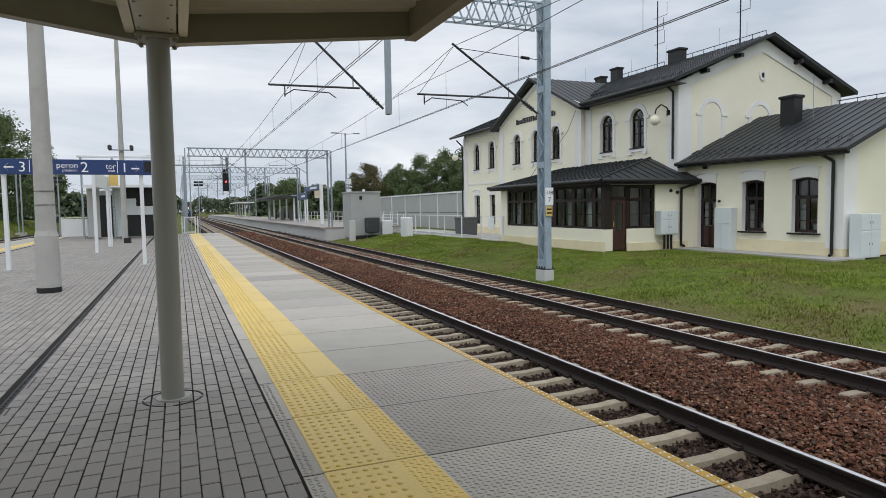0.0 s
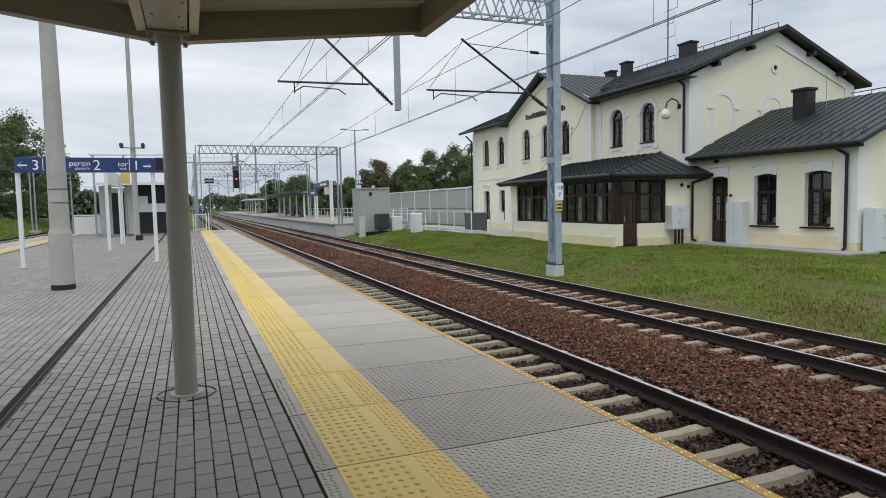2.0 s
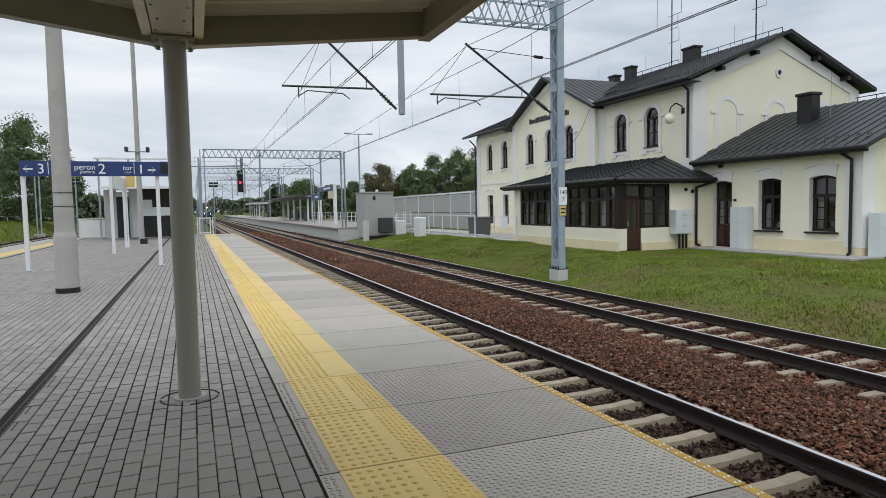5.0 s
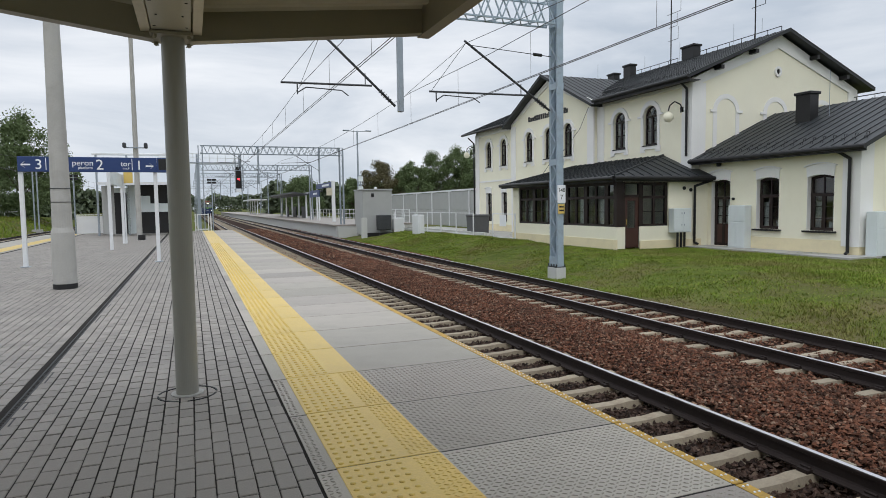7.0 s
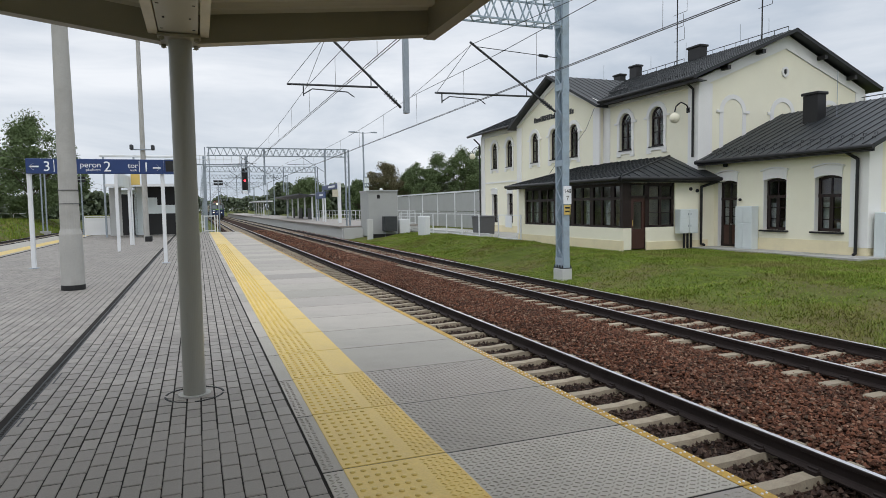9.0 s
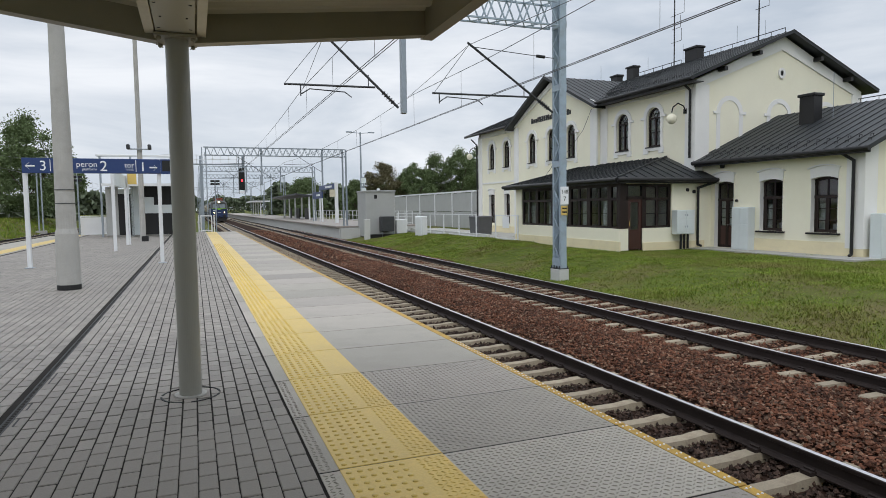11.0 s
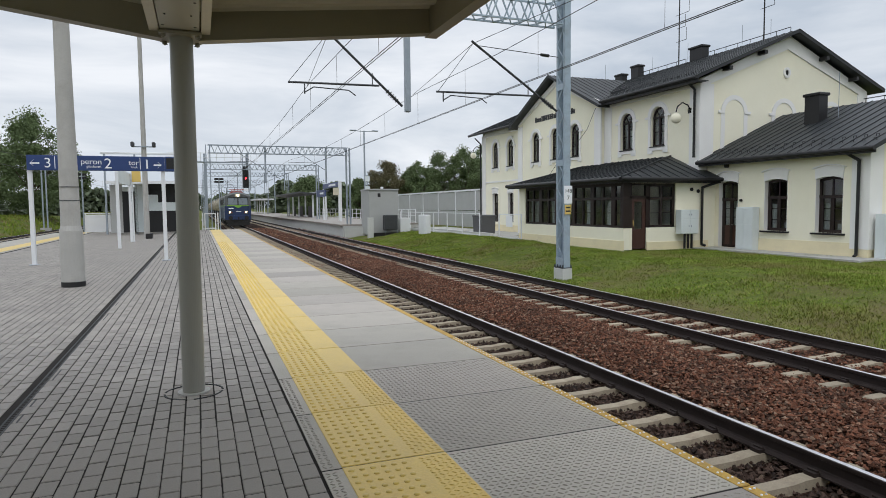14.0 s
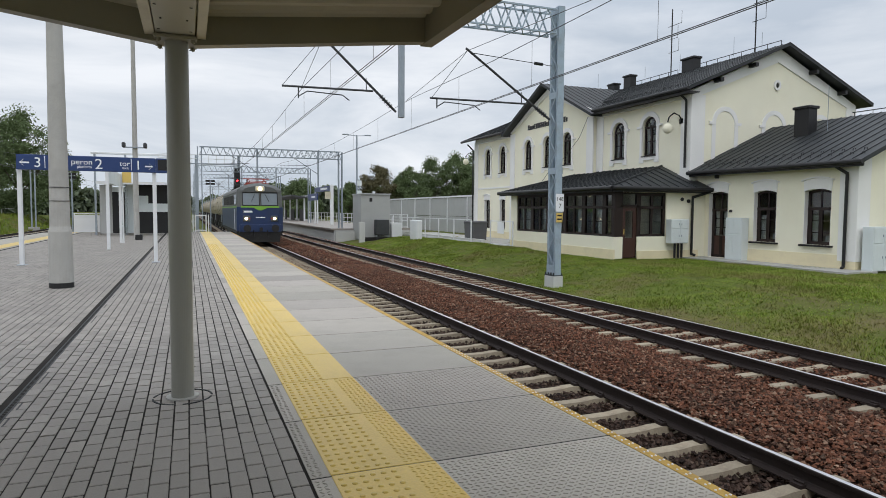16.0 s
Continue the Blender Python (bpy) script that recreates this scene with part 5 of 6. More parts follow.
wires(TRACKS[0], "contact wire hung from a sagging messenger over the near track", 5.26, 6.0, 6.46, (3.6, 18.3, 6.4))
wires(TRACKS[1], "contact wire hung from a sagging messenger over the second track", 4.99, 5.85, 6.29, (8.05, 18.3, 6.45))
side_wire = wires(SIDE_TRACK, "contact wire over the track behind the platform", 5.0, 5.75, 6.3)


def portal(y, x0, x1, ztop, hangs):
    p = thing("catenary_portal", (x0, y, -1.1), "galvanised lattice portal spanning the tracks", "catenary portal", "portals over the tracks")
    for x in (x0, x1):
        bm = bmesh.new()
        for sx in (-0.14, 0.14):
            for sy in (-0.14, 0.14):
                box(x + sx - 0.035, y + sy - 0.035, -1.1, x + sx + 0.035, y + sy + 0.035, ztop, bm)
        lacing(bm, lambda u, z: (x + u, y - 0.14, z), -0.14, 0.14, -1.0, ztop - 0.3, 0.4, 0.05)
        part("leg", bm, GALV, p)
        part("foot", box(x - 0.35, y - 0.35, -1.2, x + 0.35, y + 0.35, -0.75), CONCRETE, p)
    truss(p, x0, x1, y, ztop - 0.6, ztop, 0.5, 22, GALV, 0.045)
    for x in hangs:
        part("hanging_post", box(x - 0.06, y - 0.06, 3.4, x + 0.06, y + 0.06, ztop), GALV, p)
        part("arm", rod((x, y, 4.4), (x - 2.3, y, 5.9), 0.018, None, 6), DARKSTEEL, p)
        part("tube", rod((x - 0.6, y, 5.1), (x - 3.0, y, 5.0), 0.016, None, 6), DARKSTEEL, p)


portal(52.0, 0.84, 11.6, 6.26, (5.05, 9.8))
portal(75.0, 0.79, 13.1, 6.3, (5.6, 9.35))
portal(105.0, 0.9, 13.6, 6.9, (5.9, 10.0))
portal(140.0, 0.9, 13.9, 7.2, (5.9, 10.2))
portal(180.0, -14.0, 14.5, 7.4, (-5.0, 6.0))

# signal on its gantry
gantry = thing("signal_gantry", (1.1, 90, -1.1), "galvanised signal gantry with a walkway and railing", "signal gantry")
for x in (1.0, 6.3):
    part("leg", box(x - 0.12, 89.9, -1.1 if x < 3 else 5.6, x + 0.12, 90.1, 8.6), GALV, gantry)
part("walkway", box(-3.5, 89.6, 7.42, 6.5, 90.4, 7.55), GALV, gantry)
for z in (8.1, 8.65):
    part("rail", box(-3.5, 89.6, z - 0.03, 6.5, 89.66, z + 0.03), WHITEPAINT, gantry)
for k in range(11):
    part("post", box(-3.5 + k, 89.6, 7.5, -3.44 + k, 89.66, 8.65), WHITEPAINT, gantry)
part("cage", box(5.7, 89.5, 3.6, 5.78, 90.3, 8.65), GALV, gantry)
part("cage", box(6.42, 89.5, 3.6, 6.5, 90.3, 8.65), GALV, gantry)
signal = thing("railway_signal", (6.08, 89.4, 3.6), "black signal board showing a red light", "signal")
part("board", box(5.74, 89.35, 4.1, 6.46, 89.55, 7.0, None, 0.05), BLACK, signal)
for z, on in ((6.6, 0), (5.95, 0), (5.33, 1), (4.7, 0)):
    part("hood", rod((6.08, 89.15, z), (6.08, 89.36, z), 0.16, None, 14), BLACK, signal)
    part("lens", rod((6.08, 89.13, z), (6.08, 89.16, z), 0.125, None, 14), glow("red_signal_lamp", (1.0, 0.02, 0.03), 9.0) if on else GUTTER, signal)
part("plate", box(5.75, 89.35, 3.65, 6.4, 89.4, 4.0), SIGNWHITE, signal)

# ---- things on the island platform ----
def concrete_pole(x, y, r0, r1, top, sleeve=True):
    p = thing("lamp_pole", (x, y, 0), "tall tapered grey concrete lamp pole with a black foot band", "lamp pole", "poles on the platform")
    part("shaft", rod((x, y, 1.05 if sleeve else 0), (x, y, top), r0, None, 24, r1), CONCRETE, p, smooth=False)
    if sleeve:
        part("sleeve", rod((x, y, 0.10), (x, y, 1.08), r0 + 0.032, None, 24, r0 + 0.026), CONCRETE, p)
        part("sleeve_lip", rod((x, y, 1.08), (x, y, 1.18), r0 + 0.026, None, 24, r0), CONCRETE, p)
        part("foot_band", rod((x, y, 0), (x, y, 0.10), r0 + 0.036, None, 24), BLACK, p)
        for z in (1.66, 1.92):
            part("strap", rod((x, y, z), (x, y, z + 0.012), r0 + 0.004, None, 24), DARKSTEEL, p)
    return p


concrete_pole(-2.31, 14.13, 0.176, 0.088, 10.0)
pole_b = concrete_pole(-2.40, 35.0, 0.135, 0.09, 11.0, False)
part("bracket", box(-2.9, 34.8, 4.5, -1.86, 34.9, 4.55), GALV, pole_b)
for dx in (-0.5, 0.45):
    part("camera", box(-2.38 + dx - 0.08, 34.6, 4.5, -2.38 + dx + 0.08, 35.0, 4.75, None, 0.04), DARKSTEEL, pole_b, "small dark surveillance camera")
part("plinth_box", box(-2.45, 34.6, 0, -2.15, 35.2, 0.25), BLACK, pole_b)


def arrow(parent, x, y, z, direction, size=0.22):
    bm = prism([(x - direction * size / 2, z + 0.02), (x + direction * size / 2, z + 0.02), (x + direction * size / 2, z - 0.02), (x - direction * size / 2, z - 0.02)], "y", y - 0.004, y)
    for s in (-1, 1):
        bar((x + direction * size / 2, y - 0.002, z), (x + direction * (size / 2 - 0.10), y - 0.002, z + s * 0.09), 0.04, 0.004, bm)
    part("arrow", bm, SIGNWHITE, parent, "white arrow")


sign = thing("platform_sign", (-2.5, 20, 0), "long navy direction sign with white figures on two white posts", "sign")
for x in (-4.18, -0.90):
    part("post", box(x - 0.05, 19.99, 0, x + 0.05, 20.12, 2.56, None, 0.008), WHITEPAINT, sign)
    part("post_foot", box(x - 0.11, 19.92, 0, x + 0.11, 20.17, 0.015), GALV, sign)
part("panel", box(-4.22, 19.92, 2.55, -0.85, 20.04, 2.955, None, 0.01), BLUE, sign, "navy panel")
part("dark_panel", box(-0.845, 19.92, 2.545, -0.44, 20.04, 2.96, None, 0.01), BLUE, sign)
part("display", box(-0.80, 19.91, 2.62, -0.49, 19.93, 2.92), BLACK, sign, "dark display field")
for body, size, x, z in (("3", 0.37, -3.73, 2.735), ("peron", 0.215, -2.69, 2.79), ("platform", 0.105, -2.63, 2.66), ("2", 0.40, -2.28, 2.735), ("tor", 0.20, -1.64, 2.775), ("track", 0.085, -1.63, 2.655), ("1", 0.37, -1.30, 2.73)):
    text(body, size, SIGNWHITE, sign, (x, 19.915, z), (90, 0, 0), "white lettering")
arrow(sign, -4.03, 19.918, 2.74, -1)
arrow(sign, -1.03, 19.918, 2.72, 1, 0.20)
for x in (-3.56, -1.475):
    part("divider", box(x - 0.008, 19.914, 2.6, x + 0.008, 19.918, 2.92), SIGNWHITE, sign)

board = thing("notice_board", (-2.6, 26.5, 0), "pale notice board on two white posts", "notice board")
part("post", box(-2.86, 26.8, 0, -2.75, 26.92, 3.05), WHITEPAINT, board)
part("post", box(-2.86, 31.6, 0, -2.75, 31.74, 3.05), WHITEPAINT, board)
part("panel", prism([(26.85, 2.5), (31.7, 2.5), (31.7, 3.05), (26.85, 3.05)], "x", -2.83, -2.78), CAB, board)
yellow = thing("timetable_board", (-2.7, 31.67, 0), "yellow timetable board on a white post", "notice board")
part("post", box(-2.735, 31.61, 0, -2.68, 31.73, 3.1), WHITEPAINT, yellow)
part("panel", box(-2.70, 31.55, 2.68, -2.34, 31.60, 3.17, None, 0.01), SIGNYELLOW, yellow)

# stair shelter further down the platform
shelter = thing("stair_shelter", (-2.9, 42, 0), "glazed stair shelter with dark panels and a white roof edge", "shelter")
part("top_beam", box(-5.2, 41.9, 4.68, -0.6, 42.1, 4.82, None, 0.03), WHITEPAINT, shelter)
for x in (-5.0, -3.4, -1.0):
    part("column", box(x - 0.05, 41.92, 0, x + 0.05, 42.08, 4.70), GALV, shelter)
part("beam", box(-4.75, 40.05, 2.9, -0.9, 40.2, 3.05), WHITEPAINT, shelter)
part("dark_panel", box(-2.75, 41.6, 1.85, -1.0, 41.7, 2.95), BLACK, shelter)
part("light_panel", box(-2.75, 41.58, 1.35, -1.0, 41.68, 1.85), CAB, shelter)
part("light_panel", box(-2.75, 41.55, 1.85, -2.2, 41.60, 2.30), CAB, shelter)
part("dark_panel", box(-2.75, 41.6, 0.1, -1.0, 41.7, 1.35), BLACK, shelter)
part("pane", box(-3.35, 40.4, 0.1, -3.3, 41.6, 2.9), GLASS, shelter)
part("door", box(-4.1, 41.6, 0.1, -3.4, 41.66, 2.5), GUTTER, shelter)
part("light_panel", box(-4.75, 41.62, 0.1, -4.1, 41.7, 2.9), HUT, shelter)
part("light_panel", box(-3.3, 41.62, 0.1, -2.8, 41.7, 2.9), CAB, shelter)
part("back_wall", box(-4.75, 45.8, 0, -1.0, 45.9, 2.9), CAB, shelter)
part("ceiling", box(-4.75, 40.2, 3.0, -1.0, 45.8, 3.06), CAB, shelter)


def railing(name, pts, h, label, rows=2, panel=None, step=1.4, z=0.0, mat_=WHITEPAINT, group=""):
    r_ = thing(name, (pts[0][0], pts[0][1], z), label, "railing", group)
    for a, b in zip(pts, pts[1:]):
        a, b = Vector((*a, z)), Vector((*b, z))
        n = max(1, round((b - a).length / step))
        for i in range(n + 1):
            p = a.lerp(b, i / n)
            part("post", box(p.x - 0.03, p.y - 0.03, z, p.x + 0.03, p.y + 0.03, z + h), mat_, r_)
        for k in range(rows):
            up = Vector((0, 0, h - 0.03 - k * (h - 0.15) / max(1, rows - 1)))
            part("rail", bar(a + up, b + up, 0.05, 0.05), mat_, r_)
        if panel:
            lo, hi = Vector((0, 0, 0.12)), Vector((0, 0, h - 0.1))
            part("panel", bar((a + lo + b + lo) / 2 + Vector((0, 0, 0)), (a + hi + b + hi) / 2, abs(b.x - a.x) + 0.02 if abs(b.x - a.x) > abs(b.y - a.y) else 0.02, 0.02 if abs(b.x - a.x) > abs(b.y - a.y) else abs(b.y - a.y)), panel, r_)
    return r_


gate = thing("end_gate", (0.75, 46.5, 0), "white tubular gate frame at the platform end", "gate")
for x in (0.27, 0.42, 1.10, 1.26):
    part("post", box(x - 0.035, 46.45, 0, x + 0.035, 46.52, 1.16), WHITEPAINT, gate)
for z in (0.1, 1.10):
    part("rail", box(0.42, 46.46, z - 0.035, 1.10, 46.51, z + 0.035), WHITEPAINT, gate)
railing("end_railing", [(-6.4, 44.0), (-5.0, 44.0)], 1.25, "white panelled railing by the far platform edge", 2, WHITEPAINT, 1.4)
railing("end_railing", [(-5.0, 44.0), (-5.0, 47.0)], 1.25, "white railing by the stair shelter", 2, None, 1.0)
marker = thing("stop_marker", (1.45, 48, -1.0), "dark double board on a thin post past the platform end", "marker")
part("post", rod((1.45, 48, -1.05), (1.45, 48, 3.6), 0.04), GALV, marker)
for z in (3.32, 3.52):
    for x in (1.28, 1.62):
        part("board", box(x - 0.14, 47.95, z - 0.07, x + 0.14, 48.0, z + 0.07), BLACK, marker)
marker2 = thing("stop_marker", (-7.37, 50, -1.05), "dark double board on a thin grey post", "marker")
part("post", rod((-7.37, 50, -1.1), (-7.37, 50, 3.95), 0.05), GALV, marker2)
for z in (3.64, 3.86):
    for x in (-7.53, -7.21):
        part("board", box(x - 0.13, 49.95, z - 0.08, x + 0.13, 50.0, z + 0.08), BLACK, marker2)
side_mast = thing("catenary_mast", (-16.2, 84, -1), "slim galvanised twin mast beside the far track", "catenary mast")
for dx in (-0.2, 0.2):
    part("channel", box(-16.2 + dx - 0.06, 83.9, -1.0, -16.2 + dx + 0.06, 84.1, 6.2), GALV, side_mast)
part("foot", box(-16.7, 83.6, -1.3, -15.7, 84.4, -0.6), CONCRETE, side_mast)

# ---- opposite platform ----
OX, OY, OZ = 10.62, 51.0, 0.05
opp = tagged(part("platform_opposite", box(OX + 0.25, OY, -1.1, 17.5, 260, OZ - 0.12), WHITE_CONC), "opposite platform body of pale precast concrete", "platform", "", "structure")
tagged(part("platform_top", box(OX, OY - 0.05, OZ - 0.12, 17.6, 260, OZ), SLAB), "pale slab top of the opposite platform", "platform", "", "structure")
tagged(part("retaining_wall", box(OX + 0.3, OY - 0.4, -1.1, 14.0, OY - 0.06, -0.15), WHITE_CONC), "low white end wall of the opposite platform", "wall", "", "structure")
tagged(part("retaining_wall", box(12.3, 47.8, -1.1, 15.6, 48.05, -0.55), GUTTER), "dark base below the grey hut", "wall", "", "structure")
hut = thing("equipment_hut", (13.8, 49.5, -0.7), "plain light grey equipment hut beside the platform ramp", "hut")
part("body", box(12.45, 48.6, -0.75, 14.83, 51.2, 2.74, None, 0.02), HUT, hut)
part("roof", box(12.4, 48.5, 2.74, 14.88, 51.3, 2.84, None, 0.02), HUT, hut)
part("lamp", box(13.4, 48.5, 2.84, 13.6, 48.7, 3.0, None, 0.03), SIGNWHITE, hut)
part("sticker", box(13.15, 48.59, 2.2, 13.38, 48.60, 2.5), GUTTER, hut)
ac = thing("air_conditioner", (14.5, 48.2, -0.4), "dark grey air-conditioning cabinet on thin legs", "air conditioner")
part("body", box(13.48, 47.75, -0.36, 14.51, 48.45, 0.81, None, 0.04), DARKSTEEL, ac)
for x in (13.53, 14.46):
    part("leg", box(x - 0.03, 47.8, -1.0, x + 0.03, 47.86, -0.38), GALV, ac)
cab2 = thing("electrical_cabinet", (15.5, 49, -0.8), "white trackside cabinet beside the grey hut", "cabinet", "white trackside boxes")
part("body", box(14.9, 48.4, -0.75, 15.75, 49.4, 0.55, None, 0.03), WHITEPAINT, cab2)
post = thing("concrete_post", (12.25, 47.4, -1), "white square concrete post", "post")
part("shaft", box(12.02, 47.3, -1.1, 12.45, 47.6, 0.63, None, 0.02), WHITE_CONC, post)
cab3 = thing("electrical_cabinet", (14.7, 41.6, -0.8), "white trackside cabinet standing in the grass", "cabinet", "white trackside boxes")
part("body", box(14.62, 41.6, -0.85, 15.02, 43.1, 0.86, None, 0.04), WHITEPAINT, cab3)
part("door", box(14.60, 41.7, -0.4, 14.62, 43.0, 0.78, None, 0.005), WHITEPAINT, cab3)
railing("platform_railing", [(17.4, 52.0), (17.4, 100.0)], 1.15, "white railing along the back of the opposite platform", 3, None, 2.0, OZ)
railing("ramp_railing", [(16.6, 53.8), (16.6, 36.9)], 1.5, "white ramp railing beside the station lawn", 2, None, 2.8, -0.5)
lawn_fence = railing("lawn_fence", [(16.6, 34.1), (16.6, 31.3)], 1.48, "pale frame fence with mesh beside the glazed bay", 2, None, 2.7, -0.5)
tagged(part("ramp_wall", box(16.9, 36, -0.9, 17.15, 53.8, -0.25), WHITE_CONC), "low white ramp wall", "wall", "", "structure")
part("poster", box(16.55, 32.3, 0.25, 16.565, 33.1, 0.9), SIGNWHITE, lawn_fence, "white poster tied to the fence")
for x, y in ((17.55, 38.3),):
    b = thing("waste_bin", (x, y, -0.5), "dark grey wheeled waste container", "bin")
    part("body", prism([(y - 0.6, -0.35), (y + 0.6, -0.35), (y + 0.72, 0.72), (y - 0.72, 0.72)], "x", x - 0.5, x + 0.5), BIN, b)
    part("lid", box(x - 0.54, y - 0.76, 0.72, x + 0.54, y + 0.76, 0.86, None, 0.04), BIN, b)
    for s in (-0.45, 0.45):
        part("wheel", rod((x - 0.45, y + s, -0.42), (x - 0.35, y + s, -0.42), 0.09, None, 12), BLACK, b)

barrier = thing("noise_barrier", (24, 50, -0.8), "long pale panelled noise barrier beside the platform", "barrier", "", "structure")
for k in range(9):
    y = 49.3 + k * 4.9
    part("panel", box(24.0, y + 0.08, -0.9, 24.12, y + 4.82, 0.98, None, 0.01), HUT, barrier)
    part("panel", box(24.0, y + 0.08, 1.02, 24.12, y + 4.82, 2.80, None, 0.01), HUT, barrier)
    part("post", box(23.95, y - 0.08, -1.0, 24.16, y + 0.08, 2.9), WHITEPAINT, barrier)
part("coping", box(23.93, 49.2, 2.84, 24.18, 93.5, 2.99), WHITEPAINT, barrier)

canopy2 = thing("platform_shelter", (14, 90, OZ), "open platform shelter with a flat dark roof on white columns", "shelter")
part("roof", prism([(12.4, 3.3), (14.2, 3.05), (16.2, 3.5), (16.2, 3.7), (14.2, 3.25), (12.4, 3.5)], "y", 84, 112), DARKSTEEL, canopy2)
for k in range(5):
    y = 85 + k * 6.3
    part("column", box(14.1, y, OZ, 14.3, y + 0.2, 3.1), WHITEPAINT, canopy2)
for y in (88, 96, 104):
    part("bench_panel", box(14.5, y, OZ, 14.6, y + 3, 1.6), GUTTER, canopy2)


canopy3 = thing("platform_shelter", (14, 160, OZ), "second open platform shelter farther down the platform", "shelter")
part("roof", box(12.6, 150, 3.2, 16.2, 172, 3.45), WHITEPAINT, canopy3)
for k in range(4):
    part("column", box(14.1, 151 + k * 6.3, OZ, 14.3, 151.2 + k * 6.3, 3.2), WHITEPAINT, canopy3)


def blue_sign(y0, y1, x, z0, z1, label):
    s = thing("platform_sign", (x, y0, OZ), label, "sign", "navy signs on the opposite platform")
    part("panel", box(x - 0.05, y0, z0, x + 0.05, y1, z1), BLUE, s)
    for y in (y0 + 0.1, y1 - 0.1):
        part("post", box(x - 0.07, y - 0.07, OZ, x + 0.07, y + 0.07, z0), WHITEPAINT, s)
    part("mark", box(x - 0.06, y0 + (y1 - y0) * 0.2, (z0 + z1) / 2 - 0.1, x - 0.05, y0 + (y1 - y0) * 0.6, (z0 + z1) / 2 + 0.1), SIGNWHITE, s)


blue_sign(69.4, 75.0, 13.0, 2.6, 3.35, "navy platform number sign on white posts")
blue_sign(62.3, 71.0, 13.02, 3.45, 3.95, "long navy direction sign on white posts")
tall = thing("sign_post", (13.0, 62.0, OZ), "thick white post carrying a small board", "post")
part("post", box(12.85, 61.9, OZ, 13.15, 62.2, 4.0), WHITEPAINT, tall)
part("board", box(12.3, 61.8, 2.6, 12.85, 61.9, 3.3), CREAMSTEEL, tall)


def street_lamp(x, y, z, h, arm=1.3, label="tall grey lamp post with two arms"):
    l = thing("street_lamp", (x, y, z), label, "street lamp", "lamp posts by the platforms")
    part("pole", rod((x, y, z), (x, y, z + h), 0.14, None, 10, 0.08), GALV, l)
    for s in (-1, 1):
        part("arm", rod((x, y, z + h - 0.1), (x + s * arm, y, z + h), 0.04, None, 6), GALV, l)
        part("head", box(x + s * arm - 0.35, y - 0.15, z + h - 0.05, x + s * arm + 0.35, y + 0.15, z + h + 0.08, None, 0.03), GALV, l)


street_lamp(18.0, 72, -0.8, 10.9)
street_lamp(16.5, 150, OZ, 9.5)
street_lamp(-1.5, 120, -0.8, 9.0)
speaker = thing("loudspeaker_post", (16.0, 63, OZ), "short grey post with loudspeaker boxes", "post")
part("post", rod((16.0, 63, OZ), (16.0, 63, 4.6), 0.08), GALV, speaker)
for z in (3.0, 4.0):
    part("box", box(15.8, 62.8, z, 16.2, 63.2, z + 0.5), CAB, speaker)


# ---- trees and distance ----
def tree(x, y, z, height, spread, seed, leaf=LEAF, label="broad dark green leafy tree", size=0.42, count=2600, low=0.25):
    r = np.random.default_rng(seed)
    t = thing("tree", (x, y, z), label, "tree", "trees round the station")
    bm = rod((x, y, z), (x, y, z + height * 0.45), 0.28, None, 9, 0.16)
    tips = []
    for k in range(7):
        a = k * 2.4 + r.uniform(-0.4, 0.4)
        b = (x, y, z + height * r.uniform(0.18, 0.42))
        e = (x + math.cos(a) * spread * r.uniform(0.35, 0.75), y + math.sin(a) * spread * r.uniform(0.35, 0.75), z + height * r.uniform(0.5, 0.85))
        rod(b, e, 0.10, bm, 6, 0.03)
        tips.append(e)
    part("trunk", bm, BARK, t)
    clumps = [np.array(e) for e in tips]
    for k in range(64):
        a, rad, h = r.uniform(0, 6.28), spread * math.sqrt(r.uniform(0, 1)), r.uniform(low, 1)
        taper = math.sin(math.pi * min(1, max(0.12, (h - low) / (1 - low) * 0.85 + 0.12)))
        clumps.append(np.array([x + math.cos(a) * rad * taper, y + math.sin(a) * rad * taper, z + height * h]))
    per = count // len(clumps)
    verts, faces = [], []
    for c in clumps:
        s = spread * r.uniform(0.16, 0.36)
        d = r.normal(0, 1, (per, 3))
        d /= np.linalg.norm(d, axis=1)[:, None]
        pos = c + d * s * r.uniform(0.1, 1.1, (per, 1)) * np.array([1, 1, 0.8])
        u, v = r.normal(0, 1, (per, 3)), r.normal(0, 1, (per, 3))
        u *= size * r.uniform(0.4, 0.8, (per, 1)) / np.linalg.norm(u, axis=1)[:, None]
        v *= size * r.uniform(0.3, 0.6, (per, 1)) / np.linalg.norm(v, axis=1)[:, None]
        pos = pos - origin_of(t)
        verts.append(np.stack([pos - u, pos + v, pos + u, pos - v * 0.8], 1))
    verts = np.concatenate(verts).reshape(-1, 3)
    faces = np.arange(len(verts)).reshape(-1, 4).tolist()
    verts = verts.tolist()
    mesh_part("crown", verts, faces, leaf, t)
    return t


def origin_of(t):
    return np.array(t.location)


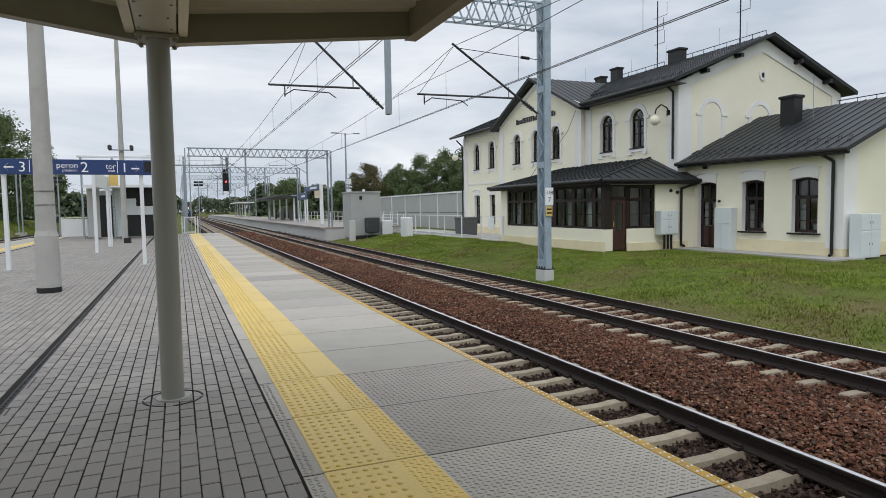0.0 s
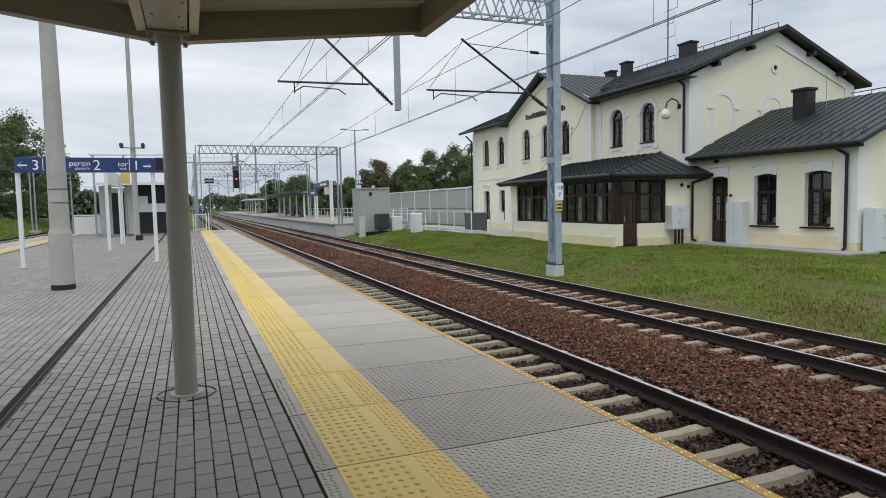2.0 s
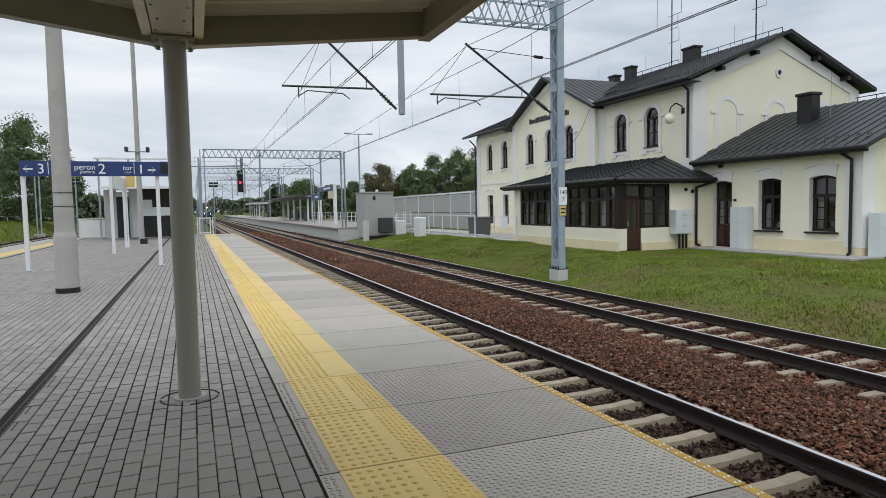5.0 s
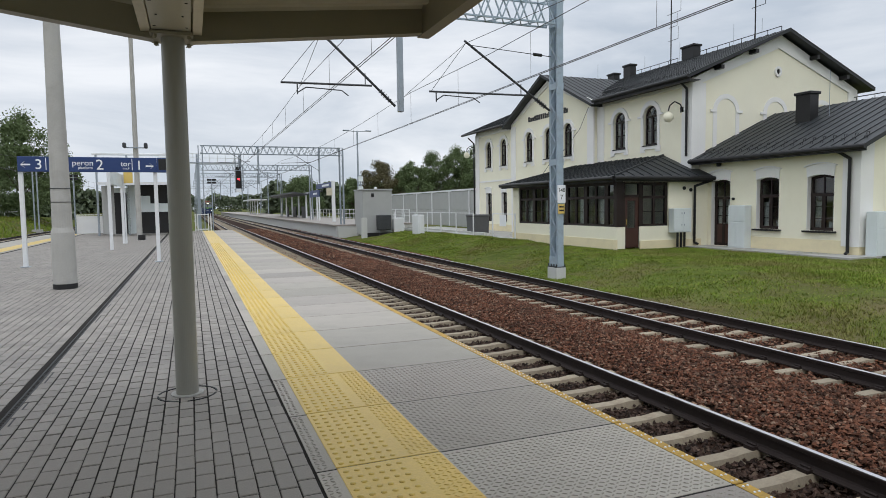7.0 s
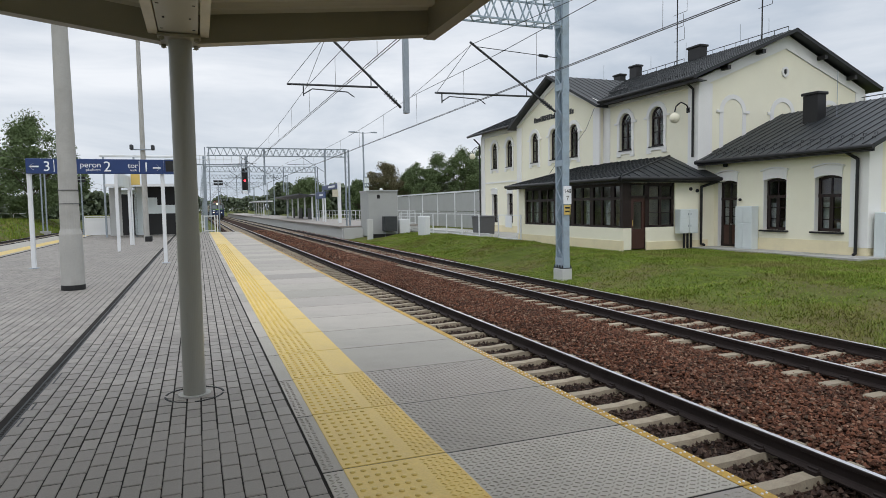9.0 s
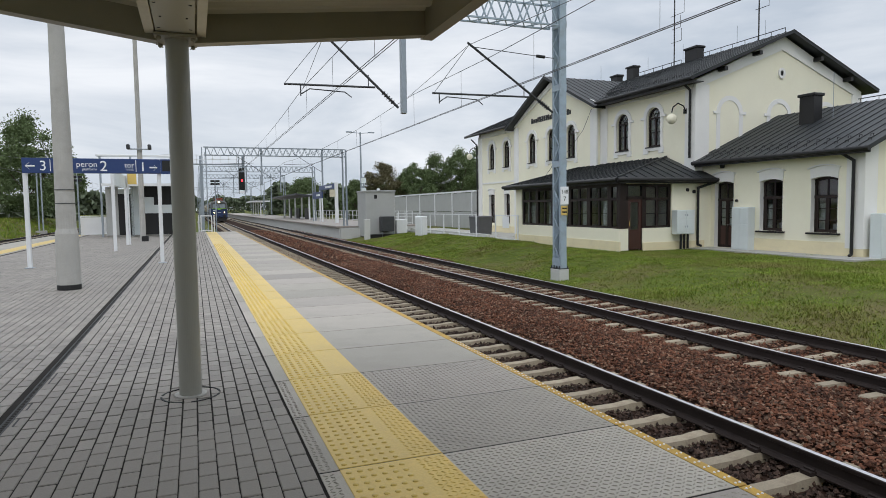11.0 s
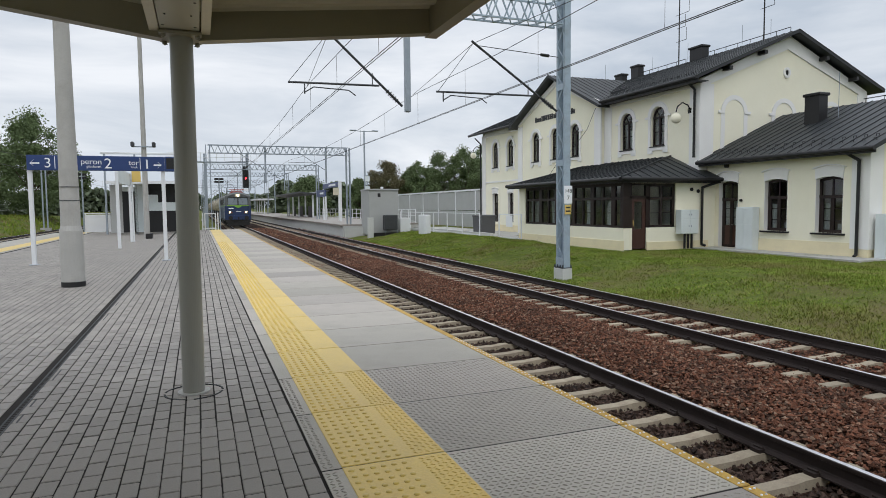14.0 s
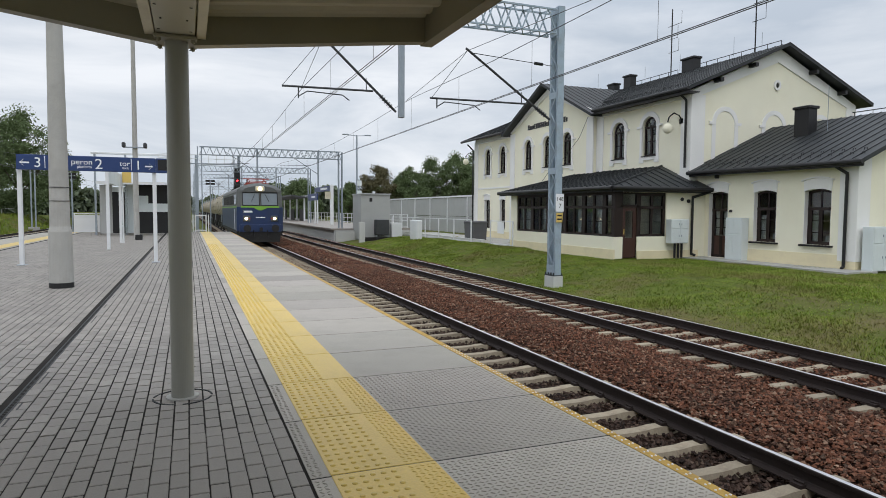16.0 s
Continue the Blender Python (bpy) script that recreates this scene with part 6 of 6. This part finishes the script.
tree(-19.8, 96, 0.4, 12.9, 5.4, 11, LEAF, "tall leafy ash tree beyond the side track", 0.26, 26000, 0.08)
tree(-26.8, 104, 0.4, 10.2, 4.4, 12, LEAF, size=0.3, count=11000)
tree(-17.6, 104, 0.3, 8.6, 3.4, 13, LEAF, size=0.3, count=8000)
for k, (x, y, h, s, warm) in enumerate(((27, 112, 7.0, 3.0, 0), (31.5, 110, 9.8, 4.2, 1), (36.5, 112, 8.6, 3.4, 0), (37.2, 108, 10.2, 3.4, 0), (41.5, 110, 11.6, 4.0, 0), (45.5, 108, 12.4, 4.2, 0), (50, 110, 13.2, 4.6, 0), (55, 112, 12.0, 4.6, 0),
                                        (29, 120, 6.0, 3.4, 0), (34, 122, 7.0, 4.0, 0), (48, 104, 10.5, 3.6, 0), (21, 135, 8.0, 4.4, 0), (25, 150, 9.0, 4.5, 0), (61, 60, 14.5, 4.2, 0), (66, 63, 12.5, 4.2, 0))):
    tree(x, y, -0.9, h, s, 40 + k, LEAF_WARM if warm else LEAF, "russet-green leafy tree behind the noise barrier" if warm else "dark green leafy tree behind the noise barrier", 0.27, 15000, 0.05)


# Leaf green paled and greyed: distance haze mixed into the base colour.
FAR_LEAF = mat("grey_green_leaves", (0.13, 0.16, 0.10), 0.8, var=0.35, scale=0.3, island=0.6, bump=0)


def far_wood(name, x0, x1, y0, y1, h, count, seed, label):
    """A distant belt of trees as one uneven mass of leaf clumps."""
    r = np.random.default_rng(seed)
    verts, faces = [], []
    for k in range(count):
        f = r.uniform(0, 1)
        x, y = x0 + (x1 - x0) * f, y0 + (y1 - y0) * f + r.uniform(-4, 4)
        top = h * (0.6 + 0.55 * (noise.noise(Vector((f * 9 + seed, 0, 0))) + 0.5)) * math.sqrt(r.uniform(0, 1))
        s = r.uniform(0.5, 1.2)
        u, v = r.normal(0, 1, 3), r.normal(0, 1, 3)
        u, v = u / np.linalg.norm(u) * s, v / np.linalg.norm(v) * s * 0.8
        p = np.array([x, y, -0.9 + top])
        b = len(verts)
        verts += [tuple(p - u), tuple(p + v), tuple(p + u), tuple(p - v)]
        faces.append((b, b + 1, b + 2, b + 3))
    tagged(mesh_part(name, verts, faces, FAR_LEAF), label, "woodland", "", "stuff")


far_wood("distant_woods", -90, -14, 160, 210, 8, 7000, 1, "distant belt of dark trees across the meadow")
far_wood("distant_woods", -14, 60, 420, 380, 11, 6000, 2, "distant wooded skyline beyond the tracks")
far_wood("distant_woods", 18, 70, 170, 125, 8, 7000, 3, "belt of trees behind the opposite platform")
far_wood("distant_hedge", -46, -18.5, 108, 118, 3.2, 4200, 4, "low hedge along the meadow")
for x, y, w, d, h in ((-36, 128, 11, 7, 4.2), (-27, 210, 14, 7, 4.0)):
    hse = thing("far_building", (x, y, -0.9), "low pale building far off among trees", "building", "far buildings")
    part("wall", box(x - w / 2, y - d / 2, -0.9, x + w / 2, y + d / 2, h - 0.9), CAB, hse)
    part("roof", prism([(x - w / 2 - 0.4, h - 0.9), (x + w / 2 + 0.4, h - 0.9), (x, h + 0.5)], "y", y - d / 2 - 0.3, y + d / 2 + 0.3), ROOF, hse)
    for k in range(3):
        part("window", box(x - w / 3 + k * w / 3 - 0.5, y - d / 2 - 0.03, 0.2, x - w / 3 + k * w / 3 + 0.5, y - d / 2 + 0.02, 1.4), GUTTER, hse)
railing("meadow_fence", [(-40, 104), (-21.5, 104)], 1.8, "pale mesh fence at the meadow's end", 3, None, 2.4, 0.5)


# ---- the train ----
LOCO_BLUE = mat("loco_blue_paint", (0.014, 0.034, 0.105), 0.38, var=0.18, scale=1.5, bump=0.03, dirt=(0.028, 0.036, 0.06), dirt_amount=0.6, dirt_scale=1.2)
LOCO_GREY = mat("loco_grey_paint", (0.095, 0.10, 0.095), 0.5, var=0.15, scale=1.5, bump=0.03, dirt=(0.09, 0.085, 0.075), dirt_amount=0.6)
LOCO_GREEN = mat("loco_green_stripe", (0.20, 0.42, 0.05), 0.45, var=0.1, scale=2, bump=0.0)
LOCO_DARK = mat("oily_underframe", (0.022, 0.021, 0.02), 0.75, var=0.4, scale=4, bump=0.2)
PANTO = mat("red_pantograph", (0.33, 0.05, 0.03), 0.5, var=0.2, scale=5)
TANK = mat("dusty_cream_tank", (0.40, 0.345, 0.25), 0.6, var=0.2, scale=0.7, bump=0.05, dirt=(0.13, 0.10, 0.07), dirt_amount=0.75, dirt_scale=0.6)
# Glass colour lightened and blued to hold the reflected sky.
SKY_GLASS = mat("tinted_windscreen", (0.17, 0.20, 0.22), 0.08, 0.0, var=0.1, bump=0.0)
HEADLIGHT = glow("headlight", (1.0, 0.80, 0.45), 6.0)


def loft(rings, bm=None):
    """Joins rings of equally many points into a closed shell."""
    bm = bm or bmesh.new()
    loops = [[bm.verts.new(p) for p in ring_] for ring_ in rings]
    for a, b in zip(loops, loops[1:]):
        for i in range(len(a)):
            j = (i + 1) % len(a)
            bm.faces.new((a[i], a[j], b[j], b[i]))
    bm.faces.new(loops[0][::-1])
    bm.faces.new(loops[-1])
    bmesh.ops.recalc_face_normals(bm, faces=bm.faces)
    return bm


def axle_set(parent, y, r=0.6, name="wheelset"):
    bm = rod((-0.8, y, r), (0.8, y, r), 0.08, None, 8)
    for s in (-0.75, 0.75):
        rod((s - 0.065, y, r), (s + 0.065, y, r), r, bm, 20)
    part(name, bm, LOCO_DARK, parent)


def build_loco():
    L = 19.2
    e = thing("locomotive", (0, 0, 0), "dark blue and grey electric locomotive with green stripe, headlights lit", "locomotive")
    low = lambda y, w, z0, z1: [(-w, y, z0), (w, y, z0), (w, y, z1), (-w, y, z1)]
    part("lower_body", loft([low(0.0, 1.18, 0.95, 2.42), low(0.28, 1.46, 0.85, 2.44), low(L - 0.28, 1.46, 0.85, 2.44), low(L, 1.18, 0.95, 2.42)]), LOCO_BLUE, e, "dark blue lower body")
    bm = bmesh.new()
    def ring_at(y0, y1, w):
        z0, z1 = 2.44, 3.42
        return [(-w, y0, z0), (w, y0, z0), (w - 0.05, y1, z1), (-w + 0.05, y1, z1)]
    loft([ring_at(0.02, 0.30, 1.17), ring_at(0.29, 0.52, 1.45), ring_at(L - 0.29, L - 0.52, 1.45), ring_at(L - 0.02, L - 0.3, 1.17)], bm)
    part("upper_body", bm, LOCO_GREY, e, "grey cab and upper sides")
    arcs = lambda y, w, h: [(w * math.cos(math.pi * i / 10), y, 3.42 + h * math.sin(math.pi * i / 10)) for i in range(11)]
    part("roof", loft([arcs(0.22, 1.10, 0.40), arcs(0.55, 1.44, 0.58), arcs(L - 0.55, 1.44, 0.58), arcs(L - 0.22, 1.10, 0.40)]), LOCO_GREY, e, "curved grey roof")
    # stripe, chevron in the middle
    part("stripe", prism([(-1.2, 2.40), (-0.45, 2.40), (-0.1, 2.22), (0.1, 2.22), (0.45, 2.40), (1.2, 2.40), (1.2, 2.50), (-1.2, 2.50)], "y", -0.02, 0.02), LOCO_GREEN, e, "green chevron stripe")
    for s in (-1, 1):
        part("side_stripe", box(s * 1.455, 0.3, 2.40, s * 1.475, L - 0.3, 2.48), LOCO_GREEN, e)
        # windscreen half, leaning back with the cab
        x0, x1 = (0.05, 1.10) if s > 0 else (-1.10, -0.05)
        za, zb = 2.55, 3.36
        lean = lambda z: 0.02 + 0.28 * (z - 2.44) / 0.98
        bm = bmesh.new()
        f = [(x0, lean(za) - 0.012, za), (x1, lean(za) - 0.012, za), (x1, lean(zb) - 0.012, zb), (x0, lean(zb) - 0.012, zb)]
        back = [(x, y + 0.01, z) for x, y, z in f]
        loft([f, back], bm)
        part("windscreen", bm, SKY_GLASS, e, "windscreen pane with sky reflection in its colour")
        bm = bmesh.new()
        for a, b in zip(f, f[1:] + f[:1]):
            bar((a[0], a[1] - 0.006, a[2]), (b[0], b[1] - 0.006, b[2]), 0.05, 0.03, bm)
        part("windscreen_seal", bm, BLACK, e)
        part("wiper", bar((s * 0.3, lean(3.3) - 0.05, 3.32), (s * 0.55, lean(2.8) - 0.05, 2.8), 0.02, 0.02), BLACK, e)
        lamp = part("headlight_housing", box(s * 0.87 - 0.22, -0.05, 1.50, s * 0.87 + 0.22, 0.02, 1.88, None, 0.03), LOCO_GREY, e)
        part("headlight", rod((s * 0.90, -0.075, 1.69), (s * 0.90, -0.04, 1.69), 0.095, None, 16), HEADLIGHT, lamp, "lit warm headlight")
        part("marker_light", rod((s * 0.70, -0.065, 1.69), (s * 0.70, -0.04, 1.69), 0.06, None, 12), PANTO, lamp)
        bm = rod((s * 0.875, -0.55, 1.06), (s * 0.875, 0.1, 1.06), 0.09, None, 12)
        rod((s * 0.875, -0.62, 1.06), (s * 0.875, -0.55, 1.06), 0.24, bm, 18)
        part("buffer", bm, LOCO_DARK, e)
        # side windows and louvres
        for y0, y1 in ((0.75, 1.35), (1.9, 2.6), (L - 2.6, L - 1.9), (L - 1.35, L - 0.75)):
            part("side_window", box(s * 1.425, y0, 2.60, s * 1.475, y1, 3.25, None, 0.01), SKY_GLASS, e)
        for k in range(7):
            y0 = 3.3 + k * 1.85
            part("louvre", box(s * 1.42, y0, 2.62, s * 1.47, y0 + 1.4, 3.25, None, 0.01), LOCO_DARK, e)
        part("handrail", rod((s * 1.50, 1.6, 1.0), (s * 1.50, 1.6, 2.3), 0.02, None, 6), WHITEPAINT, e)
        part("sill", box(s * 1.40, 0.3, 0.72, s * 1.47, L - 0.3, 0.90), LOCO_DARK, e)
        part("sand_box", box(s * 1.0, 8.0, 0.35, s * 1.4, 11.2, 0.85), LOCO_DARK, e)
    top = part("top_lamp_housing", box(-0.30, 0.12, 3.44, 0.30, 0.6, 3.80, None, 0.06), CREAMSTEEL, e)
    part("top_lamp", rod((0, 0.07, 3.63), (0, 0.125, 3.63), 0.13, None, 16), HEADLIGHT, top, "lit warm top lamp")
    bm = rod((0, -0.35, 1.0), (0, 0.1, 1.0), 0.06, None, 8)
    box(-0.09, -0.42, 0.86, 0.09, -0.3, 1.12, bm)
    part("coupling", bm, LOCO_DARK, e)
    for x in (-0.45, 0.42):
        part("hose", rod((x, -0.12, 0.95), (x + 0.03, -0.18, 0.5), 0.03, None, 6), BLACK, e)
    part("buffer_beam", box(-1.3, -0.06, 0.82, 1.3, 0.1, 1.30, None, 0.02), LOCO_BLUE, e)
    part("snow_plough", prism([(-1.2, 0.16), (1.2, 0.16), (1.3, 0.62), (-1.3, 0.62)], "y", -0.05, 0.05), LOCO_DARK, e)
    part("step", box(-1.35, -0.02, 0.62, 1.35, 0.25, 0.85), LOCO_DARK, e)
    # number strips, unreadable
    part("number_strip", box(-1.05, -0.012, 2.08, -0.50, 0.004, 2.20), SIGNWHITE, e, "white number bar")
    part("number_strip", box(-0.28, -0.012, 1.74, 0.30, 0.004, 1.80), SIGNWHITE, e, "small white bar")
    for yc in (4.0, L - 4.0):
        b = part("bogie", box(-1.15, yc - 2.4, 0.42, 1.15, yc + 2.4, 0.85, None, 0.04), LOCO_DARK, e)
        for k in (-1.75, 0, 1.75):
            axle_set(b, yc + k)
    for yc, h in ((2.6, 0.32), (L - 2.6, 0.95)):
        bm = bmesh.new()
        for s in (-0.6, 0.6):
            for d in (-1, 1):
                bar((s, yc + d * 0.2, 4.02), (s * 0.85, yc + d * 1.0, 4.02 + h * 0.5), 0.05, 0.05, bm)
                bar((s * 0.85, yc + d * 1.0, 4.02 + h * 0.5), (s * 0.9, yc + d * 0.15, 4.02 + h), 0.04, 0.04, bm)
        for d in (-1, 1):
            bar((-0.55, yc + d, 4.02 + h * 0.5), (0.55, yc + d, 4.02 + h * 0.5), 0.05, 0.05, bm)
            bar((-0.85, yc + d * 0.15, 4.05 + h), (0.85, yc + d * 0.15, 4.05 + h), 0.05, 0.05, bm)
        box(-0.75, yc - 0.9, 3.92, 0.75, yc + 0.9, 4.05, bm)
        part("pantograph", bm, PANTO if h < 0.5 else DARKSTEEL, e, "red pantograph folded on the roof" if h < 0.5 else "dark raised pantograph")
    return e


def build_wagon():
    L = 13.4
    e = thing("tank_wagon", (0, 0, 0), "dusty cream tank wagon on two bogies", "tank wagon", "tank wagons behind the locomotive")
    circ = lambda y, r, zc=2.62: [(r * math.cos(2 * math.pi * i / 24), y, zc + r * math.sin(2 * math.pi * i / 24)) for i in range(24)]
    part("tank", loft([circ(0.75, 0.75), circ(0.85, 1.1), circ(1.05, 1.36), circ(1.35, 1.46), circ(L - 1.35, 1.46), circ(L - 1.05, 1.36), circ(L - 0.85, 1.1), circ(L - 0.75, 0.75)]), TANK, e, "cream cylindrical tank streaked with dirt", smooth=False)
    for y in (3.0, L / 2, L - 3.0):
        bm = bmesh.new()
        loft([circ(y, 1.475), circ(y + 0.08, 1.475)], bm)
        part("band", bm, LOCO_DARK, e)
    part("manhole", rod((0, L / 2, 4.05), (0, L / 2, 4.22), 0.3, None, 16), TANK, e)
    part("catwalk", box(-0.35, 1.5, 4.09, 0.35, L - 1.5, 4.13), GALV, e)
    for s in (-1, 1):
        part("frame", box(s * 0.95, 0.4, 0.95, s * 1.15, L - 0.4, 1.2), LOCO_DARK, e)
        for k in range(6):
            part("saddle", box(s * 0.5, 1.6 + k * 2, 1.1, s * 1.2, 1.8 + k * 2, 1.7), LOCO_DARK, e)
        for y in (0.0, L):
            part("buffer", rod((s * 0.875, y - 0.3 if y else y - 0.25, 1.06), (s * 0.875, y + 0.4 if not y else y + 0.2, 1.06), 0.14, None, 12), LOCO_DARK, e)
        part("ladder", box(s * 1.2, 6.2, 1.0, s * 1.25, 6.6, 4.0), GALV, e)
    part("headstock", box(-1.3, 0.35, 0.9, 1.3, 0.5, 1.3), LOCO_DARK, e)
    part("end_rail", bar((-1.2, 0.42, 2.2), (1.2, 0.42, 2.2), 0.04, 0.04), WHITEPAINT, e)
    for yc in (2.6, L - 2.6):
        b = part("bogie", box(-1.05, yc - 1.3, 0.35, 1.05, yc + 1.3, 0.8, None, 0.04), LOCO_DARK, e)
        for k in (-0.9, 0.9):
            axle_set(b, yc + k, 0.46)
    return e


FRONT = [(0, 287), (2, 258.5), (4, 229.5), (6.5, 193), (9, 155.8), (11.5, 117.8), (12.5, 102.2), (13.5, 86.0), (14, 77.7), (14.5, 69.2), (15, 60.6), (15.5, 51.9), (16, 43.1)]
loco = build_loco()
wagons = [build_wagon()]
for k in range(7):
    wagons.append(copy_thing(wagons[0], pose(0, 0, 0)))


def motions():
    walk(loco, [(t, pose(TRACKS[0], y, ZR)) for t, y in FRONT])
    for k, w in enumerate(wagons):
        walk(w, [(t, pose(TRACKS[0], y + 19.9 + k * 14.2, ZR)) for t, y in FRONT])


motions()
